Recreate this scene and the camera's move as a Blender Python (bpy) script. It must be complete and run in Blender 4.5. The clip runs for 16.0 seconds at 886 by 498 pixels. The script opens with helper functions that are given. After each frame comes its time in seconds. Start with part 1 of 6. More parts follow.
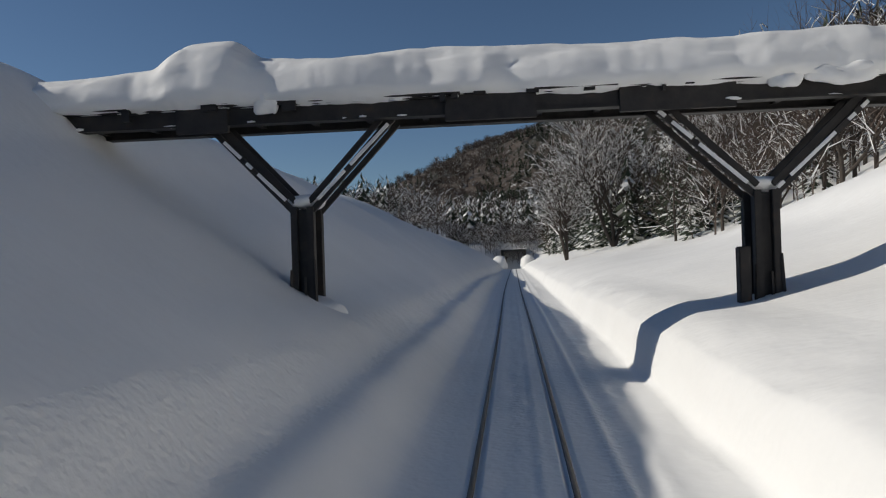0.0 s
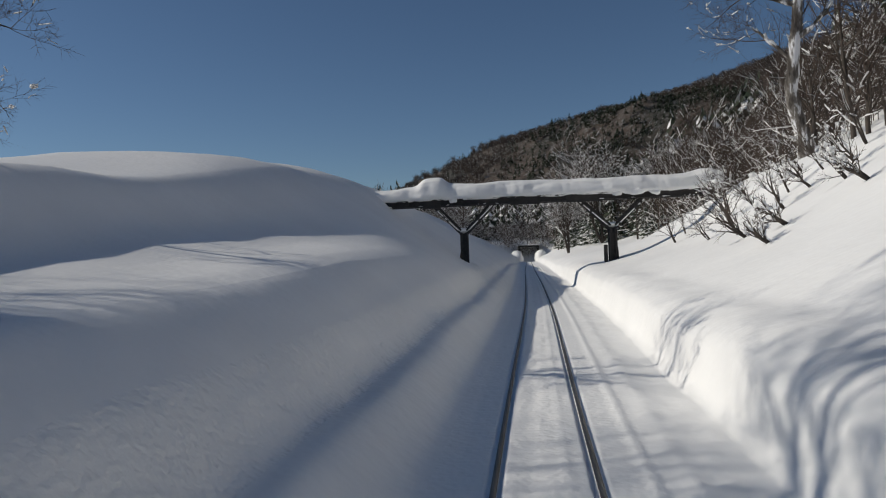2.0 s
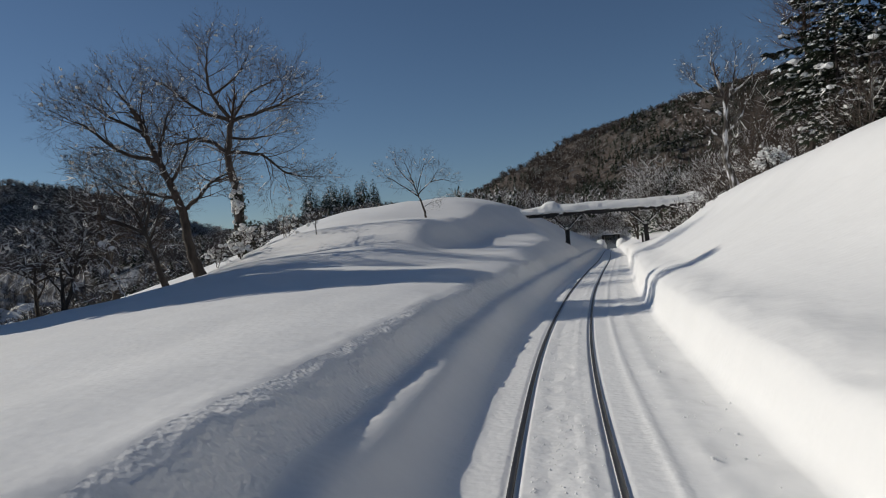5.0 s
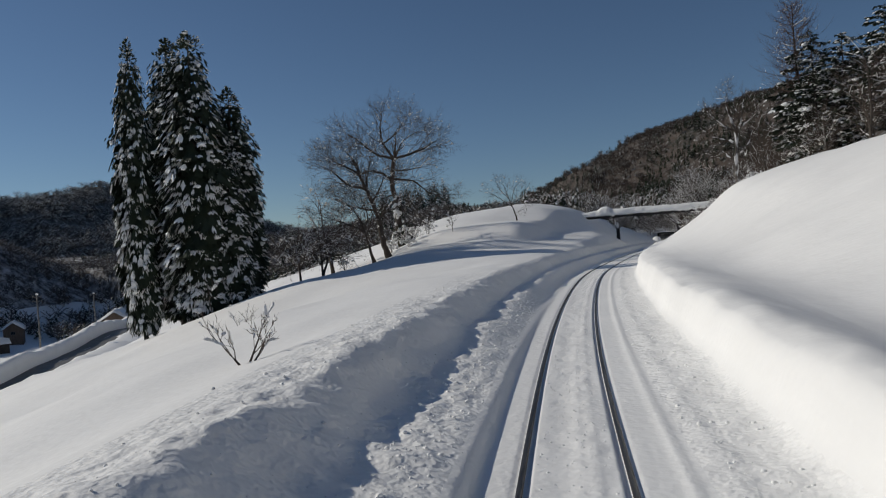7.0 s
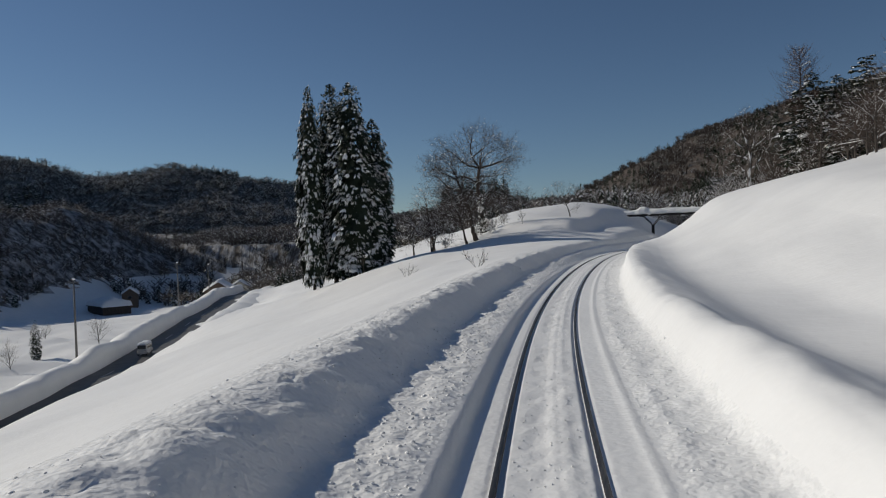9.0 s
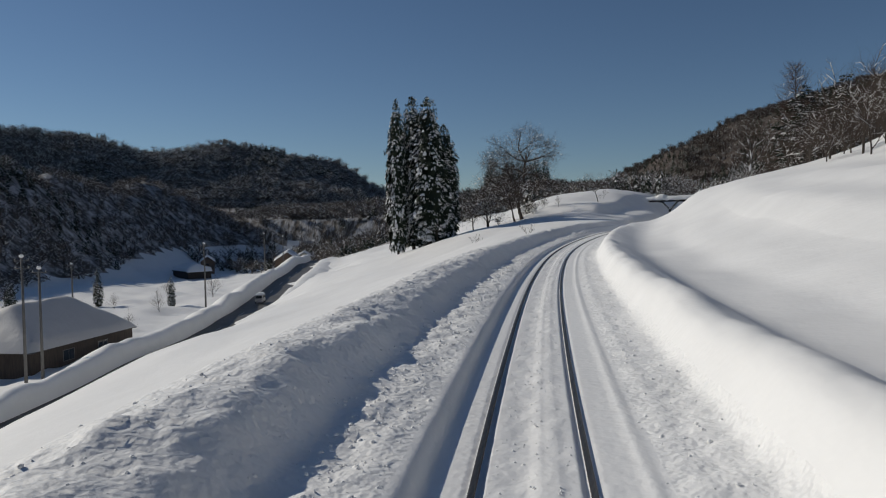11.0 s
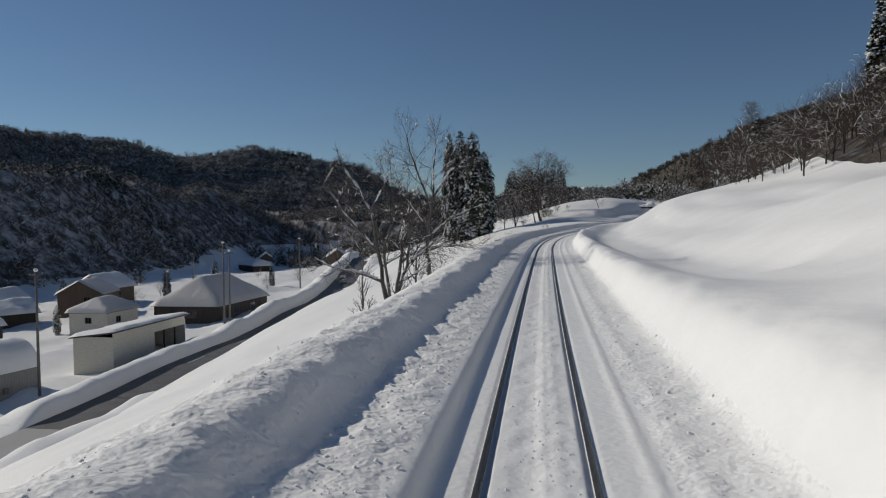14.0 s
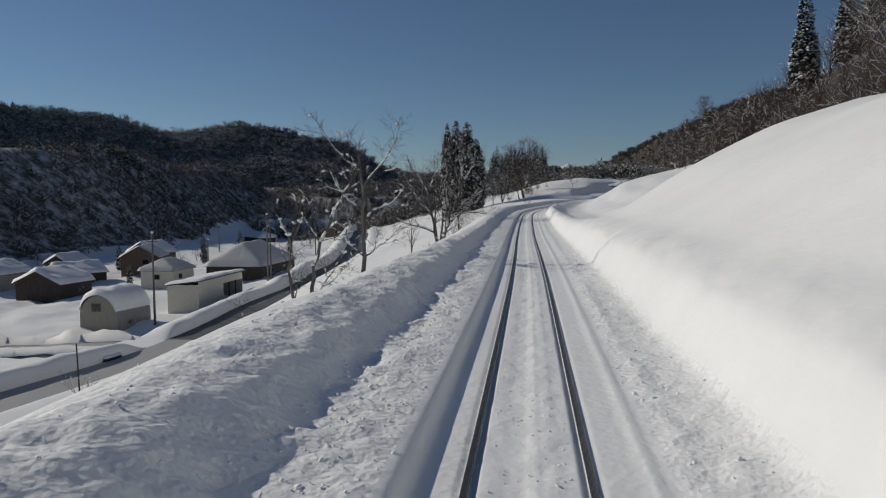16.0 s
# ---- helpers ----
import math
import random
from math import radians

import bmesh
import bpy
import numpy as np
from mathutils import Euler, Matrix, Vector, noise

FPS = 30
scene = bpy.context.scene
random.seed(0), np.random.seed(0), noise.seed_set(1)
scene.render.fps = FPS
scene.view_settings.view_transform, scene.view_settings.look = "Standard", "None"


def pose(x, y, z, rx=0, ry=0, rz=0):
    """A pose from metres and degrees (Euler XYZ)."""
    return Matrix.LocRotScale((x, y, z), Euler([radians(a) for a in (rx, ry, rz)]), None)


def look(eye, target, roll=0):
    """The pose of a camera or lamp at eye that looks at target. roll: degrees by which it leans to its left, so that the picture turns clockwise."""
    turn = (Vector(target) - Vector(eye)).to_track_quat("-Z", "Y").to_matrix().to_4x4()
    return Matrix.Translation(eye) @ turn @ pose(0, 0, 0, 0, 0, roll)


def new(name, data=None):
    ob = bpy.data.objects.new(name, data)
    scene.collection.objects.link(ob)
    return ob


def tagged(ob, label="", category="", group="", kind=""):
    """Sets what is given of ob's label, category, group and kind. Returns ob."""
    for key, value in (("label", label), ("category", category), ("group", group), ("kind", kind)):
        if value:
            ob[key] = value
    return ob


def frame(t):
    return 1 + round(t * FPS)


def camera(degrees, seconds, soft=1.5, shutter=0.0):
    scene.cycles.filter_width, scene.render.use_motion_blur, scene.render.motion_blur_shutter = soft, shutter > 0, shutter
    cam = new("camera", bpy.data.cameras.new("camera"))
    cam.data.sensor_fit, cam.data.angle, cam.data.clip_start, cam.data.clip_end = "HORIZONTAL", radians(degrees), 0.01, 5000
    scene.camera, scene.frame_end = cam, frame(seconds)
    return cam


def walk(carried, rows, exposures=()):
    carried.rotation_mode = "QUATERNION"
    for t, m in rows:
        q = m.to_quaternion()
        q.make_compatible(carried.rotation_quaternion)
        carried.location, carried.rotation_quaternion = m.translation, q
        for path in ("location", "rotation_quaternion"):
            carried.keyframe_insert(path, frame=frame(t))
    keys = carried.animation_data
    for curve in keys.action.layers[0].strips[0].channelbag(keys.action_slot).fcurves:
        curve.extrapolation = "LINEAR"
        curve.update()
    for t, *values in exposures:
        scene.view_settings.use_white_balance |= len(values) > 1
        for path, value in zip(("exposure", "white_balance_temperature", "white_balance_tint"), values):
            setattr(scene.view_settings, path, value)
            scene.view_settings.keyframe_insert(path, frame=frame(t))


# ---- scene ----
EXPO, KELVIN, TINT, SKY_POWER, SUN_POWER = -0.06, 6720, 8.5, 0.0545, 2.80
cam = camera(64.1, 16.0, soft=1.1)
# seconds, eye x y z, yaw, pitch, roll
ROWS = [
    (0.0, -0.006, -0.020, 2.494, 1.09, 0.37, -1.80),
    (0.5, -0.652, -7.753, 2.518, 1.20, 0.09, -1.50),
    (1.0, -1.363, -15.418, 2.505, 1.55, 0.20, -1.90),
    (1.5, -2.114, -22.973, 2.497, 1.98, -0.03, -1.70),
    (2.0, -2.794, -30.224, 2.476, 2.21, 0.09, -2.10),
    (2.5, -3.387, -37.255, 2.419, 2.41, 0.40, -2.40),
    (3.0, -3.923, -44.442, 2.368, 3.01, 0.06, -2.30),
    (3.5, -4.342, -51.693, 2.342, 4.21, -0.29, -2.40),
    (4.0, -4.607, -58.600, 2.451, 5.63, -0.17, -3.10),
    (4.5, -4.673, -65.734, 2.347, 7.38, -0.11, -3.40),
    (5.0, -4.603, -72.873, 2.290, 9.09, -0.03, -4.10),
    (5.5, -4.409, -80.088, 2.211, 10.58, 0.05, -4.48),
    (6.0, -4.091, -87.379, 2.110, 11.84, 0.11, -4.54),
    (6.5, -3.621, -94.712, 1.998, 12.96, 0.15, -4.36),
    (7.0, -2.974, -102.055, 1.887, 14.05, 0.14, -4.05),
    (7.5, -2.123, -109.375, 1.788, 15.19, 0.09, -3.70),
    (8.0, -1.067, -116.671, 1.701, 16.38, -0.03, -3.30),
    (8.5, 0.110, -123.925, 1.625, 17.49, -0.17, -2.60),
    (9.0, 1.533, -131.116, 1.589, 18.42, -0.57, -2.10),
    (9.5, 3.071, -138.293, 1.543, 19.29, -0.98, -1.69),
    (10.0, 4.724, -145.455, 1.488, 20.12, -1.40, -1.37),
    (10.5, 6.468, -152.623, 1.421, 20.88, -1.81, -1.13),
    (11.0, 8.276, -159.813, 1.343, 21.55, -2.18, -0.94),
    (11.5, 10.125, -167.045, 1.251, 22.11, -2.49, -0.80),
    (12.0, 12.014, -174.319, 1.146, 22.56, -2.75, -0.70),
    (12.5, 13.850, -181.891, 1.026, 22.95, -2.64, -0.20),
    (13.0, 15.988, -189.632, 0.934, 23.28, -2.58, 0.00),
    (13.5, 18.157, -197.482, 0.823, 23.06, -2.03, -0.40),
    (14.0, 20.301, -205.412, 0.770, 22.94, -1.89, -0.70),
    (14.5, 22.372, -213.416, 0.779, 22.63, -2.06, -0.30),
    (15.0, 24.346, -221.086, 0.820, 22.24, -2.78, -0.10),
    (15.5, 26.300, -228.528, 0.755, 21.79, -3.44, 0.00),
    (16.0, 28.305, -236.064, 0.630, 21.52, -3.81, -0.40),
]


def gaze(x, y, z, yaw, pitch, roll):
    a, b = radians(yaw), radians(pitch)
    eye = Vector((x, y, z))
    return look(eye, eye + Vector((-math.sin(a) * math.cos(b), math.cos(a) * math.cos(b), math.sin(b))), roll)


walk(cam, [(r[0], gaze(*r[1:])) for r in ROWS], exposures=((0.0, EXPO + 0.13, KELVIN, TINT), (4.0, EXPO + 0.05, KELVIN, TINT), (9.0, EXPO - 0.01, KELVIN, TINT), (13.5, EXPO - 0.02, KELVIN, TINT), (16.0, EXPO - 0.11, KELVIN, TINT)))

# ---- light: low winter sun over the far valley side, clear sky ----
SUN = Vector((-1.0, 0.065, 0.54)).normalized()
world = bpy.data.worlds.new("winter_sky")
scene.world = world
world.use_nodes = True
wn = world.node_tree
wn.nodes.clear()
sky = wn.nodes.new("ShaderNodeTexSky")
sky.sky_type = "NISHITA"
sky.sun_disc = False
sky.sun_elevation = math.asin(SUN.z)
sky.sun_rotation = math.atan2(SUN.x, SUN.y)
sky.altitude, sky.air_density, sky.dust_density, sky.ozone_density = 1500, 1.0, 0.1, 4.5
bg = wn.nodes.new("ShaderNodeBackground")
bg.inputs["Strength"].default_value = SKY_POWER
wo = wn.nodes.new("ShaderNodeOutputWorld")
wn.links.new(sky.outputs[0], bg.inputs[0])
wn.links.new(bg.outputs[0], wo.inputs[0])
lamp = bpy.data.lights.new("sun", "SUN")
lamp.energy, lamp.angle, lamp.color = SUN_POWER, radians(0.5), (1.0, 0.95, 0.87)
sun = new("sun", lamp)
sun.matrix_world = look(SUN * 300, (0, 0, 0))


# ---- materials ----
def material(name, rough=0.8, metal=0.0):
    m = bpy.data.materials.new(name)
    m.use_nodes = True
    b = m.node_tree.nodes["Principled BSDF"]
    b.inputs["Roughness"].default_value = rough
    b.inputs["Metallic"].default_value = metal
    return m, m.node_tree.nodes, m.node_tree.links, b


def noise_node(nodes, links, scale, detail=4.0, rough=0.55, stretch=None, coords="Object"):
    tc = nodes.new("ShaderNodeTexCoord")
    n = nodes.new("ShaderNodeTexNoise")
    n.inputs["Scale"].default_value, n.inputs["Detail"].default_value, n.inputs["Roughness"].default_value = scale, detail, rough
    if stretch:
        mp = nodes.new("ShaderNodeMapping")
        mp.inputs["Scale"].default_value = stretch
        links.new(tc.outputs[coords], mp.inputs[0])
        links.new(mp.outputs[0], n.inputs["Vector"])
    else:
        links.new(tc.outputs[coords], n.inputs["Vector"])
    return n


def ramp_node(nodes, links, source, stops):
    r = nodes.new("ShaderNodeValToRGB")
    while len(r.color_ramp.elements) < len(stops):
        r.color_ramp.elements.new(0.5)
    for e, (p, c) in zip(r.color_ramp.elements, stops):
        e.position, e.color = p, (*c, 1)
    links.new(source, r.inputs[0])
    return r


def bump_node(nodes, links, height, strength, distance, normal=None):
    b = nodes.new("ShaderNodeBump")
    b.inputs["Strength"].default_value, b.inputs["Distance"].default_value = strength, distance
    links.new(height, b.inputs["Height"])
    if normal:
        links.new(normal, b.inputs["Normal"])
    return b


def mottled(name, stops, scale, rough=0.8, bump=0.3, dist=0.02, stretch=None, metal=0.0, fine=6.0):
    """A surface with two scales of variation in colour and relief."""
    m, n, l, b = material(name, rough, metal)
    a = noise_node(n, l, scale, 5, 0.6, stretch)
    c = ramp_node(n, l, a.outputs["Fac"], stops)
    l.new(c.outputs[0], b.inputs["Base Color"])
    f = noise_node(n, l, scale * fine, 3, 0.6, stretch)
    l.new(bump_node(n, l, f.outputs["Fac"], bump, dist).outputs[0], b.inputs["Normal"])
    return m


def snow_material(name, base, grain, relief, coarse=0.0):
    """Snow with soft undulations and, where it is broken, rounded crumbs."""
    m, n, l, b = material(name, 0.6)
    a = noise_node(n, l, 0.35, 3, 0.5)
    c = ramp_node(n, l, a.outputs["Fac"], ((0.3, [v * 0.95 for v in base]), (0.7, base)))
    l.new(c.outputs[0], b.inputs["Base Color"])
    b.inputs["Specular IOR Level"].default_value = 0.25
    f = noise_node(n, l, grain, 2, 0.45)
    k = bump_node(n, l, f.outputs["Fac"], relief, 0.04)
    if coarse:
        g = noise_node(n, l, grain * 0.25, 2, 0.5)
        k = bump_node(n, l, g.outputs["Fac"], coarse, 0.15, k.outputs[0])
    l.new(k.outputs[0], b.inputs["Normal"])
    return m


SNOW = snow_material("fresh_snow", (0.925, 0.922, 0.908), 8.0, 0.12, 0.16)
CARVED = snow_material("wind_carved_snow", (0.925, 0.922, 0.908), 5.0, 0.22, 0.32)
CRUMB = snow_material("crumbled_snow", (0.932, 0.929, 0.914), 14.0, 0.42, 0.40)
PACK = snow_material("packed_snow", (0.935, 0.932, 0.917), 10.0, 0.28, 0.15)
STEEL = mottled("weathered_dark_steel", ((0.3, (0.012, 0.011, 0.011)), (0.6, (0.030, 0.026, 0.024)), (0.8, (0.06, 0.035, 0.022))), 3.0, 0.65, 0.3, 0.01)
RAILSIDE = mottled("rusty_rail_side", ((0.3, (0.045, 0.034, 0.028)), (0.7, (0.10, 0.072, 0.054))), 4.0, 0.75, 0.3, 0.005)
RAILTOP = mottled("worn_rail_head", ((0.3, (0.09, 0.08, 0.073)), (0.7, (0.19, 0.175, 0.16))), 2.0, 0.5, 0.05, 0.002, (20, 0.3, 20), 0.6)
BARK = mottled("grey_brown_bark", ((0.3, (0.035, 0.028, 0.023)), (0.7, (0.10, 0.082, 0.068))), 5.0, 0.9, 0.6, 0.03, (1, 1, 0.25))
PALEBARK = mottled("snow_plastered_bark", ((0.4, (0.05, 0.042, 0.036)), (0.5, (0.16, 0.145, 0.13)), (0.56, (0.72, 0.72, 0.73))), 2.2, 0.9, 0.5, 0.03, (1, 1, 0.3))
TWIG = mottled("brown_twigs", ((0.3, (0.045, 0.032, 0.026)), (0.7, (0.11, 0.078, 0.062))), 2.0, 0.9, 0.2, 0.01)
NEEDLE = mottled("dark_cedar_needles", ((0.25, (0.012, 0.020, 0.012)), (0.55, (0.028, 0.042, 0.022)), (0.8, (0.05, 0.05, 0.026))), 0.9, 0.85, 0.4, 0.05)
ASPHALT = mottled("wet_asphalt", ((0.3, (0.075, 0.073, 0.072)), (0.7, (0.13, 0.125, 0.12))), 0.6, 0.6, 0.4, 0.01, fine=30)


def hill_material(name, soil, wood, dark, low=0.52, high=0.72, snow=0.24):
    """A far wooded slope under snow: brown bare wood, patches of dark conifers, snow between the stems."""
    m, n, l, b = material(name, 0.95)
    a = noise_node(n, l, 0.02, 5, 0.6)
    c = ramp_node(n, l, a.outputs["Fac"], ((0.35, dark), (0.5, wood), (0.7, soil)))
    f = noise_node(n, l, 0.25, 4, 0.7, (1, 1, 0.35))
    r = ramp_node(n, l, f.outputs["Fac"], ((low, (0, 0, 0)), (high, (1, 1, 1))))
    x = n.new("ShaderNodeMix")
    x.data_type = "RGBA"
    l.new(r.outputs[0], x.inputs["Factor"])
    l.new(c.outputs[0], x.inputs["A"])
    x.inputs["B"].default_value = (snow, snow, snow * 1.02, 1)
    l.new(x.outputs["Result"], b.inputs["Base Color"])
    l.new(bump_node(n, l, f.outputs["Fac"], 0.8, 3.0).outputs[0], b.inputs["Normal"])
    return m


# paler than the open hills: haze over shaded slopes is put into the colour
LEEHILL = hill_material("shade_lifted_hill", (0.16, 0.145, 0.13), (0.10, 0.088, 0.076), (0.045, 0.046, 0.04), 0.46, 0.70, 0.40)
SHADEHILL = hill_material("shade_lifted_valley_side", (0.17, 0.15, 0.135), (0.11, 0.095, 0.08), (0.05, 0.05, 0.043), 0.42, 0.64, 0.62)
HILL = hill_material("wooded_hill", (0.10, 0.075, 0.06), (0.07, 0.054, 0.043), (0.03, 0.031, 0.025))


# ---- mesh helpers ----
def mesh_from(name, verts, faces, mats, index=None, smooth=False):
    me = bpy.data.meshes.new(name)
    me.from_pydata(verts, [], faces)
    for m in mats if isinstance(mats, (list, tuple)) else [mats]:
        me.materials.append(m)
    if index is not None:
        me.polygons.foreach_set("material_index", np.asarray(index, dtype=np.int32))
    if smooth:
        me.polygons.foreach_set("use_smooth", np.ones(len(me.polygons), dtype=bool))
    me.update()
    return me


def part(name, bm, mat, parent, label="", smooth=False):
    """Links a bmesh (or a finished mesh) as one mesh object under a thing or part."""
    if isinstance(bm, bmesh.types.BMesh):
        me = bpy.data.meshes.new(name)
        bmesh.ops.recalc_face_normals(bm, faces=bm.faces)
        bm.to_mesh(me)
        bm.free()
        me.materials.append(mat)
        if smooth:
            me.polygons.foreach_set("use_smooth", np.ones(len(me.polygons), dtype=bool))
    else:
        me = bm
    ob = new(name, me)
    ob.parent = parent
    if label:
        ob["label"] = label
    return ob


def thing(name, x, y, z, label, category, group="", rz=0.0, kind=""):
    ob = new(name)
    ob.matrix_basis = pose(x, y, z, 0, 0, rz)
    return tagged(ob, label, category, group, kind)


def box(bm, x0, x1, y0, y1, z0, z1, bevel=0.0, m=None):
    made = bmesh.ops.create_cube(bm, size=1.0, matrix=Matrix.Translation(((x0 + x1) / 2, (y0 + y1) / 2, (z0 + z1) / 2)) @ Matrix.Diagonal((x1 - x0, y1 - y0, z1 - z0, 1)))
    vs = made["verts"]
    if bevel:
        es = list({e for v in vs for e in v.link_edges})
        out = bmesh.ops.bevel(bm, geom=es, offset=bevel, segments=2, affect="EDGES")
        vs = list({v for f in out["faces"] for v in f.verts} | {v for v in vs if v.is_valid})
    if m is not None:
        bmesh.ops.transform(bm, matrix=m, verts=vs)
    return bm


def between(bm, a, b, w, d, bevel=0.01):
    """A squared bar from a to b, w wide across and d deep."""
    a, b = Vector(a), Vector(b)
    v = b - a
    turn = v.to_track_quat("Z", "Y").to_matrix().to_4x4()
    box(bm, -w / 2, w / 2, -d / 2, d / 2, 0, v.length, bevel, Matrix.Translation(a) @ turn)
    return bm


def vnoise(x, y, seed=0):
    """Smooth value noise on arrays, about -1 to 1."""
    def h(i, j):
        k = np.sin(i * 127.1 + j * 311.7 + seed * 74.7) * 43758.5453
        return (k - np.floor(k)) * 2 - 1
    xi, yi = np.floor(x), np.floor(y)
    fx, fy = x - xi, y - yi
    fx, fy = fx * fx * (3 - 2 * fx), fy * fy * (3 - 2 * fy)
    a = h(xi, yi) * (1 - fx) + h(xi + 1, yi) * fx
    b = h(xi, yi + 1) * (1 - fx) + h(xi + 1, yi + 1) * fx
    return a * (1 - fy) + b * fy


def fbm(x, y, octaves=4, seed=0):
    t, a, f = 0.0, 1.0, 1.0
    for o in range(octaves):
        t = t + a * vnoise(x * f, y * f, seed + o * 13)
        a, f = a * 0.5, f * 2.03
    return t


# ---- plan: the line of the railway and the cross sections of the ground ----
def hermite(xs, ys):
    """A smooth curve through points, on arrays; straight on beyond the ends."""
    xs, ys = np.array(xs, float), np.array(ys, float)
    d = np.gradient(ys, xs)

    def at(x):
        x = np.asarray(x, float)
        i = np.clip(np.searchsorted(xs, x) - 1, 0, len(xs) - 2)
        h = xs[i + 1] - xs[i]
        t = np.clip((x - xs[i]) / h, 0, 1)
        v = (2 * t**3 - 3 * t * t + 1) * ys[i] + (t**3 - 2 * t * t + t) * h * d[i] + (-2 * t**3 + 3 * t * t) * ys[i + 1] + (t**3 - t * t) * h * d[i + 1]
        return v + np.where(x < xs[0], (x - xs[0]) * d[0], 0) + np.where(x > xs[-1], (x - xs[-1]) * d[-1], 0)
    return at


LINE_Y = (-320, -236, -213.4, -189.6, -167, -148, -131, -109.4, -91, -72.9, -58.6, -44.4, -23, 0, 20, 44, 100, 168, 230)
LINE_X = (51, 28.3, 22.4, 16.0, 10.1, 5.3, 1.55, -2.1, -3.85, -4.6, -4.6, -3.9, -2.1, 0, 1.6, 3.4, 7.9, 13.4, 18.5)
LINE_Z = (-2.3, -1.84, -1.7, -1.54, -1.22, -1.02, -0.88, -0.68, -0.42, -0.18, -0.10, -0.07, 0.02, 0.02, -0.02, -0.1, -0.7, -1.5, -2.2)
line_x, line_z = hermite(LINE_Y, LINE_X), hermite(LINE_Y, [z - 0.09 for z in LINE_Z])


def spot(y, u):
    """Plan position of the point u metres to the right of the line where it passes y."""
    d = (line_x(y + 0.5) - line_x(y - 0.5))
    k = np.sqrt(1 + d * d)
    return line_x(y) + u / k, y - u * d / k


def profile(pts):
    """Height over the distance from the line, monotone between the given points."""
    us, zs = np.array([p[0] for p in pts], float), np.array([p[1] for p in pts], float)
    h, s = np.diff(us), np.diff(zs) / np.diff(us)
    m = np.zeros(len(us))
    m[0], m[-1] = s[0], s[-1]
    for i in range(1, len(us) - 1):
        if s[i - 1] * s[i] > 0:
            w1, w2 = 2 * h[i] + h[i - 1], h[i] + 2 * h[i - 1]
            m[i] = (w1 + w2) / (w1 / s[i - 1] + w2 / s[i])

    def at(u):
        u = np.clip(u, us[0], us[-1])
        i = np.clip(np.searchsorted(us, u) - 1, 0, len(us) - 2)
        t = (u - us[i]) / h[i]
        return (2 * t**3 - 3 * t * t + 1) * zs[i] + (t**3 - 2 * t * t + t) * h[i] * m[i] + (-2 * t**3 + 3 * t * t) * zs[i + 1] + (t**3 - t * t) * h[i] * m[i + 1]
    return at


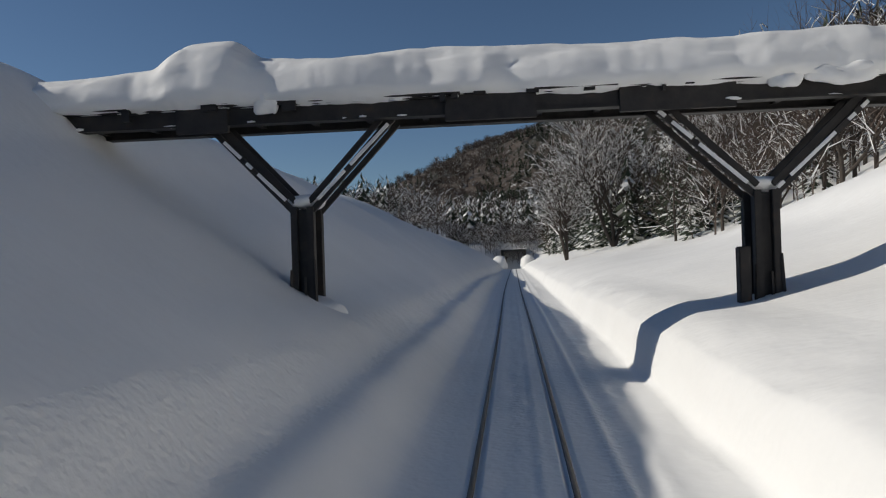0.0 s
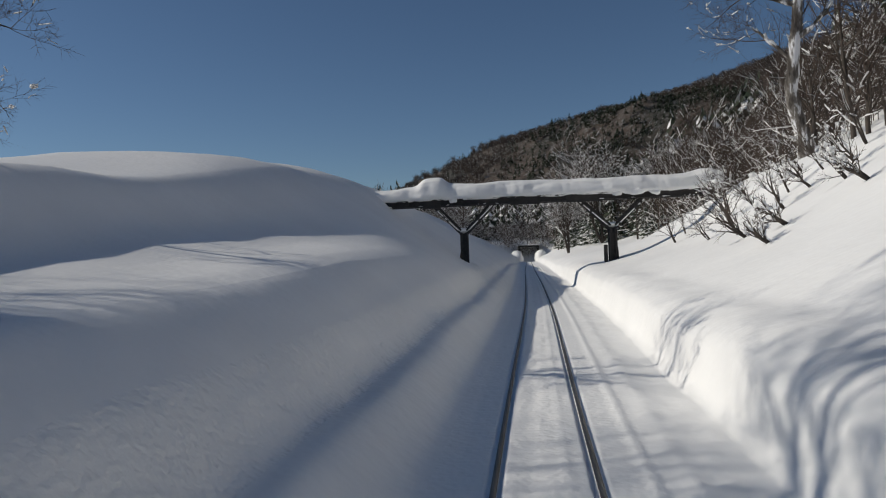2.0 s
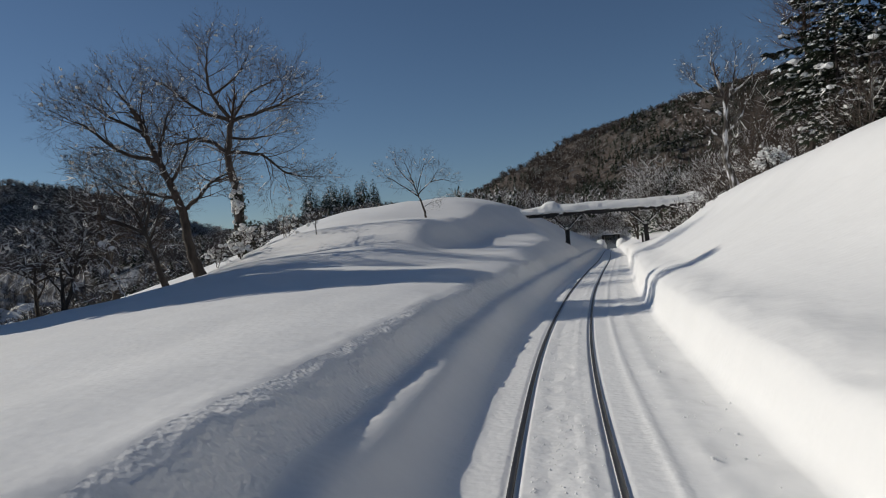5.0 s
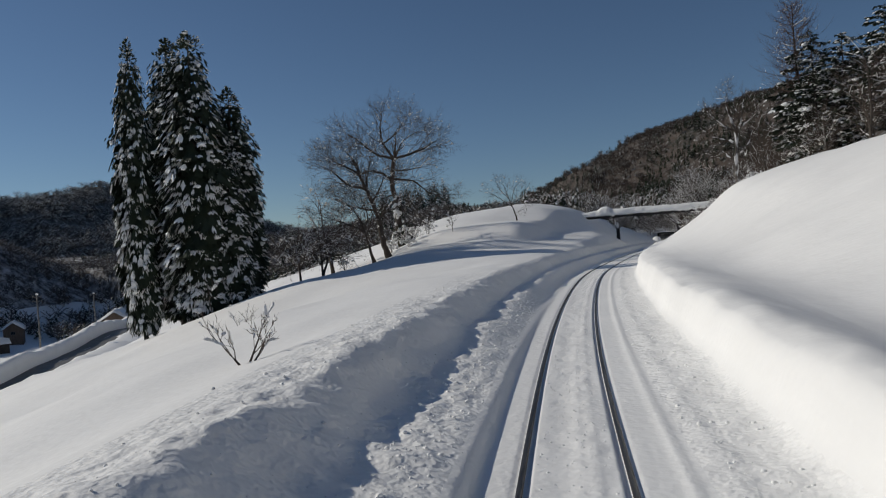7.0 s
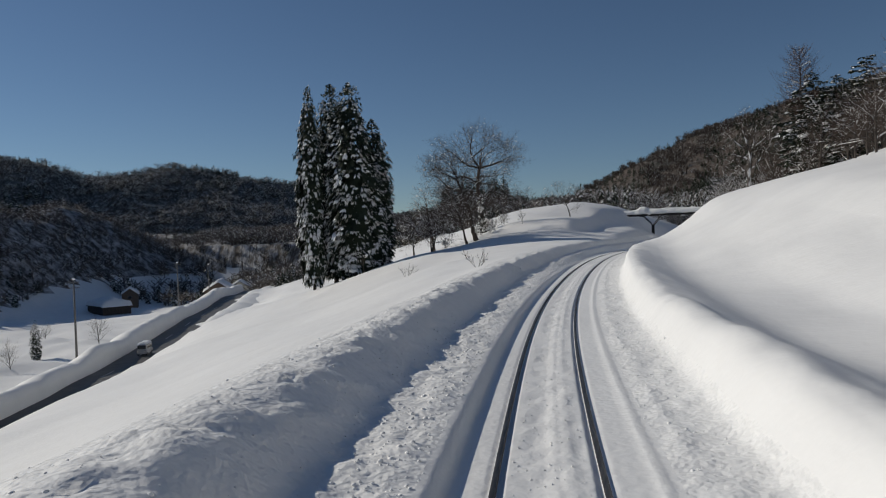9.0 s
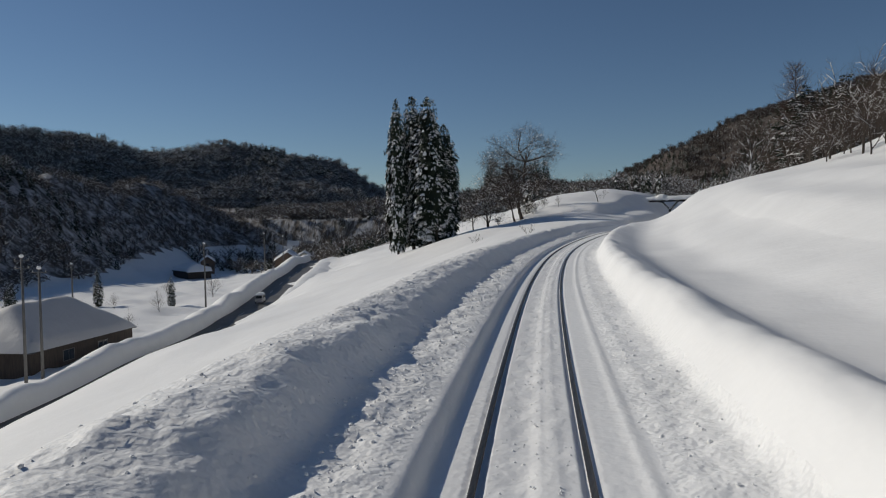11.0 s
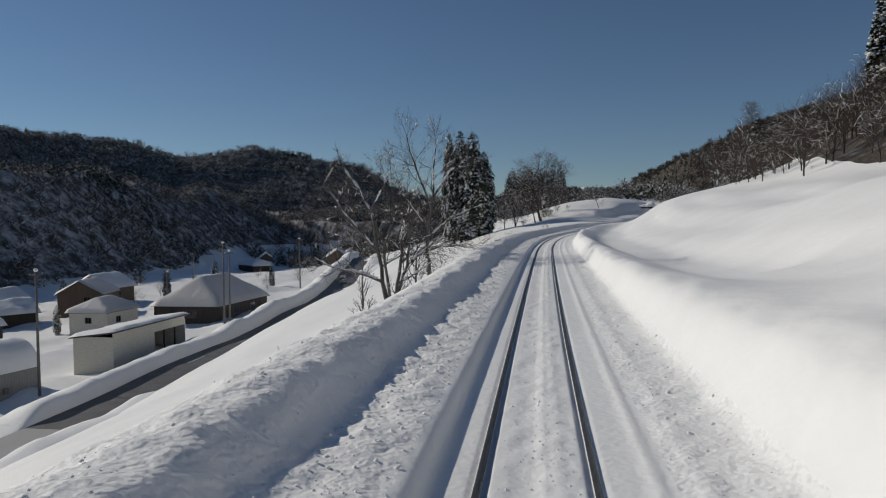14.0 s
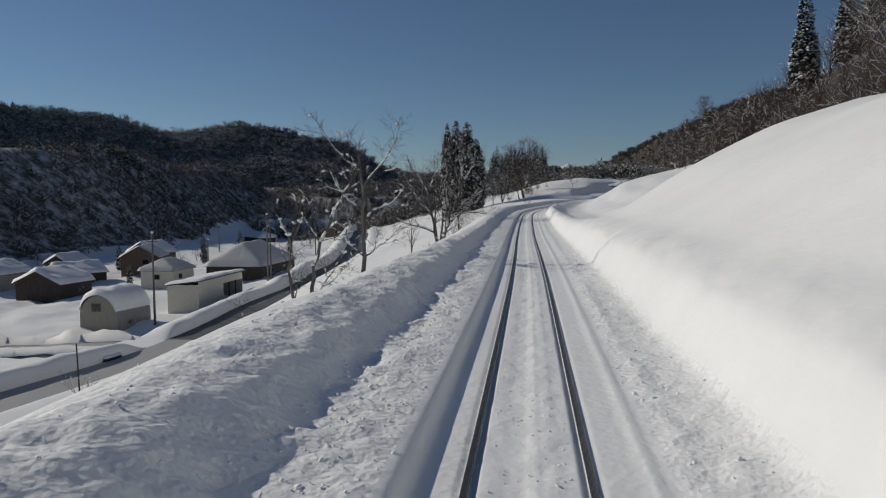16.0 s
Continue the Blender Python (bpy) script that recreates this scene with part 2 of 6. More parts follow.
# cross sections: where the line passes y, (distance, height over the rails) to the left and to the right
# the outer left rise is added, steep so its face and foot lie shaded
LEFT = {
    430: ((1.3, 0.0), (2.2, 0.1), (3.4, 1.2), (8, 4), (16, 8), (40, 18), (110, 27), (180, 25), (260, 8), (325, 0), (370, 20), (382, 20), (400, 8)),
    230: ((1.3, 0.0), (2.2, 0.1), (3.4, 1.2), (8, 4), (16, 8), (40, 17), (110, 21), (180, 15), (240, -6), (292, -8), (335, 16), (345, 16.5), (370, 2), (400, -4)),
    120: ((1.3, 0), (2.2, 0.1), (3.4, 1.2), (8, 4), (14, 7), (30, 10), (80, 8), (160, -12), (200, -20), (232, -20), (292, 22), (302, 28), (330, 7), (400, -12)),
    50: ((1.05, 0), (1.4, 0.05), (1.56, 0.13), (2.22, 0.62), (2.5, 0.66), (3.3, 1.3), (5, 2.5), (10, 6), (15, 8.2), (26, 9), (60, 4), (135, -13.5), (190, -20.5), (214, -20), (268, 20), (278, 26), (303, 5), (400, -16)),
    15: ((1.05, 0), (1.4, 0.05), (1.56, 0.13), (2.22, 0.62), (2.5, 0.66), (3.3, 1.25), (4.5, 1.95), (6.5, 3.5), (8.6, 5.1), (9.5, 6.1), (10.4, 6.9), (14, 8.2), (19, 9), (40, 4.5), (113, -13.7), (165, -18), (194, -18), (246, 19), (255, 25), (280, 4), (400, -20)),
    3: ((1.05, 0), (1.4, 0.05), (1.56, 0.13), (2.22, 0.62), (2.5, 0.66), (3.3, 1.6), (5, 2.8), (8.5, 4.85), (10.7, 6.1), (12.4, 6.9), (14.2, 7.3), (19, 7.7), (26, 7.4), (40, 4), (70, -4.5), (107, -14), (160, -17), (188, -17), (238, 18.5), (247, 24.5), (272, 4), (400, -20)),
    -12: ((1.05, 0), (1.4, 0.05), (1.56, 0.13), (2.22, 0.62), (2.5, 0.66), (3.4, 1.5), (5, 2.55), (7.5, 2.95), (9.2, 3.3), (12, 4.9), (15, 5.1), (20, 5.6), (26, 5.3), (38, 1.8), (66, -5.5), (99, -14.3), (155, -16), (180, -16), (230, 18), (239, 24), (264, 4), (400, -20)),
    -26: ((1.05, 0), (1.4, 0.05), (1.56, 0.13), (2.22, 0.62), (2.5, 0.66), (3.25, 1.45), (4.5, 2.1), (6.5, 2.3), (8.4, 2.5), (11, 4.3), (14, 4.5), (20, 4.2), (26, 2.6), (38, -0.4), (62, -6.5), (86, -15), (150, -15.6), (172, -15.6), (221, 17.5), (230, 23.5), (255, 4), (400, -20)),
    -35: ((1.05, 0), (1.4, 0.05), (1.56, 0.13), (2.22, 0.62), (2.5, 0.66), (3.2, 1.3), (3.6, 1.45), (6, 1.8), (12, 2.6), (18, 2.3), (24, 1.4), (38, -2), (58, -7), (80, -15.2), (145, -15.6), (167, -15.6), (215, 17), (224, 23), (249, 4), (400, -20)),
    -48: ((1.05, 0), (1.4, 0.05), (1.56, 0.13), (2.22, 0.62), (2.5, 0.66), (3.15, 1.2), (3.55, 1.34), (6, 1.5), (12, 1.4), (20, 0.8), (25, 0), (36, -2.8), (52, -6.6), (61, -9.4), (68, -14.8), (74, -15.6), (140, -15.9), (161, -16), (209, 16.5), (218, 22.5), (243, 4), (400, -20)),
    -70: ((1.02, 0), (1.28, 0.06), (1.42, 0.13), (2.1, 0.50), (2.4, 0.53), (3.15, 1.04), (3.5, 1.12), (6, 1), (12, 0.3), (20, -2.2), (36, -6.4), (46, -9.2), (53, -13), (58, -16.4), (62, -16.6), (138, -16.8), (156, -16.5), (204, 16), (213, 22), (238, 3), (400, -20)),
    -100: ((1.02, -0.02), (1.2, 0.15), (2.2, 0.22), (3.4, 0.9), (4.4, 0.8), (6, 0.3), (10, -0.9), (20, -4.2), (36, -8.7), (43, -12), (49, -16.8), (53, -17.4), (136, -17.6), (153, -17.4), (200, 15), (209, 21), (234, 2), (400, -20)),
    -150: ((1.02, -0.03), (1.2, 0.16), (2.2, 0.22), (3, 0.72), (3.6, 0.8), (4.3, 0.6), (5.2, 0), (7.3, -1.5), (12, -4.4), (20, -7.5), (32, -12.2), (40, -16), (47, -18.6), (146, -18.7), (164, -18), (203, 14), (212, 20), (236, 1), (400, -20)),
    -185: ((1.02, -0.03), (1.2, 0.16), (2.2, 0.22), (3, 0.72), (3.5, 0.66), (4.2, 0.3), (5.2, -0.25), (7.3, -1.4), (12, -4.2), (20, -7.4), (32, -12.2), (40, -15.8), (47, -18.2), (146, -18.4), (164, -18), (203, 14), (212, 20), (236, 1), (400, -20)),
    -230: ((1.02, -0.03), (1.2, 0.16), (2.2, 0.22), (3, 0.72), (3.7, 0.84), (4.5, 0.66), (5.4, 0.05), (7.3, -1.15), (14, -4), (28, -9.4), (47, -17.8), (146, -18), (164, -17), (203, 14), (212, 20), (236, 1), (400, -20)),
    -320: ((1.02, -0.03), (1.2, 0.16), (2.2, 0.22), (3, 0.72), (3.7, 0.84), (4.5, 0.66), (5.4, 0.05), (9, -1.7), (16, -4.6), (30, -9.5), (50, -17.6), (146, -18), (164, -17), (203, 14), (212, 20), (236, 1), (400, -20)),
}
RIGHT = {
    430: ((1.2, 0.0), (2.2, 0.1), (3.0, 1.0), (6, 3), (12, 7), (30, 16), (60, 30), (120, 55), (300, 120)),
    230: ((1.2, 0.0), (2.2, 0.1), (3.0, 1.0), (6, 3), (12, 7), (30, 16), (60, 30), (120, 55), (300, 120)),
    120: ((1.2, 0.0), (2.2, 0.1), (3.0, 1.0), (5, 1.8), (12, 4.0), (30, 10), (60, 29), (120, 66), (300, 150)),
    50: ((1.2, 0.0), (2.4, 0.0), (2.9, 0.7), (5, 1.5), (8, 2.0), (12, 2.8), (16, 4.0), (30, 12), (60, 33), (120, 74), (300, 150)),
    15: ((1.2, 0.0), (2.45, 0.05), (2.68, 0.95), (4.8, 1.6), (7.3, 2.4), (10.2, 3.8), (11.5, 5.1), (14, 6.6), (22, 9), (30, 12), (60, 35), (120, 76), (300, 150)),
    -15: ((1.2, 0.0), (2.42, 0.06), (2.64, 1.0), (4, 1.55), (7, 3.2), (10, 5.2), (13, 6.6), (20, 8.6), (30, 12), (60, 35), (120, 74), (300, 140)),
    -48: ((1.2, 0.0), (2.42, 0.08), (2.66, 0.92), (4, 1.5), (7, 3.4), (9.5, 5.4), (13, 6.4), (20, 8.0), (30, 11), (60, 33), (120, 72), (300, 140)),
    -80: ((1.2, 0.0), (2.4, 0.08), (2.68, 0.98), (3.3, 1.1), (5.2, 0.9), (8, 1.8), (11, 3.4), (15, 5.3), (22, 6.7), (30, 9), (60, 31), (120, 70), (300, 140)),
    -110: ((1.2, 0.0), (2.2, 0.1), (2.75, 0.82), (3.05, 0.92), (3.6, 0.75), (5.6, 0.1), (7.4, 0.25), (9, 0.9), (12, 2.2), (13.6, 3.5), (17, 4.1), (18.6, 5.0), (24, 5.6), (34, 8.5), (60, 27), (120, 66), (300, 140)),
    -150: ((1.2, 0.0), (2.2, 0.1), (2.75, 0.8), (3.05, 0.9), (3.6, 0.72), (5.6, -0.15), (7.6, -0.1), (10, 0.6), (14, 1.9), (15.4, 2.7), (21, 3.6), (22.4, 4.5), (30, 5.6), (40, 9), (60, 23), (120, 60), (300, 130)),
    -180: ((1.2, 0.0), (2.2, 0.1), (2.8, 0.86), (3.15, 0.95), (3.8, 0.85), (6.0, 0.25), (7.6, 0.4), (11, 2.3), (16, 4.6), (22, 6.0), (34, 9), (60, 21), (120, 58), (300, 125)),
    -203: ((1.2, 0.0), (2.2, 0.1), (3.0, 1.1), (4.4, 1.7), (8, 4.0), (12, 6.0), (16, 7.0), (24, 8), (34, 10), (60, 20), (120, 54), (300, 120)),
    -320: ((1.2, 0.0), (2.2, 0.1), (3.0, 1.1), (4.4, 1.8), (8, 4.2), (12, 6.2), (16, 7.2), (24, 8), (34, 10), (60, 20), (120, 54), (300, 120)),
}


def sections(table):
    ys = np.array(sorted(table))
    fs = [profile(table[k]) for k in sorted(table)]

    def at(y, u):
        y, u = np.broadcast_arrays(np.asarray(y, float), np.asarray(u, float))
        i = np.clip(np.searchsorted(ys, y) - 1, 0, len(ys) - 2)
        t = np.clip((y - ys[i]) / (ys[i + 1] - ys[i]), 0, 1)
        t = t * t * (3 - 2 * t) * 0.5 + t * 0.5
        out = np.zeros(y.shape)
        for k in range(len(ys) - 1):
            s = i == k
            if s.any():
                out[s] = fs[k](u[s]) * (1 - t[s]) + fs[k + 1](u[s]) * t[s]
        return out
    return at


left_at, right_at = sections(LEFT), sections(RIGHT)


def ground(y, u):
    """Height of the snow at u metres right of the line where it passes y."""
    y, u = np.broadcast_arrays(np.asarray(y, float), np.asarray(u, float))
    a = np.abs(u)
    over = np.where(u < 0, left_at(y, a), right_at(y, a))
    cover = np.clip((y - 167) / 5, 0, 1)
    over = over + cover * np.maximum(0, 5.4 + 0.12 * np.clip(y - 170, 0, 90) - over)
    z = line_z(y) + over
    px, py = spot(y, u)
    soft = np.clip((a - 3.2) / 4, 0, 1)
    z = z + soft * (0.20 * fbm(px / 7, py / 9, 3, 3) + 0.35 * np.clip((a - 8) / 20, 0, 1) * fbm(px / 17, py / 19, 2, 8))
    floor = np.where(u < 0, np.clip((a - 46) / 12, 0, 1) * np.clip((200 - a) / 30, 0, 1), 0)
    z = z + floor * (0.5 * fbm(px / 5, py / 5, 3, 17) + 0.25 * np.abs(fbm(px / 3.2, py / 11, 2, 19)) + 0.3 * fbm(px / 22, py / 20, 2, 18))
    z = z + np.where(u < 0, np.clip((a - 185) / 50, 0, 1), 0) * np.clip((60 - y) / 60, 0, 1) * 4.5 * fbm(px / 75, py / 75, 3, 27)
    wall = np.exp(-((a - 2.9) / 0.9) ** 2)
    z = z + wall * (0.05 * fbm(px / 0.9, py / 1.3, 3, 5) + 0.10 * fbm(px / 3.1, py / 4.1, 2, 6))
    return z


def height(x, y):
    """Height of the snow at a place in plan, and where the line passes it."""
    v = y
    for _ in range(6):
        d = float(line_x(v + 0.5) - line_x(v - 0.5))
        v = v + ((y - v) + d * (x - float(line_x(v)))) / (1 + d * d)
    d = float(line_x(v + 0.5) - line_x(v - 0.5))
    u = ((x - float(line_x(v))) - d * (y - v)) / math.sqrt(1 + d * d)
    return float(ground(np.array([v]), np.array([u]))[0])


def sheet(name, X, Y, Z, mats, index=None, smooth=True):
    r, c = X.shape
    verts = np.stack([X, Y, Z], -1).reshape(-1, 3)
    i = np.arange(r * c).reshape(r, c)
    faces = np.stack([i[:-1, :-1], i[:-1, 1:], i[1:, 1:], i[1:, :-1]], -1).reshape(-1, 4)
    me = bpy.data.meshes.new(name)
    me.vertices.add(len(verts))
    me.vertices.foreach_set("co", verts.astype(np.float32).ravel())
    me.loops.add(faces.size)
    me.loops.foreach_set("vertex_index", faces.astype(np.int32).ravel())
    me.polygons.add(len(faces))
    me.polygons.foreach_set("loop_start", np.arange(0, faces.size, 4, dtype=np.int32))
    me.polygons.foreach_set("loop_total", np.full(len(faces), 4, dtype=np.int32))
    for m in mats:
        me.materials.append(m)
    if index is not None:
        me.polygons.foreach_set("material_index", index.astype(np.int32).ravel())
    if smooth:
        me.polygons.foreach_set("use_smooth", np.ones(len(faces), dtype=bool))
    me.update(calc_edges=True)
    me.validate()
    return new(name, me)


EDGE = 4.6   # half width of the fine strip along the rails
GAUGE = 1.067


def bed(y, u):
    """The ploughed strip: packed snow level with the rails, flange grooves, crumbled ridges."""
    a = np.abs(u)
    z = ground(y, u)
    px, py = spot(y, u)
    # grooves beside the rails
    for side in (-1, 1):
        z = z - 0.04 * np.exp(-((u - side * (GAUGE / 2 - 0.025)) / 0.028) ** 4)
        z = z - 0.015 * np.exp(-((u - side * (GAUGE / 2 + 0.085)) / 0.04) ** 4)
    inner = np.exp(-(a / 0.42) ** 6)
    z = z + inner * (0.016 * fbm(px / 0.2, py / 0.3, 3, 21) - 0.012 * np.exp(-((u + 0.18) / 0.12) ** 2) + 0.022 * np.exp(-((u - 0.24) / 0.035) ** 2))
    # step of the plough blade and the crumbs thrown beside it
    z = z + 0.035 * np.exp(-((u - 1.13) / 0.06) ** 2) + 0.03 * np.exp(-((u - 1.55) / 0.08) ** 2)
    broken = np.clip((-66 - y) / 25, 0, 1)   # the plough broke the crust only on the lower stretch
    crumb = np.exp(-((u + 1.95) / 0.6) ** 4) * broken
    z = z + crumb * (0.035 * fbm(px / 0.16, py / 0.2, 3, 31) + 0.03 + 0.03 * fbm(px / 0.8, py / 1.1, 2, 33))
    crumb2 = np.exp(-((u - 1.85) / 0.5) ** 4)
    z = z + crumb2 * np.maximum(0.035 * fbm(px / 0.25, py / 0.3, 3, 41), -0.01)
    rim = np.exp(-((u + 3.3) / 0.95) ** 4) * broken + 0.55 * np.exp(-((u + 2.95) / 0.36) ** 4) * (1 - broken)
    z = z + rim * (0.045 * fbm(px / 0.36, py / 0.5, 3, 51) + 0.06 * (np.abs(vnoise(px / 0.19, py / 0.21, 53)) - 0.4))
    keep = np.clip((EDGE - a) / 0.5, 0, 1)
    flat = ground(y, u)
    return flat + (z - 0.012 - flat) * keep


ys_fine = np.concatenate([np.arange(-300, -242, 0.25), np.arange(-242, -40, 0.125), np.arange(-40, 166.01, 0.25)])
us_fine = np.concatenate([-np.arange(EDGE, 1.29, -0.085), -np.arange(1.28, 0.72, -0.06), -np.arange(0.70, 0.40, -0.03), np.arange(-0.38, 0.39, 0.06), np.arange(0.40, 0.71, 0.03), np.arange(0.72, 1.29, 0.06), np.arange(1.30, EDGE + 0.001, 0.1)])
us_fine[0], us_fine[-1] = -EDGE, EDGE
Yg, Ug = np.meshgrid(ys_fine, us_fine, indexing="ij")
Xp, Yp = spot(Yg, Ug)
Zp = bed(Yg, Ug)
mid = (us_fine[:-1] + us_fine[1:]) / 2
idx = np.where((np.abs(mid + 1.75) < 0.5) | (np.abs(mid - 1.85) < 0.55), 1, np.where(np.abs(mid) < 1.3, 2, 0))
idx = np.where(mid < -2.2, 1, idx)
table = np.broadcast_to(idx, (len(ys_fine) - 1, len(mid))).copy()
upper = (mid < -2.5) & (mid > -3.3)   # the broken face over the smooth cut
table[(ys_fine[:-1, None] > -72) & (np.abs(mid)[None, :] > 1.3) & ~upper[None, :]] = 0
track_snow = sheet("ploughed_snow", Xp, Yp, Zp, [SNOW, CRUMB, PACK], table)
tagged(track_snow, "ploughed snow bed between two cut snow walls along the rails", "snow", kind="structure")

ys_mid = np.concatenate([np.arange(-320, 232, 1.0), np.arange(232, 431, 6.0)])
for side in (-1, 1):
    far = 400 if side < 0 else 300
    us = np.concatenate([np.arange(EDGE, 12, 0.4), np.arange(12, 40, 1.4), np.arange(40, 120, 2), np.arange(120, 300, 4), np.arange(300, far + 1, 12)])
    us[0], us[-1] = EDGE - 0.05, far
    Yg, Ug = np.meshgrid(ys_mid, us * side, indexing="ij")
    Xp, Yp = spot(Yg, Ug)
    Zp = ground(Yg, Ug) - np.where(np.abs(Ug) < EDGE, 0.012, 0)
    woods = (np.abs((us[:-1] + us[1:]) / 2) > (34 if side > 0 else 150)).astype(int)
    woods = np.broadcast_to(woods, (len(ys_mid) - 1, len(us) - 1)).copy()
    if side < 0:
        woods = ((Zp[:-1, :-1] - line_z(Yg[:-1, :-1]) > np.minimum(left_at(Yg[:-1, :-1], 140 + 0 * Yg[:-1, :-1]), -11) + 1.2) & (np.abs(Ug[:-1, :-1]) > np.interp(Yg[:-1, :-1], (40, 110), (140, 55)))).astype(int)
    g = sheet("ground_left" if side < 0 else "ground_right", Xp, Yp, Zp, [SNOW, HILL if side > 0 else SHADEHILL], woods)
    tagged(g, "deep fresh snow on the bank and the slope to the valley" if side < 0 else "deep fresh snow on the bank below the wooded hillside", "snow", kind="structure")

ys_cap = np.arange(165.5, 431, 2.0)
Yg, Ug = np.meshgrid(ys_cap, np.linspace(-EDGE, EDGE, 9), indexing="ij")
Xp, Yp = spot(Yg, Ug)
cap = sheet("ground_over_tunnel", Xp, Yp, np.where(Yg < 167, line_z(Yg) - 2, ground(Yg, Ug)), [SNOW])
tagged(cap, "snow over the tunnel", "snow", kind="structure")

# far hills all round, as seen from the middle of the walk
RIM_AZ = (-180, -120, -75, -60, -56.5, -51.8, -49.5, -46.9, -44, -40.8, -37, -34.6, -32.3, -30, -28, -25.5, -20, -14, -9, -6.8, -2, 2.5, 4.4, 8, 12, 16.6, 24, 40, 70, 110, 150, 180)
RIM_EL = (5, 8, 7.8, 7.5, 7.25, 6.95, 6.75, 5.7, 5.95, 6.6, 6.25, 5.7, 5.4, 4.4, 3.0, 2.4, 2.2, 2.2, 2.9, 4.2, 6.0, 8.1, 8.6, 9.5, 10.3, 11.1, 13.0, 14, 13, 11, 7, 5)
RIM_R = (900, 900, 1250, 1400, 1400, 1400, 1400, 1400, 1400, 1430, 1430, 1430, 1430, 1450, 1480, 1550, 1650, 1850, 1800, 1150, 1020, 1000, 1000, 980, 950, 900, 800, 620, 600, 600, 800, 900)
az = np.radians(np.arange(-180, 180.01, 0.75))
fr = np.concatenate([np.linspace(0.30, 1.0, 46), np.linspace(1.03, 1.6, 8)])
A, F = np.meshgrid(az, fr, indexing="ij")
el, rr = np.interp(np.degrees(A), RIM_AZ, RIM_EL), np.interp(np.degrees(A), RIM_AZ, RIM_R)
CX, CY = 0.0, -70.0
R = rr * F
Z0_SKEW = 260   # spurs run down aslant
X, Y = CX + R * np.sin(A), CY + R * np.cos(A)
steep = np.interp(np.degrees(A), (-120, -85, -26, -16), (0.40, 0.78, 0.78, 0.40))   # the shaded side rises late and steep
rise = np.clip((F - steep) / (1 - steep), 0, 1)
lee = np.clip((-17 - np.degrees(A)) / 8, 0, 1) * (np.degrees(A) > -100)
soft = (rise * rise * (3 - 2 * rise) - rise) * 0.55 * (1 - lee)
rise = rise + soft
crest = rr * np.tan(np.radians(el))
rough = fbm(X / 160, Y / 160, 5, 61) + 0.6 * np.abs(fbm((X + Z0_SKEW * F) / 95, Y / 95, 2, 63))
Z = -24 + (crest + 24) * rise * np.where(F > 1, 1 - 0.5 * (F - 1), 1) + rough * 22 * np.sin(np.clip(rise, 0, 1) * math.pi) ** 1 + 3 * fbm(X / 25, Y / 25, 2, 71) * rise
Z = np.where(F < steep, -30, Z)
X_RIM, Y_RIM, Z_RIM = X, Y, Z
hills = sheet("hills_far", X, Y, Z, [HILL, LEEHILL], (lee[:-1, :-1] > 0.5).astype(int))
tagged(hills, "far wooded mountains with snow between bare brown trees", "mountain", kind="structure")

# a snowy range far behind the gap between the hills
A2, F2 = np.meshgrid(np.radians(np.arange(-20, -3.9, 0.1)), np.linspace(0, 1, 14), indexing="ij")
R2 = 3300 + 900 * F2
X, Y = CX + R2 * np.sin(A2), CY + R2 * np.cos(A2)
peak = np.interp(np.degrees(A2), (-20, -16, -14, -12.6, -11.5, -10, -8, -4), (2.2, 2.5, 2.95, 2.8, 3.1, 2.75, 2.6, 2.4))
Z = (R2 * np.tan(np.radians(peak))) * F2 + 22 * fbm(X / 180, Y / 180, 4, 81) * F2 + 9 * fbm(X / 40, Y / 40, 3, 83)
ALPINE = hill_material("snowy_far_range", (0.75, 0.75, 0.76), (0.62, 0.62, 0.63), (0.30, 0.30, 0.30), 0.40, 0.60, 0.88)
tagged(sheet("mountains_snowy", X, Y, Z, [ALPINE]), "far snow-covered mountain range beyond the valley", "mountain", kind="structure")

# ---- the rails ----
def rail(side):
    ys = np.arange(-300, 175.01, 0.5)
    prof = [(-0.032, 0.0), (-0.032, -0.035), (-0.009, -0.045), (-0.009, -0.13), (0.009, -0.13), (0.009, -0.045), (0.032, -0.035), (0.032, 0.0)]
    cols = [spot(ys, side * (GAUGE / 2 + 0.032) + p[0]) for p in prof]
    X = np.stack([c[0] for c in cols], 1)
    Y = np.stack([c[1] for c in cols], 1)
    Z = line_z(ys)[:, None] + np.array([p[1] for p in prof])[None, :]
    X, Y, Z = (np.concatenate([k, k[:, :1]], 1) for k in (X, Y, Z))
    index = np.tile(np.array([0, 0, 0, 0, 0, 0, 0, 1]), (len(ys) - 1, 1))
    ob = sheet("rail", X, Y, Z, [RAILSIDE, RAILTOP], index, smooth=False)
    return tagged(ob, "dark rusty steel rail with a worn shiny head in packed snow", "rail", "rails of the track")


rail(-1)
rail(1)


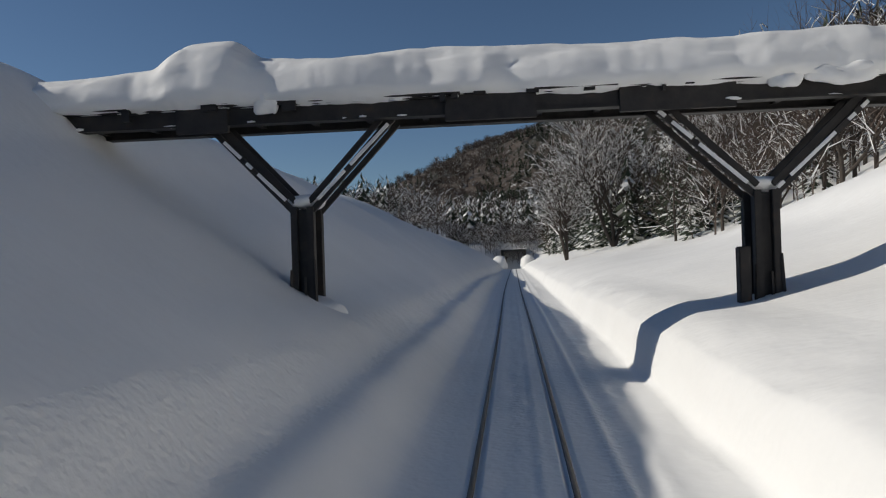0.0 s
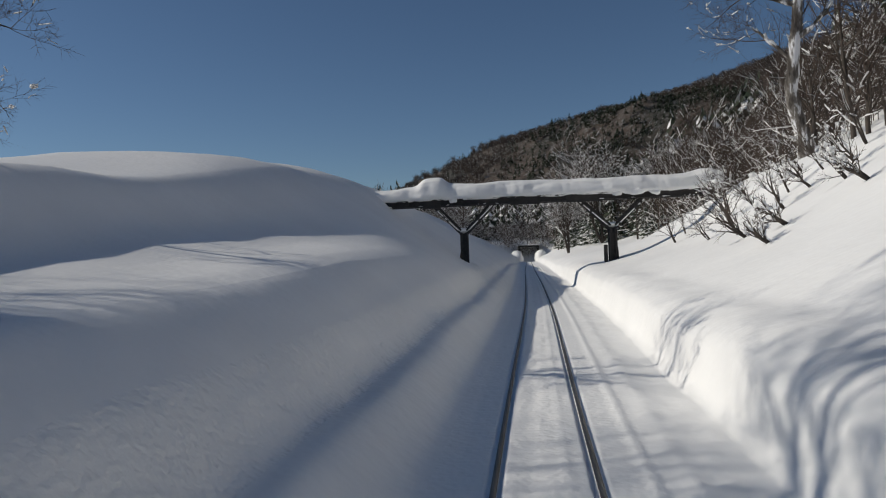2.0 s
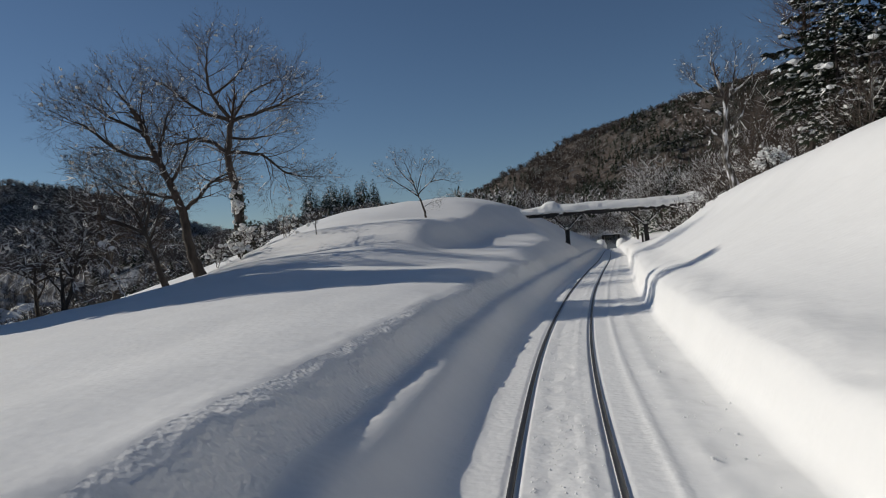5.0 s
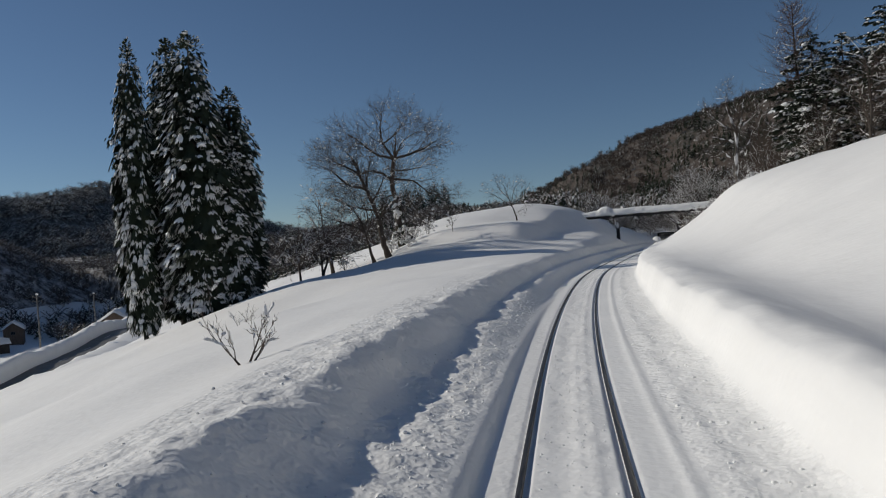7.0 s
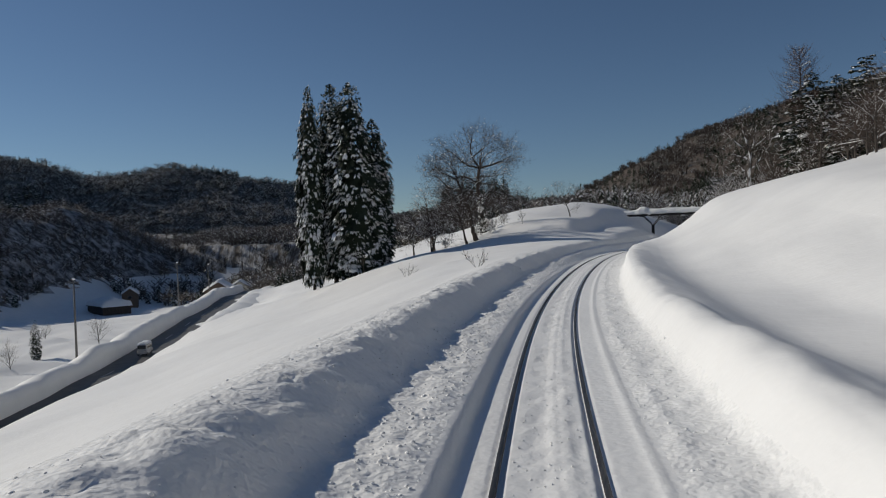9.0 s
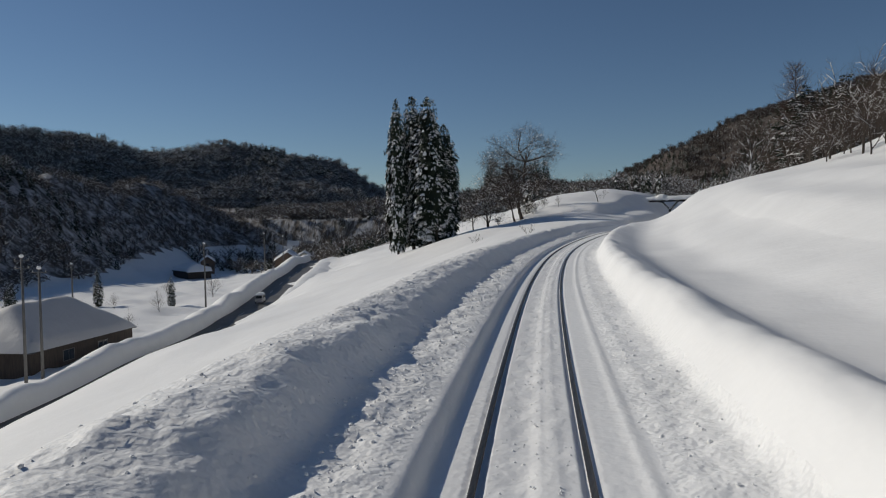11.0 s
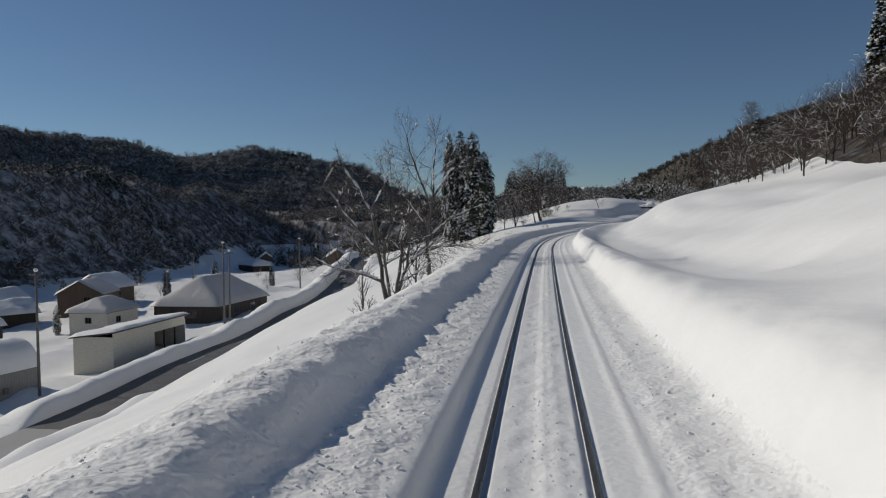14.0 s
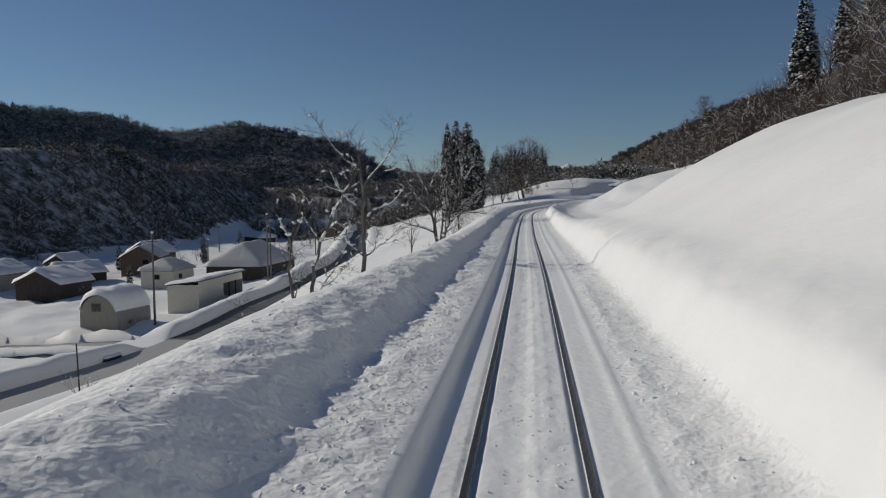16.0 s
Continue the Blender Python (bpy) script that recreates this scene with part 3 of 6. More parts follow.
# ---- the snow-laden steel bridge over the cutting ----
def bridge():
    t = thing("footbridge", 1.2, 14.6, 5.2, "narrow dark steel bridge on two Y posts, piled high with snow", "bridge", rz=-4.0)
    L, Rr = -9.6, 10.9
    for y in (-0.55, 0.55):
        b = bmesh.new()
        box(b, L, Rr, y - 0.06, y + 0.06, 0.08, 0.40, 0.01)
        box(b, L, Rr, y - 0.14, y + 0.14, 0.05, 0.08)
        box(b, L, Rr, y - 0.14, y + 0.14, 0.40, 0.43)
        part("girder", b, STEEL, t)
    for i in range(17):
        b = bmesh.new()
        x = L + 0.6 + i * 1.2
        box(b, x - 0.06, x + 0.06, -0.5, 0.5, 0.16, 0.34)
        part("cross_beam", b, STEEL, t)
    rnd = random.Random(4)
    x = L
    while x < Rr:
        w = rnd.uniform(0.7, 1.8)
        e = rnd.uniform(-0.1, 0.12)
        b = bmesh.new()
        box(b, x, min(x + w * 0.96, Rr), -0.80 + e, 0.80 + e, 0.43, 0.49 + rnd.uniform(0, 0.03), 0.01)
        part("deck_board", b, STEEL, t, "dark weathered board")
        x += w
    for x, w, z in ((-6.3, 1.1, -0.1), (-0.4, 1.8, -0.08), (3.2, 2.2, -0.06)):
        b = bmesh.new()
        box(b, x - w / 2, x + w / 2, -0.72, -0.60, z, z + 0.5, 0.01)
        part("side_plate", b, STEEL, t)
    for cx, lx, rx, foot in ((-4.35, -6.3, -2.4, -3.75), (4.9, 2.8, 6.95, -3.9)):
        post = bmesh.new()
        for y in (-0.32, 0.32):
            for x in (-0.17, 0.17):
                box(post, cx + x - 0.07, cx + x + 0.07, y - 0.10, y + 0.10, foot - 0.5, -1.65, 0.012)
        box(post, cx - 0.1, cx + 0.1, -0.3, 0.3, foot - 0.5, -1.7, 0.01)
        p = part("post", post, STEEL, t)
        for tx in (lx, rx):
            arm = bmesh.new()
            s = 1 if tx > cx else -1
            for y in (-0.32, 0.32):
                between(arm, (cx + 0.14 * s, y, -1.8), (tx, y, 0.1), 0.10, 0.12)
                between(arm, (cx + 0.14 * s, y, -1.55), (tx - 0.26 * s, y, 0.1), 0.07, 0.12)
            part("arm", arm, STEEL, t)
        for s in (-1, 1):
            tx = rx if s > 0 else lx
            strip = bmesh.new()
            a, b2 = Vector((cx + 0.22 * s, -0.38, -1.62)), Vector((tx - 0.1 * s, -0.38, -0.02))
            pts = [a.lerp(b2, k / 14) for k in range(15)]
            for k in range(14):
                if noise.noise(Vector((cx * 2, k * 0.55, s * 3.0))) < -0.12:
                    continue
                between(strip, pts[k], pts[k + 1], max(0.012, 0.035 + 0.05 * noise.noise(Vector((cx * 3, k * 0.9, s)))), 0.07, 0.0)
            bmesh.ops.remove_doubles(strip, verts=strip.verts[:], dist=0.012)
            tagged(part("arm_snow", strip, SNOW, t), kind="stuff")
        mound = bmesh.new()
        bmesh.ops.create_icosphere(mound, subdivisions=3, radius=0.8, matrix=Matrix.Translation((cx + 0.1, -0.15, foot - 0.22)) @ Matrix.Diagonal((0.95, 1.0, 0.55, 1)))
        for v in mound.verts:
            v.co += 0.12 * Vector(noise.noise_vector(v.co * 1.7))
        part("foot_snow", mound, SNOW, t, smooth=True)
        for x, h in ((-0.30, 0.5), (0.05, 0.35), (0.29, 0.7)):
            sp = bmesh.new()
            between(sp, (cx + x, -0.46, foot - 0.4), (cx + x * 0.8, -0.42, foot + h + 0.3), 0.05, 0.05, 0.0)
            part("splintered_board", sp, STEEL, t)
        cap = bmesh.new()
        bmesh.ops.create_icosphere(cap, subdivisions=3, radius=0.42, matrix=Matrix.Translation((cx, 0, -1.52)) @ Matrix.Diagonal((0.95, 0.9, 0.42, 1)))
        for v in cap.verts:
            v.co += 0.05 * Vector(noise.noise_vector(v.co * 3))
        part("snow_wedge", cap, SNOW, t, smooth=True)
    scraps = bmesh.new()
    for k in range(46):
        x = rnd.uniform(L, Rr)
        bmesh.ops.create_icosphere(scraps, subdivisions=1, radius=1.0, matrix=Matrix.Translation((x, -0.70 + rnd.uniform(-0.02, 0.06), rnd.choice((0.08, 0.1, 0.40, 0.44)))) @ Matrix.Diagonal((rnd.uniform(0.04, 0.22), 0.05, rnd.uniform(0.015, 0.04), 1)))
    tagged(part("loose_snow", scraps, SNOW, t, smooth=True), kind="stuff")
    for k in range(26):
        chip = bmesh.new()
        x, w = rnd.uniform(L, Rr), rnd.uniform(0.06, 0.35)
        box(chip, x, x + w, -0.84, -0.74, 0.36 + rnd.uniform(-0.06, 0.1), 0.50 + rnd.uniform(-0.06, 0.06), 0.0, Matrix.Rotation(rnd.uniform(-0.02, 0.02), 4, "Y"))
        part("splinter", chip, STEEL, t)
    stub = bmesh.new()
    box(stub, 4.30, 4.52, -0.55, -0.3, -4.2, -2.75, 0.02)
    part("stub_post", stub, STEEL, t)
    # the snow load: a long loaf with an overhanging, uneven face
    n, k = 420, 28
    X, Y, Z = np.zeros((n, k)), np.zeros((n, k)), np.zeros((n, k))
    xs = np.linspace(L - 0.3, Rr + 0.6, n)
    top = 0.91 + 0.05 * fbm(xs / 2.2, xs * 0, 3, 7) + 0.50 * np.exp(-((xs + 6.25) / 0.85) ** 4) + 0.35 * np.exp(-((xs - 10.6) / 0.9) ** 2) - 0.22 * np.clip((-7.4 - xs) / 1.5, 0, 1)
    wid = 0.95 + 0.06 * fbm(xs / 1.1, xs * 0 + 3, 3, 9) + 0.10 * np.exp(-((xs + 6.25) / 0.9) ** 4)
    for j in range(k):
        a = math.pi * (1.06 * j / (k - 1) - 0.03)
        c, s = math.cos(a), math.sin(a)
        lump = 1 + 0.06 * fbm(xs / 1.6, xs * 0 + j * 0.4, 3, 15) + 0.010 * fbm(xs / 0.45, xs * 0 + j * 0.8, 2, 16)
        X[:, j] = xs
        Y[:, j] = wid * np.sign(-c) * abs(c) ** 0.7 * lump
        Z[:, j] = 0.34 + (top + 0.16) * np.sign(s) * abs(s) ** 0.62 * lump
    hem = 0.36 + 0.06 * fbm(xs / 0.6, xs * 0 + 9, 3, 23)
    Z[:, 0], Z[:, -1] = hem, hem
    Y[:, 0], Y[:, -1] = -0.5, 0.5
    load = sheet("snow_load", X, Y, Z, [CARVED])
    load.parent = t
    load["label"] = "thick loaf of fresh snow"
    for x, w in ((6.2, 1.4), (5.2, 0.7), (7.4, 0.8), (-4.9, 0.6)):
        hang = bmesh.new()
        bmesh.ops.create_icosphere(hang, subdivisions=3, radius=0.3, matrix=Matrix.Translation((x, -0.8, 0.42)) @ Matrix.Diagonal((w * 1.6, 0.5, 0.75, 1)))
        for v in hang.verts:
            v.co += 0.12 * Vector(noise.noise_vector(v.co * 2.5)) + 0.04 * Vector(noise.noise_vector(v.co * 7))
        part("hanging_snow", hang, SNOW, t, smooth=True)
    return t


bridge()


# ---- the tunnel mouth ----
def tunnel():
    x, y, z = 13.3, 166.0, float(line_z(166.0))
    t = thing("tunnel_portal", x, y, z, "dark square tunnel mouth with a snow cap", "tunnel", rz=-4.6, kind="structure")
    # near-black tone puts the tunnel's inner darkness into the lining's colour
    conc = mottled("shade_black_concrete", ((0.3, (0.02, 0.02, 0.02)), (0.7, (0.045, 0.043, 0.04))), 0.8, 0.9, 0.4, 0.03)
    b = bmesh.new()
    box(b, -2.9, -2.3, 0, 40, -1, 4.0, 0.02)
    box(b, 2.3, 2.9, 0, 40, -1, 4.0, 0.02)
    box(b, -2.9, 2.9, 0, 40, 4.0, 4.5, 0.02)
    box(b, -2.3, 2.3, 39.6, 40, -1, 4.0)
    part("lining", b, conc, t)
    X, Y = np.meshgrid(np.linspace(-3.4, 3.4, 24), np.linspace(1.6, 14, 20), indexing="ij")
    Z = 4.5 + 0.25 * np.clip(1 - (np.abs(X) / 3.4) ** 4, 0, 1) * np.clip((Y - 1.6) / 0.5, 0.05, 1) ** 0.5 + 0.1 * fbm(X, Y, 2, 4)
    cap = sheet("snow_cap", X, Y, Z, [SNOW])
    cap.parent = t
    for side in (-1, 1):
        heap = bmesh.new()
        bmesh.ops.create_icosphere(heap, subdivisions=3, radius=1.0, matrix=Matrix.Translation((side * 3.3, -1.0, 0.6)) @ Matrix.Diagonal((1.9, 2.4, 2.6, 1)))
        for v in heap.verts:
            v.co += 0.25 * Vector(noise.noise_vector(v.co * 0.9))
        part("snow_heap", heap, SNOW, t, smooth=True)


tunnel()


# ---- trees ----
lump = bmesh.new()
bmesh.ops.create_icosphere(lump, subdivisions=1, radius=1.0)
LUMP_V, LUMP_F = [v.co.copy() for v in lump.verts], [[v.index for v in f.verts] for f in lump.faces]
lump.free()


class Wood:
    """Collects the tubes of a branching tree, and the snow on its limbs."""

    def __init__(self, seed):
        self.r = random.Random(seed)
        self.v, self.f, self.sv, self.sf = {0: [], 1: []}, {0: [], 1: []}, [], []

    def tube(self, which, pts, radii, sides):
        v, f = self.v[which], self.f[which]
        base = len(v)
        for i, (p, r) in enumerate(zip(pts, radii)):
            d = (pts[min(i + 1, len(pts) - 1)] - pts[max(i - 1, 0)]).normalized()
            a = d.orthogonal().normalized()
            b = d.cross(a)
            for s in range(sides):
                t = 2 * math.pi * s / sides
                v.append(p + r * (math.cos(t) * a + math.sin(t) * b))
        for i in range(len(pts) - 1):
            for s in range(sides):
                k, n = base + i * sides, (s + 1) % sides
                f.append((k + s, k + n, k + sides + n, k + sides + s))

    def clump(self, p, size, flat=0.8):
        """A small rounded lump of snow."""
        r, base = self.r, len(self.sv)
        turn = Matrix.Rotation(r.uniform(0, 6.28), 3, "Z")
        sx, sy = r.uniform(0.75, 1.3), r.uniform(0.75, 1.3)
        for q in LUMP_V:
            q = turn @ Vector((q.x * sx, q.y * sy, q.z * flat)) * (size * r.uniform(0.82, 1.2))
            self.sv.append(p + q + Vector((0, 0, size * flat * 0.45)))
        self.sf += [tuple(base + k for k in f) for f in LUMP_F]

    def drape(self, p, tip, side, ln):
        """Snow lying on the blades of a needle fan, thickest in the middle."""
        r, up = self.r, Vector((0, 0, 1))
        for o in r.sample((-0.7, -0.35, 0.0, 0.35, 0.7), r.randint(2, 4)):
            c = tip + side * o * ln * 0.65 + up * r.uniform(-0.10, 0.08) * ln
            m = p.lerp(c, 0.62)
            w, base = side * ln * r.uniform(0.14, 0.24), len(self.sv)
            self.sv += [p.lerp(c, 0.28) + up * 0.07, m + w + up * 0.02, c + up * 0.04, m - w + up * 0.02, m + up * (0.06 + 0.13 * ln)]
            self.sf += [(base, base + 1, base + 4), (base + 1, base + 2, base + 4), (base + 2, base + 3, base + 4), (base + 3, base, base + 4)]

    def ridge(self, pts, radii):
        """Snow lying along a limb, rounded and uneven."""
        base, n = len(self.sv), 2 * (len(pts) - 1) + 1
        for i in range(n):
            p = pts[i // 2] if i % 2 == 0 else pts[i // 2].lerp(pts[i // 2 + 1], 0.5)
            r = radii[i // 2]
            w = (r * 1.05 + 0.018) * (0.55 if i in (0, n - 1) else self.r.uniform(0.8, 1.3))
            side = Vector((0, 0, 1)).cross((pts[-1] - pts[0]).normalized())
            side = side.normalized() if side.length > 0.05 else Vector((1, 0, 0))
            h = w * self.r.uniform(0.5, 1.7)
            self.sv += [p - side * w + Vector((0, 0, r * 0.1)), p - side * w * 0.6 + Vector((0, 0, r * 0.8 + h * 0.8)), p + side * w * 0.6 + Vector((0, 0, r * 0.8 + h)), p + side * w + Vector((0, 0, r * 0.1))]
        for i in range(n - 1):
            k = base + 4 * i
            self.sf += [(k, k + 1, k + 5, k + 4), (k + 1, k + 2, k + 6, k + 5), (k + 2, k + 3, k + 7, k + 6)]

    def grow(self, p, d, length, radius, level, top, opt):
        r = self.r
        n = 5 if level < 2 else (4 if level < top else 3)
        pts, q, e = [p], p.copy(), d.normalized()
        for i in range(n):
            wob = Vector((r.gauss(0, 1), r.gauss(0, 1), r.gauss(0, 0.7))) * opt["wobble"] * (0.5 if level == 0 else 1.0)
            e = (e + wob + Vector((0, 0, opt["lift"] if level else 0.05))).normalized()
            q = q + e * (length / n)
            pts.append(q.copy())
        tip = 0.45 if level < top else 0.25
        radii = [radius * (1 - (1 - tip) * i / n) for i in range(n + 1)]
        self.tube(0 if level < 2 else 1, pts, radii, 7 if level == 0 else (5 if level == 1 else 3))
        if level and r.random() < opt["snow"] and abs(e.z) < 0.85:
            self.ridge(pts, radii)
            if r.random() < opt.get("pads", 0.3):
                self.clump(pts[r.randrange(1, n)] + Vector((0, 0, radius)), r.uniform(0.05, 0.16) * opt.get("pad", 1.0))
        if level >= top:
            return
        count = opt["kids"][min(level, len(opt["kids"]) - 1)]
        spin = r.uniform(0, 6.28)
        for k in range(count):
            f = opt["from"] if level == 0 else 0.25
            at = f + (1 - f) * (k + r.uniform(0.2, 0.9)) / count
            i = min(int(at * n), n - 1)
            w = at * n - i
            s = pts[i].lerp(pts[i + 1], w)
            ax = (pts[i + 1] - pts[i]).normalized()
            o = ax.orthogonal().normalized()
            o.rotate(Matrix.Rotation(spin + k * 2.4 + r.uniform(-0.5, 0.5), 3, ax))
            ang = radians(r.uniform(*opt["angle"]))
            nd = ax * math.cos(ang) + o * math.sin(ang)
            self.grow(s, nd, length * r.uniform(*opt["ratio"]) * (1.15 - 0.45 * at), max(radii[i] * r.uniform(0.42, 0.62), 0.006), level + 1, top, opt)
        self.grow(pts[-1], e, length * r.uniform(0.5, 0.65), radii[-1] * 0.9, level + 1, top, opt)

    def meshes(self, bark, twig):
        out = []
        for k, m in ((0, bark), (1, twig)):
            if self.f[k]:
                out.append((("trunk", "crown")[k], mesh_from(("trunk", "crown")[k], [tuple(c) for c in self.v[k]], self.f[k], m, smooth=True)))
        if self.sf:
            out.append(("snow", mesh_from("branch_snow", [tuple(c) for c in self.sv], self.sf, SNOW, smooth=True)))
        return out


OPEN = {"wobble": 0.12, "lift": 0.03, "snow": 0.3, "kids": (6, 5, 4, 4), "from": 0.3, "angle": (30, 62), "ratio": (0.55, 0.8)}
SLIM = {"wobble": 0.09, "lift": 0.08, "snow": 0.3, "kids": (9, 4, 4, 3), "from": 0.25, "angle": (28, 50), "ratio": (0.35, 0.5)}


def bare_tree(x, y, tall, seed, opt, label, levels=4, radius=None, stems=((0, 0),), bark=BARK, twig=TWIG, group="", name="bare_tree", sink=0.15, lodged=()):
    w = Wood(seed)
    for k, (sx, sy) in enumerate(stems):
        d = Vector((sx, sy, 1.0))
        w.grow(Vector((sx * 0.02, sy * 0.02, 0)), d, tall * 0.42 * w.r.uniform(0.85, 1.1), radius or tall * 0.016, 0, levels, opt)
    t = thing(name, x, y, height(x, y) - sink, label, "tree", group)
    for px, py, pz, size in lodged:
        w.clump(Vector((px, py, pz)), size, 1.5)
    made = w.meshes(bark, twig)
    peak = max(v.co.z for nm, me in made[:2] for v in me.vertices)
    for nm, me in made:
        me.transform(Matrix.Scale(tall / peak, 4))
        p = part(nm, me, None, t)
        if nm == "snow":
            tagged(p, kind="stuff")
    return t


def conifer_meshes(seed, tall, width, sprays, snow=0.35, droop=0.35, bare=0.06):
    """A cedar: trunk, many small drooping sprays of needles, pads of snow on some of them."""
    r = random.Random(seed)
    w = Wood(seed)
    w.tube(0, [Vector((0, 0, 0)), Vector((0.05, 0, tall * 0.4)), Vector((0, 0.05, tall * 0.8)), Vector((0, 0, tall))], [tall * 0.013, tall * 0.010, tall * 0.005, 0.02], 7)
    V, Fc = [], []
    for i in range(sprays):
        h = bare + (1 - bare) * (1 - (1 - (i + r.random()) / sprays) ** 0.62)
        z = h * tall
        env = width * (1 - h) ** 0.62 * (0.45 + 0.55 * min(1, (h - bare) / 0.16 + 0.35))
        lump = 0.80 + 0.28 * noise.noise(Vector((seed * 3.1, h * 7, 0)))
        a = r.uniform(0, 2 * math.pi)
        rad = env * lump * r.uniform(0.55, 1.06) + 0.08
        out = Vector((math.cos(a), math.sin(a), 0))
        side = Vector((-math.sin(a), math.cos(a), 0))
        p = out * rad * 0.62 + Vector((0, 0, z))
        ln = r.uniform(0.5, 1.0) * (0.30 + 0.062 * tall * (1 - h * 0.75)) * 0.9
        tip = p + out * ln * 0.75 + Vector((0, 0, -ln * (droop + r.uniform(-0.25, 0.35))))
        if h > 0.9:
            tip = p + out * ln * 0.4 + Vector((0, 0, ln * 0.35))
        base = len(V)
        V.append(tuple(p))
        blades = 5
        for k in range(blades):
            o = (k / (blades - 1) - 0.5) * 1.5
            c = tip + side * o * ln * 0.62 + Vector((0, 0, r.uniform(-0.18, 0.10) * ln)) - out * abs(o) * ln * 0.25
            m1 = p.lerp(c, 0.55) + side * (0.13 * ln) + Vector((0, 0, 0.10 * ln))
            m2 = p.lerp(c, 0.55) - side * (0.13 * ln) + Vector((0, 0, -0.10 * ln))
            V += [tuple(m1), tuple(c), tuple(m2)]
            q = base + 1 + 3 * k
            Fc += [(base, q, q + 1, q + 2)]
        if r.random() < snow:
            w.clump(p.lerp(tip, r.uniform(0.55, 0.95)) + Vector((0, 0, 0.08 * ln)), ln * r.uniform(0.14, 0.36) * (1.9 if r.random() < 0.12 else 1.0), 0.5)
    out = [("trunk", mesh_from("trunk", [tuple(c) for c in w.v[0]], w.f[0], BARK, smooth=True)), ("crown", mesh_from("crown", V, Fc, NEEDLE))]
    if w.sf:
        out.append(("snow", mesh_from("bough_snow", [tuple(c) for c in w.sv], w.sf, SNOW)))
    return out


def spray(V, Fc, r, p, out, side, ln, drop):
    """A fan of five drooping needle blades; returns its tip."""
    tip = p + out * ln * 0.75 - Vector((0, 0, ln * drop))
    base = len(V)
    V.append(tuple(p))
    for k in range(5):
        o = (k / 4 - 0.5) * 1.5
        c = tip + side * o * ln * 0.62 + Vector((0, 0, r.uniform(-0.18, 0.10) * ln)) - out * abs(o) * ln * 0.25
        m1 = p.lerp(c, 0.55) + side * (0.13 * ln) + Vector((0, 0, 0.10 * ln))
        m2 = p.lerp(c, 0.55) - side * (0.13 * ln) + Vector((0, 0, -0.10 * ln))
        V += [tuple(m1), tuple(c), tuple(m2)]
        q = base + 1 + 3 * k
        Fc.append((base, q, q + 1, q + 2))
    return tip


def cedar_meshes(seed, tall, width, sprays):
    """A full, columnar cedar with a short pointed top and hanging tufts that carry lumps of snow."""
    r = random.Random(seed)
    w = Wood(seed)
    w.tube(0, [Vector((0, 0, 0)), Vector((0.05, 0, tall * 0.4)), Vector((0, 0.05, tall * 0.8)), Vector((0, 0, tall))], [tall * 0.014, tall * 0.011, tall * 0.005, 0.02], 7)
    V, Fc = [], []
    for i in range(sprays):
        h = 0.07 + 0.93 * (1 - (1 - (i + r.random()) / sprays) ** 0.72)
        a = r.uniform(0, 2 * math.pi)
        env = width * min(1.0, (1 - h) / 0.36) ** 0.52 * (0.62 + 0.38 * min(1.0, (h - 0.05) / 0.18))
        lump = 0.84 + 0.42 * noise.noise(Vector((math.cos(a) * 2.2 + seed * 3.1, math.sin(a) * 2.2, h * 17)))
        rad = env * lump * r.uniform(0.45, 1.04) ** 0.7 + 0.05
        out, side = Vector((math.cos(a), math.sin(a), 0)), Vector((-math.sin(a), math.cos(a), 0))
        ln = r.uniform(0.55, 1.1) * (0.42 + 0.75 * min(1.0, (1 - h) / 0.5))
        p = out * max(rad - ln * 0.55, 0.02) + Vector((0, 0, h * tall))
        tip = spray(V, Fc, r, p, out, side, ln, r.uniform(0.4, 1.35) if h < 0.93 else -0.6)
        if r.random() < 0.30 + 0.55 * noise.noise(p * 0.55 + Vector((0, 0, seed * 9))) and rad > env * 0.4:
            w.drape(p, tip, side, ln * r.uniform(0.8, 1.15))
            if r.random() < 0.22:
                w.clump(p.lerp(tip, r.uniform(0.4, 0.9)), ln * r.uniform(0.18, 0.42), 0.6)
    out = [("trunk", mesh_from("trunk", [tuple(c) for c in w.v[0]], w.f[0], BARK, smooth=True)), ("crown", mesh_from("crown", V, Fc, NEEDLE))]
    out.append(("snow", mesh_from("bough_snow", [tuple(c) for c in w.sv], w.sf, SNOW)))
    return out


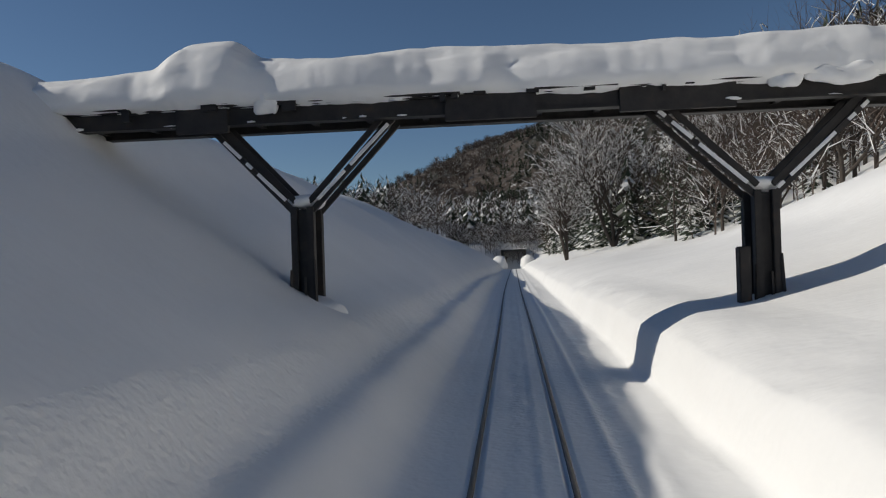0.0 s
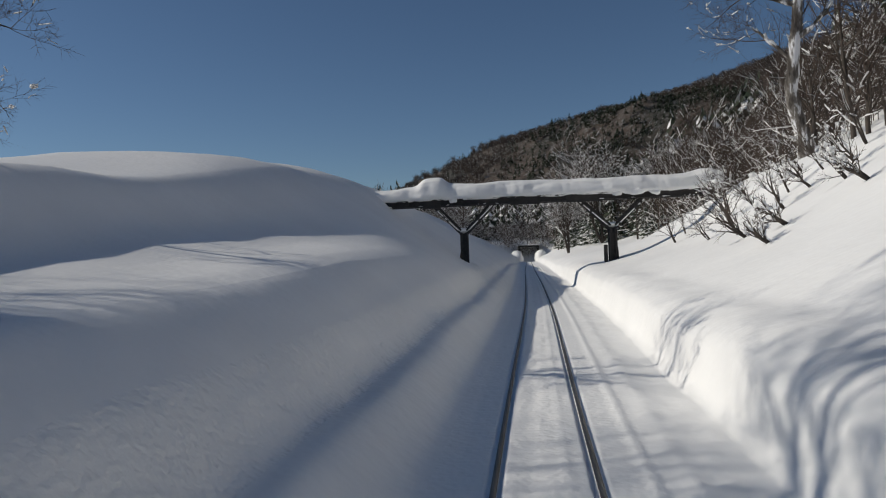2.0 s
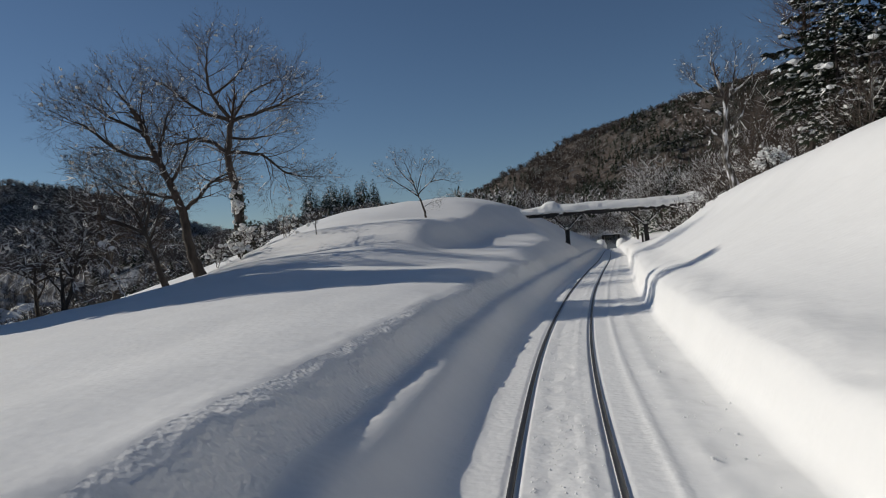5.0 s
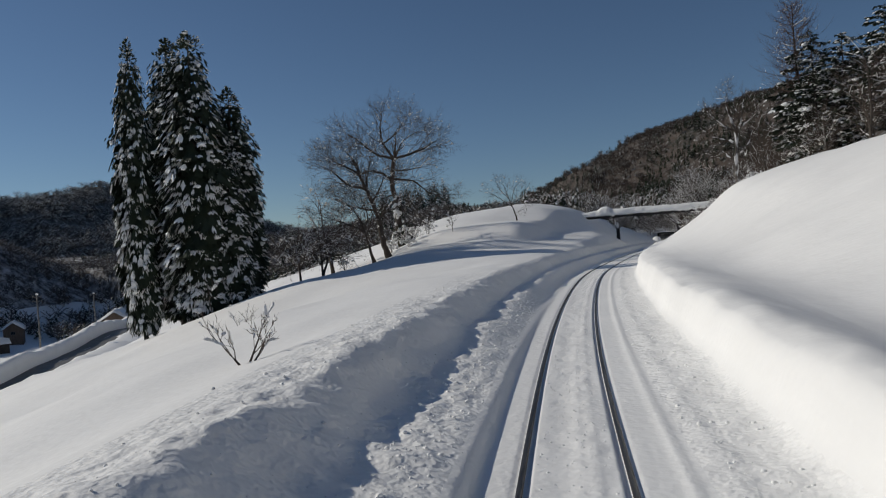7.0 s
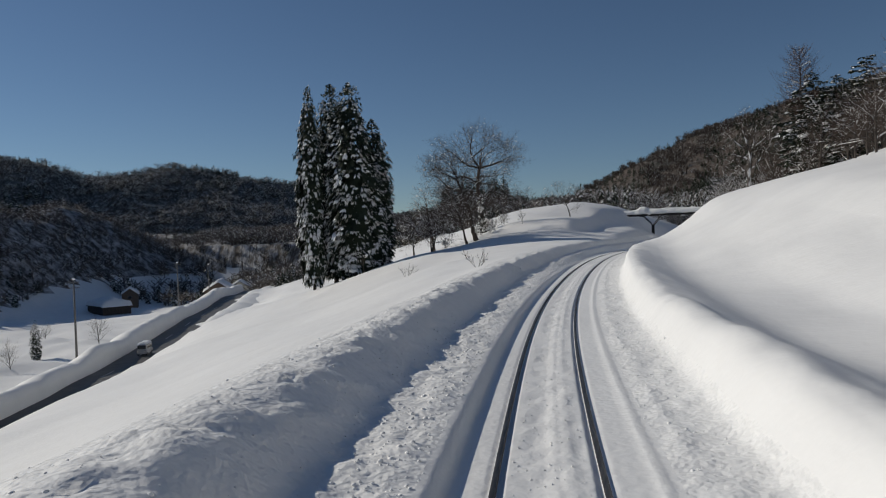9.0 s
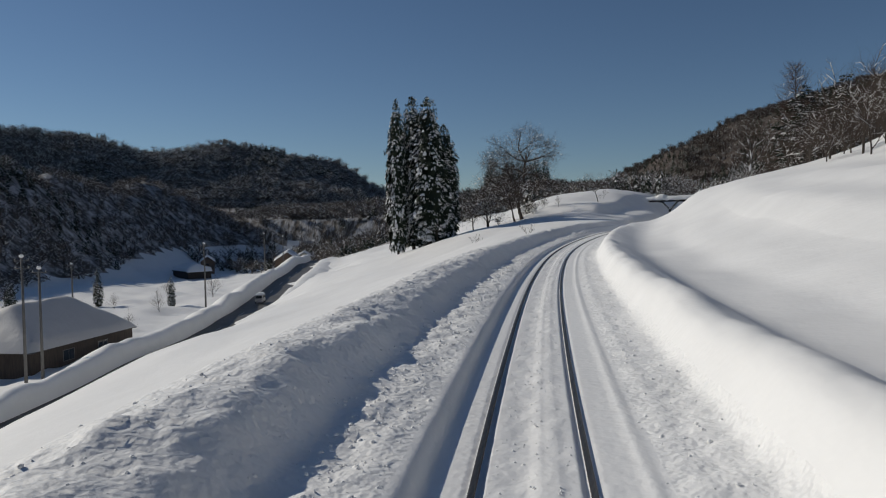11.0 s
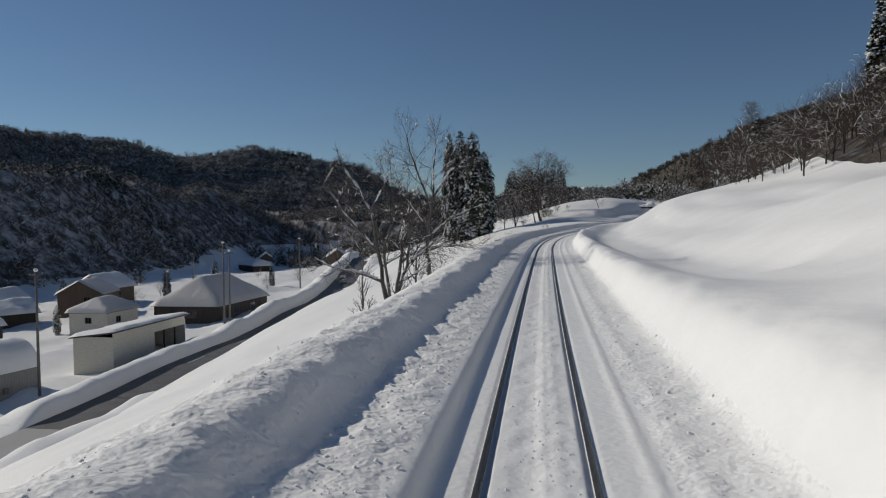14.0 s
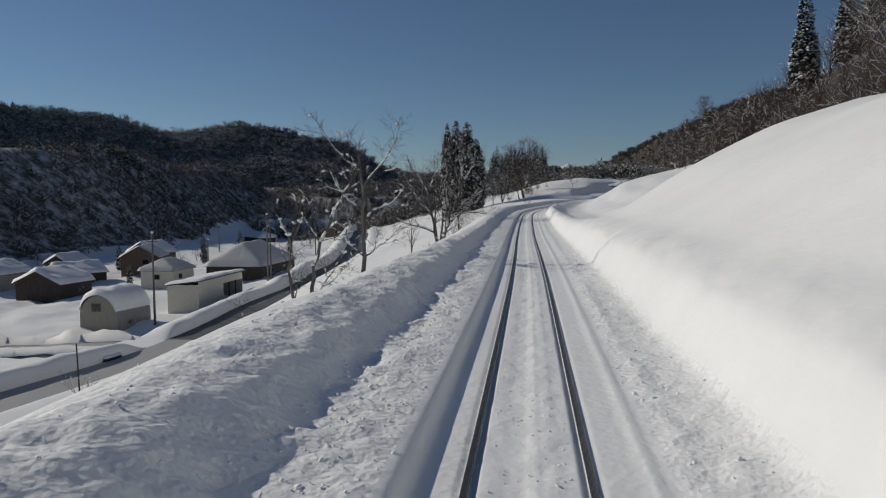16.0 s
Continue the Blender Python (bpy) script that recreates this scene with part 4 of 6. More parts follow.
def pine_meshes(seed, tall, width, limbs):
    """A broad conifer with separate level limbs, gaps between them, tufts on their outer half."""
    r = random.Random(seed)
    w = Wood(seed)
    w.tube(0, [Vector((0, 0, 0)), Vector((0.2, 0, tall * 0.4)), Vector((0.1, 0.2, tall * 0.75)), Vector((0, 0, tall))], [tall * 0.016, tall * 0.012, tall * 0.006, 0.03], 7)
    V, Fc = [], []
    for i in range(limbs):
        h = 0.14 + 0.85 * (i + r.random()) / limbs
        a = i * 2.4 + r.uniform(-0.5, 0.5)
        ln = width * (0.34 + 0.66 * min(1.0, (1 - h) / 0.55)) * r.uniform(0.45, 1.12) * (1.0 if h < 0.9 else 0.6)
        out, side = Vector((math.cos(a), math.sin(a), 0)), Vector((-math.sin(a), math.cos(a), 0))
        rise = 0.25 * h - 0.12
        pts = [Vector((0, 0, h * tall)) + out * ln * k / 4 + Vector((0, 0, ln * (rise * k / 4 - 0.10 * (k / 4) ** 2))) for k in range(5)]
        w.tube(0, pts, [0.07, 0.06, 0.045, 0.03, 0.015], 4)
        for k in range(int(6 + ln * 5)):
            f = r.uniform(0.22, 1.0)
            q = pts[min(int(f * 4), 3)].lerp(pts[min(int(f * 4), 3) + 1], f * 4 - min(int(f * 4), 3))
            turn = a + r.choice((-1, 1)) * r.uniform(0.2, 1.3)
            o2, s2 = Vector((math.cos(turn), math.sin(turn), 0)), Vector((-math.sin(turn), math.cos(turn), 0))
            size = r.uniform(0.6, 1.15) * (0.55 + 0.10 * ln)
            tip = spray(V, Fc, r, q, o2, s2, size, r.uniform(-0.1, 0.7))
            if r.random() < 0.26:
                w.drape(q, tip, s2, size)
            if r.random() < 0.06:
                w.clump(q.lerp(tip, 0.6), size * r.uniform(0.25, 0.5), 0.6)
    out = [("trunk", mesh_from("trunk", [tuple(c) for c in w.v[0]], w.f[0], BARK, smooth=True)), ("crown", mesh_from("crown", V, Fc, NEEDLE))]
    out.append(("snow", mesh_from("bough_snow", [tuple(c) for c in w.sv], w.sf, SNOW)))
    return out


def conifer(x, y, meshes, label, group="", scale=1.0, rz=0.0, sink=0.2, tall=1.0):
    t = thing("conifer_tree", x, y, height(x, y) - sink, label, "tree", group, rz)
    t.scale = (scale, scale, scale * tall)
    for nm, me in meshes:
        p = part(nm, me, None, t)
        if nm == "snow":
            tagged(p, kind="stuff")
    return t


def shaped_tree(x, y, facing, limbs, seed, label, opt, reach=2.0, dense=1.3, bark=BARK, twig=TWIG, group="", sink=0.2, deep=0.35, last=4):
    """A bare tree on hand-set limbs. limbs: (radius at its foot, ((across, up), ...)); each limb after the first
    springs from the nearest point of those before it. facing: degrees of the direction that is called across."""
    w = Wood(seed)
    r = w.r
    across = Vector((math.cos(radians(facing)), math.sin(radians(facing)), 0))
    away = Vector((-across.y, across.x, 0))
    known = []
    for k, (rad, flat) in enumerate(limbs):
        first = Vector((flat[0][0], 0, flat[0][1]))
        start = min(known, key=lambda p: (p[0] - first).length) if known and flat[0][1] > 0.05 else (first, first.copy(), rad)
        drift = r.uniform(-deep, deep) * 1.2
        nodes = [start[1]]
        for a, b in flat[1:]:
            step = math.hypot(a - nodes[-1].x, b - nodes[-1].z)
            nodes.append(Vector((a, nodes[-1].y + drift * step + r.uniform(-0.1, 0.1) * step, b)))
        pts = []
        ext = [nodes[0] * 2 - nodes[1]] + nodes + [nodes[-1] * 2 - nodes[-2]]
        for i in range(1, len(ext) - 2):
            p0, p1, p2, p3 = ext[i - 1:i + 3]
            for j in range(4):
                t = j / 4
                q = 0.5 * (2 * p1 + (p2 - p0) * t + (2 * p0 - 5 * p1 + 4 * p2 - p3) * t * t + (3 * p1 - p0 - 3 * p2 + p3) * t ** 3)
                bend = 0.03 * (p2 - p1).length
                pts.append(q + (Vector((r.uniform(-bend, bend), r.uniform(-bend, bend), r.uniform(-bend, bend))) if i + j > 1 else Vector()))
        pts.append(nodes[-1])
        n = len(pts) - 1
        known += [(Vector((p.x, 0, p.z)), p, rad) for p in pts]
        world_pts = [across * p.x + away * p.y + Vector((0, 0, p.z)) for p in pts]
        end = 0.45 if k == 0 else 0.2
        radii = [rad * (1 - (1 - end) * i / n) * (1 + (0.35 * (1 - i / 2) if k == 0 and i < 2 else 0)) for i in range(n + 1)]
        w.tube(0, world_pts, radii, 8 if rad > 0.15 else 6)
        size = sum((world_pts[i + 1] - world_pts[i]).length for i in range(n))
        for i in range(1 if k else n // 2, n):
            if r.random() < opt.get("limb_snow", opt["snow"] * 1.6) and abs((world_pts[i + 1] - world_pts[i]).normalized().z) < 0.93:
                w.ridge(world_pts[i:i + 2], radii[i:i + 2])
                if r.random() < opt.get("pads", 0.3):
                    w.clump(world_pts[i] + Vector((0, 0, radii[i])), r.uniform(0.07, 0.2) * opt.get("pad", 1.0))
        begin = 0.62 if k == 0 else 0.22
        count = max(3, int(size * (1 - begin) * dense))
        for c in range(count + 1):
            at = begin + (1 - begin) * (c + r.uniform(0.1, 0.9)) / (count + 1)
            i = min(int(at * n), n - 1)
            s = world_pts[i].lerp(world_pts[i + 1], at * n - i)
            ax = (world_pts[i + 1] - world_pts[i]).normalized()
            o = ax.orthogonal().normalized()
            o.rotate(Matrix.Rotation(c * 2.4 + r.uniform(-0.6, 0.6), 3, ax))
            ang = radians(r.uniform(*opt["angle"]))
            w.grow(s, ax * math.cos(ang) + o * math.sin(ang), reach * r.uniform(0.6, 1.1) * (1.15 - 0.5 * at), min(max(radii[i] * 0.42, 0.011), 0.05), 2, last, opt)
        w.grow(world_pts[-1], world_pts[-1] - world_pts[-2], reach * 0.6, radii[-1] * 0.9, 2, last, opt)
    t = thing("bare_tree", x, y, height(x, y) - sink, label, "tree", group)
    for nm, me in w.meshes(bark, twig):
        p = part(nm, me, None, t)
        if nm == "snow":
            tagged(p, kind="stuff")
    return t


def leafy_mass(parent, centre, size, count, seed, mat, name="ivy"):
    """A ragged mass of small evergreen leaves."""
    r = random.Random(seed)
    V, Fc = [], []
    for _ in range(count):
        d = Vector((r.gauss(0, 1), r.gauss(0, 1), r.gauss(0, 1))).normalized() * r.uniform(0.35, 1.05)
        d *= 0.75 + 0.5 * noise.noise(d * 2.2 + Vector((seed, 0, 0)))
        p = Vector((d.x * size[0], d.y * size[1], d.z * size[2])) + Vector(centre)
        a = Vector((r.gauss(0, 1), r.gauss(0, 1), r.gauss(0, 0.6))).normalized()
        b = a.orthogonal().normalized()
        k = r.uniform(0.06, 0.15)
        base = len(V)
        V += [tuple(p - a * k), tuple(p + b * k * 0.55), tuple(p + a * k - Vector((0, 0, k * 0.5))), tuple(p - b * k * 0.55)]
        Fc.append((base, base + 1, base + 2, base + 3))
    return part(name, mesh_from(name, V, Fc, mat), None, parent, "dark evergreen leaves")

# the clump of tall cedars beside the line
WIDE = (0.58, 0.85, 0.98, 1.05, 1.0, 0.95, 0.95)
CEDARS = [cedar_meshes(k, 26.5, 3.6, 4400) for k in (1, 2, 3)]
for k, (x, y, top, rz) in enumerate(((-44.7, -47.0, 22.8, 0), (-43.6, -42.8, 23.9, 80), (-38.9, -46.4, 22.9, 160), (-37.6, -42.4, 18.5, 250), (-36.6, -45.2, 13.0, 40), (-41.6, -44.6, 20.5, 30), (-40.5, -38.6, 17.5, 110))):
    s = (top - height(x, y) + 0.3) / 26.5
    conifer(x, y, CEDARS[k % 3], "tall dark cedar loaded with clumps of snow, in a tight group", "cedars beside the line", s * WIDE[k], rz, 0.3, 1 / WIDE[k])

# the grove of big bare trees on the bank
GROVE = "bare trees on the bank"
FULL = dict(OPEN, kids=(6, 5, 5, 4), snow=0.14, pads=0.1, lift=0.01, angle=(35, 68), ratio=(0.6, 0.88), wobble=0.15, **{"from": 0.38})
SPREAD = {"wobble": 0.13, "lift": 0.04, "snow": 0.03, "limb_snow": 0.22, "pads": 0.2, "pad": 0.8, "kids": (4, 4, 5, 4, 3), "from": 0.3, "angle": (28, 60), "ratio": (0.5, 0.8)}
big = shaped_tree(-27.7, -22.5, 26.5, (
    (0.46, ((0, 0), (-0.3, 2.5), (-0.2, 4.6), (-0.6, 6.3), (-0.8, 8.1), (-0.35, 10.4))),
    (0.17, ((-0.35, 10.4), (2.6, 11.3), (4.6, 12.2))),
    (0.17, ((-0.35, 10.4), (-1.6, 12.2), (-1.9, 14.0), (-1.7, 15.4))),
    (0.16, ((-0.4, 10.2), (-2.6, 11.2), (-4.6, 12.9), (-5.6, 13.4))),
    (0.16, ((-0.8, 8.2), (-2.6, 9.3), (-4.6, 9.0), (-5.6, 9.6))),
    (0.15, ((-0.7, 8.0), (1.6, 7.7), (3.2, 6.2), (4.8, 5.8))),
    (0.11, ((-0.5, 9.4), (1.2, 9.2), (3.2, 9.6))),
    (0.10, ((-1.6, 12.2), (0.0, 13.4), (0.9, 14.8))),
    (0.11, ((-0.35, 10.4), (0.8, 12.4), (2.4, 13.6), (3.2, 14.0))),
    (0.10, ((-0.6, 6.3), (-2.2, 6.0), (-3.4, 7.0)))), 11, "large spreading bare tree, ivy and snow on its bent trunk", SPREAD, 3.1, 2.7, group=GROVE, last=5)
leafy_mass(big, (0.3, -0.3, 1.5), (1.9, 1.4, 1.8), 1500, 3, NEEDLE)
leafy_mass(big, (-0.2, -0.1, 4.2), (0.8, 0.8, 1.6), 420, 4, NEEDLE)
caps = Wood(71)
for k in range(46):
    a, h = caps.r.uniform(3.4, 6.0), caps.r.uniform(0.6, 6.2)
    out = 0.46 + max(0, 2.6 - h) * 0.28 * caps.r.uniform(0.4, 1.1)
    caps.clump(Vector((-0.28 + out * math.cos(a), out * math.sin(a), h)), caps.r.uniform(0.10, 0.26), caps.r.uniform(0.9, 1.7))
tagged(part("trunk_snow", mesh_from("trunk_snow", [tuple(c) for c in caps.sv], caps.sf, SNOW, smooth=True), None, big), kind="stuff")
shaped_tree(-26.2, -32.2, 29.0, (
    (0.33, ((0, 0), (-0.6, 2.0), (-0.8, 4.2), (-1.5, 6.0), (-2.0, 7.3), (-2.6, 8.9))),
    (0.15, ((-2.6, 8.9), (-3.3, 10.4), (-4.0, 11.4))),
    (0.17, ((-0.8, 4.2), (0.2, 5.2), (1.2, 6.2), (2.0, 6.5))),
    (0.14, ((-2.0, 7.3), (-4.0, 7.8), (-5.5, 9.0), (-6.4, 9.4))),
    (0.12, ((-2.6, 8.9), (-4.6, 10.2), (-6.0, 11.2))),
    (0.12, ((-1.5, 6.0), (-0.5, 7.6), (-0.2, 8.8))),
    (0.12, ((-2.0, 7.3), (-1.6, 9.4), (-1.0, 10.8))),
    (0.12, ((-1.2, 5.2), (-3.4, 5.6), (-5.2, 6.6)))), 12, "spreading bare tree with forked limbs on the snow bank", SPREAD, 2.6, 2.8, group=GROVE, last=5)
shaped_tree(-26.8, -35.3, 32.0, (
    (0.19, ((0, 0), (-0.4, 1.6), (-0.9, 3.3))),
    (0.11, ((-0.9, 3.3), (-2.4, 4.1), (-4.4, 4.9))),
    (0.11, ((-0.9, 3.3), (-1.6, 5.0), (-3.2, 6.4))),
    (0.10, ((-0.9, 3.3), (-0.7, 5.0), (-1.5, 6.8))),
    (0.08, ((-0.8, 3.0), (-0.1, 4.6), (0.5, 6.0)))), 13, "bare tree leaning out over the snow slope", SPREAD, 2.1, 3.2, group=GROVE, last=5)
for x, y, h, seed in ((-26.6, -24.6, 2.6, 61), (-25.2, -26.5, 2.0, 62), (-27.4, -27.8, 2.2, 63), (-24.8, -29.6, 1.8, 64), (-25.2, -20.4, 2.4, 65), (-29.5, -36.5, 2.0, 66)):
    bare_tree(x, y, h, seed, dict(OPEN, kids=(5, 4, 3), snow=0.2), "tangled brush at the foot of the bare trees", 3, 0.025, ((0.3, 0.1), (-0.3, 0.2), (0.0, -0.3)), group="bushes in the snow", name="bush")
bare_tree(-33.5, -30.0, 11.0, 14, dict(FULL, kids=(6, 4, 4)), "bare tree half hidden behind the bank", 4, 0.18, ((-0.1, 0.1),), group=GROVE)
bare_tree(-31.0, -38.5, 6.5, 15, dict(FULL, kids=(6, 4, 4)), "low bare tree on the slope below the bank", 4, 0.12, ((0.1, 0.1), (-0.2, 0.0)), group=GROVE)
bare_tree(-34.5, -36.0, 7.5, 16, dict(FULL, kids=(6, 4, 4)), "low bare tree on the slope below the bank", 4, 0.12, group=GROVE)
lone = shaped_tree(-15.1, -15.0, 21.6, (
    (0.13, ((0, 0), (-0.1, 1.0), (-0.5, 2.3), (-0.9, 3.4))),
    (0.065, ((-0.5, 2.3), (-2.0, 3.5), (-3.4, 4.5), (-4.0, 5.2))),
    (0.065, ((-0.9, 3.4), (-1.4, 4.9), (-1.8, 6.0))),
    (0.06, ((-0.6, 2.6), (0.8, 3.8), (1.7, 5.0))),
    (0.045, ((0.8, 3.8), (2.0, 3.9), (2.6, 3.7))),
    (0.055, ((-0.7, 2.9), (-0.2, 4.8), (0.3, 5.8))),
    (0.05, ((-0.9, 3.4), (-2.4, 4.9), (-3.0, 6.0))),
    (0.04, ((-0.2, 1.3), (1.0, 1.8), (1.9, 2.0)))), 17, "small bare tree leaning, alone on the snow mound", dict(SPREAD, snow=0.06), 1.5, 2.4, group=GROVE, last=4)
lone.scale = (0.84, 0.84, 0.84)
bare_tree(-20.5, -27.0, 2.6, 18, dict(OPEN, kids=(5, 4, 3), snow=0.1), "thin bare sapling in the snow", 3, 0.03, group="saplings")
bare_tree(-24.0, -24.0, 3.2, 19, dict(OPEN, kids=(5, 4, 3), snow=0.1), "thin bare sapling in the snow", 3, 0.03, group="saplings")
bare_tree(-36.0, -50.0, 4.0, 20, dict(OPEN, kids=(5, 4, 3), snow=0.2), "thin bare sapling in the snow", 3, 0.04, group="saplings")

# slender trees close to the line
MIDBARK = mottled("mid_grey_bark", ((0.3, (0.065, 0.06, 0.056)), (0.6, (0.14, 0.132, 0.124)), (0.8, (0.25, 0.24, 0.23))), 5.0, 0.9, 0.5, 0.03, (1, 1, 0.3))
GREYTWIG = mottled("grey_brown_twigs", ((0.3, (0.05, 0.042, 0.038)), (0.7, (0.13, 0.112, 0.102))), 2.0, 0.9, 0.2, 0.01)
LINE_GROUP = "bare trees by the line"
CLOTTED = {"wobble": 0.19, "lift": 0.03, "snow": 0.035, "limb_snow": 0.85, "pads": 0.4, "pad": 0.55, "kids": (3, 3, 5, 4), "from": 0.3, "angle": (25, 58), "ratio": (0.5, 0.8)}
TREE_BY_LINE = "slender bare tree with clots of snow on its branches"
for x, y, facing, limbs, seed, reach in (
        (1.6, -163.4, 37, ((0.13, ((0, 0), (-0.3, 2.4), (0, 4.6))), (0.065, ((0, 4.6), (1.2, 6.0), (2.6, 6.4))), (0.07, ((0, 4.6), (0.3, 6.6), (0.6, 7.8))),
            (0.075, ((-0.1, 3.8), (-1.1, 6.0), (-1.8, 7.8))), (0.075, ((-0.3, 2.4), (0.9, 3.3), (2.2, 3.9), (3.2, 4.2))), (0.06, ((-0.3, 1.6), (0.8, 2.0), (2.0, 2.0), (2.9, 1.8))), (0.06, ((-0.2, 3.0), (-1.5, 4.2), (-2.2, 5.4)))), 21, 1.2),
        (1.1, -168.3, 39, ((0.14, ((0, 0), (-0.5, 3.0), (-0.8, 5.4), (-2.2, 8.0))), (0.09, ((-0.5, 3.0), (-2.2, 5.0), (-3.8, 7.0))), (0.07, ((-0.8, 5.4), (0.2, 7.0), (0.6, 8.0))),
            (0.11, ((0.25, 0.0), (1.0, 2.4), (1.2, 4.4), (0.7, 6.2))), (0.09, ((-0.2, 1.2), (-1.6, 2.0), (-3.2, 2.4), (-4.2, 2.9))), (0.07, ((1.0, 2.4), (2.2, 3.4), (3.2, 3.9))),
            (0.06, ((-0.4, 2.0), (1.0, 3.0), (2.6, 3.0)))), 22, 1.2),
        (0.4, -166.3, 40, ((0.12, ((0, 0), (0.7, 2.2), (1.0, 4.0), (1.6, 5.4))), (0.10, ((-0.1, 0.0), (-0.6, 2.6), (-0.4, 4.8), (-1.0, 6.6))), (0.07, ((0.7, 2.2), (2.0, 2.9), (3.2, 3.0))),
            (0.06, ((-0.6, 2.6), (-2.0, 3.8), (-2.8, 5.2))), (0.06, ((0.3, 1.2), (1.6, 1.7), (2.6, 2.4)))), 23, 1.1),
        (13.9, -209.0, 32, ((0.11, ((0, 0), (0.05, 1.5), (0.05, 3.3), (0, 4.9), (-0.1, 6.0))), (0.05, ((0.05, 3.3), (0.7, 3.8), (1.4, 4.1), (1.9, 4.8))), (0.045, ((0.05, 1.5), (0.6, 1.9), (1.3, 2.4))),
            (0.04, ((0.05, 1.4), (-0.5, 2.1), (-0.8, 2.6))), (0.04, ((0, 0.3), (-0.9, 0.15), (-1.7, 0.3))), (0.05, ((0, 4.9), (0.9, 6.0), (1.4, 7.0))), (0.05, ((-0.1, 5.5), (-1.1, 6.5), (-1.7, 7.3))),
            (0.045, ((0.05, 3.6), (-0.9, 4.6), (-1.3, 5.6)))), 25, 0.9),
        (14.5, -214.7, 40, ((0.09, ((0, 0), (0.35, 0.7), (0.5, 2.2), (1.15, 4.0), (1.9, 5.4))), (0.08, ((0, 0.0), (-0.3, 1.0), (-0.5, 2.2), (-0.3, 3.5))), (0.04, ((-0.3, 3.3), (-0.9, 4.3))), (0.04, ((-0.3, 3.4), (0.1, 4.4))),
            (0.045, ((-0.05, 0.3), (-1.1, 0.35), (-1.7, 0.15))), (0.05, ((0.35, 0.7), (0.9, 1.6), (1.2, 2.0))), (0.04, ((0.8, 3.0), (0.3, 3.9), (0.0, 4.6)))), 26, 0.8)):
    tree = shaped_tree(x, y, facing, limbs, seed, TREE_BY_LINE, CLOTTED, reach * 1.4, 3.2 if y > -200 else 2.1, MIDBARK, GREYTWIG, LINE_GROUP, 0.25, 0.3, 4)
    tree.scale = (1.08, 1.08, 1.2) if -200 < y > -167 else ((1.0, 1.0, 1.06) if y > -200 else (1.0, 1.0, 0.92))
for x, y, h, seed in ((3.8, -170.5, 1.4, 31), (2.0, -173.5, 1.2, 32), (5.0, -175.0, 1.0, 33), (-16.2, -197.4, 2.8, 34), (6.0, -180.0, 0.9, 35), (-10.0, -90.0, 1.3, 36), (-24.0, -66.0, 1.6, 38), (2.9, -181.0, 1.0, 29), (8.5, -200.0, 1.2, 30)):
    bare_tree(x, y, h, seed, dict(OPEN, kids=(3, 2), snow=0.2, pads=0.0, angle=(20, 45)), "low bare twigs poking out of the snow", 3, 0.02, ((0.9, 0.1), (-0.9, 0.2), (0.2, 0.8)), group="bushes in the snow", name="bush")

for x, y, h, seed in ((-6.7, -157.6, 7.0, 81), (-3.1, -155.5, 6.0, 82)):
    bare_tree(x, y, h, seed, dict(SLIM, snow=0.08, pads=0.2, pad=0.6, kids=(7, 3, 3), angle=(28, 55)), "slim bare tree on the slope below the line", 3, 0.09, bark=MIDBARK, group=LINE_GROUP)

# right bank: pale-stemmed tree, snow-bent bushes, dark conifers
PALE = dict(SPREAD, snow=0.03, limb_snow=0.6, pads=0.2, pad=0.7, angle=(25, 55))
shaped_tree(14.7, 6.7, -18.0, (
    (0.42, ((0, 0), (-0.6, 2.6), (-0.7, 5.0), (-0.3, 8.5), (-0.9, 11.4))),
    (0.16, ((-0.6, 5.6), (0.9, 7.2), (1.6, 9.0))),
    (0.15, ((-0.5, 7.3), (-2.4, 8.6), (-3.8, 9.2))),
    (0.16, ((-0.3, 8.5), (0.6, 11.0), (1.0, 13.2))),
    (0.13, ((-0.5, 9.4), (-2.4, 10.8), (-3.6, 12.4))),
    (0.12, ((-0.7, 5.2), (-2.0, 6.4), (-2.6, 7.0))),
    (0.12, ((-0.9, 11.4), (-1.5, 13.4), (-1.3, 15.0))),
    (0.11, ((0.3, 10.0), (2.0, 11.2), (3.0, 12.8)))), 41, "tall pale-barked bare tree with snow on its forks", PALE, 2.4, 2.0, PALEBARK, TWIG, "trees on the hillside edge", last=5)
SNOWY = dict(OPEN, snow=0.6, pads=0.4, pad=0.7, kids=(7, 5, 4), lift=-0.02, angle=(35, 75))
bare_tree(12.8, -12.6, 2.5, 42, dict(SNOWY, snow=0.3), "snow-laden bush bowed on the edge of the bank", 4, 0.09, ((0.3, 0.1), (-0.3, 0.1)), group="bushes on the bank", name="bush")
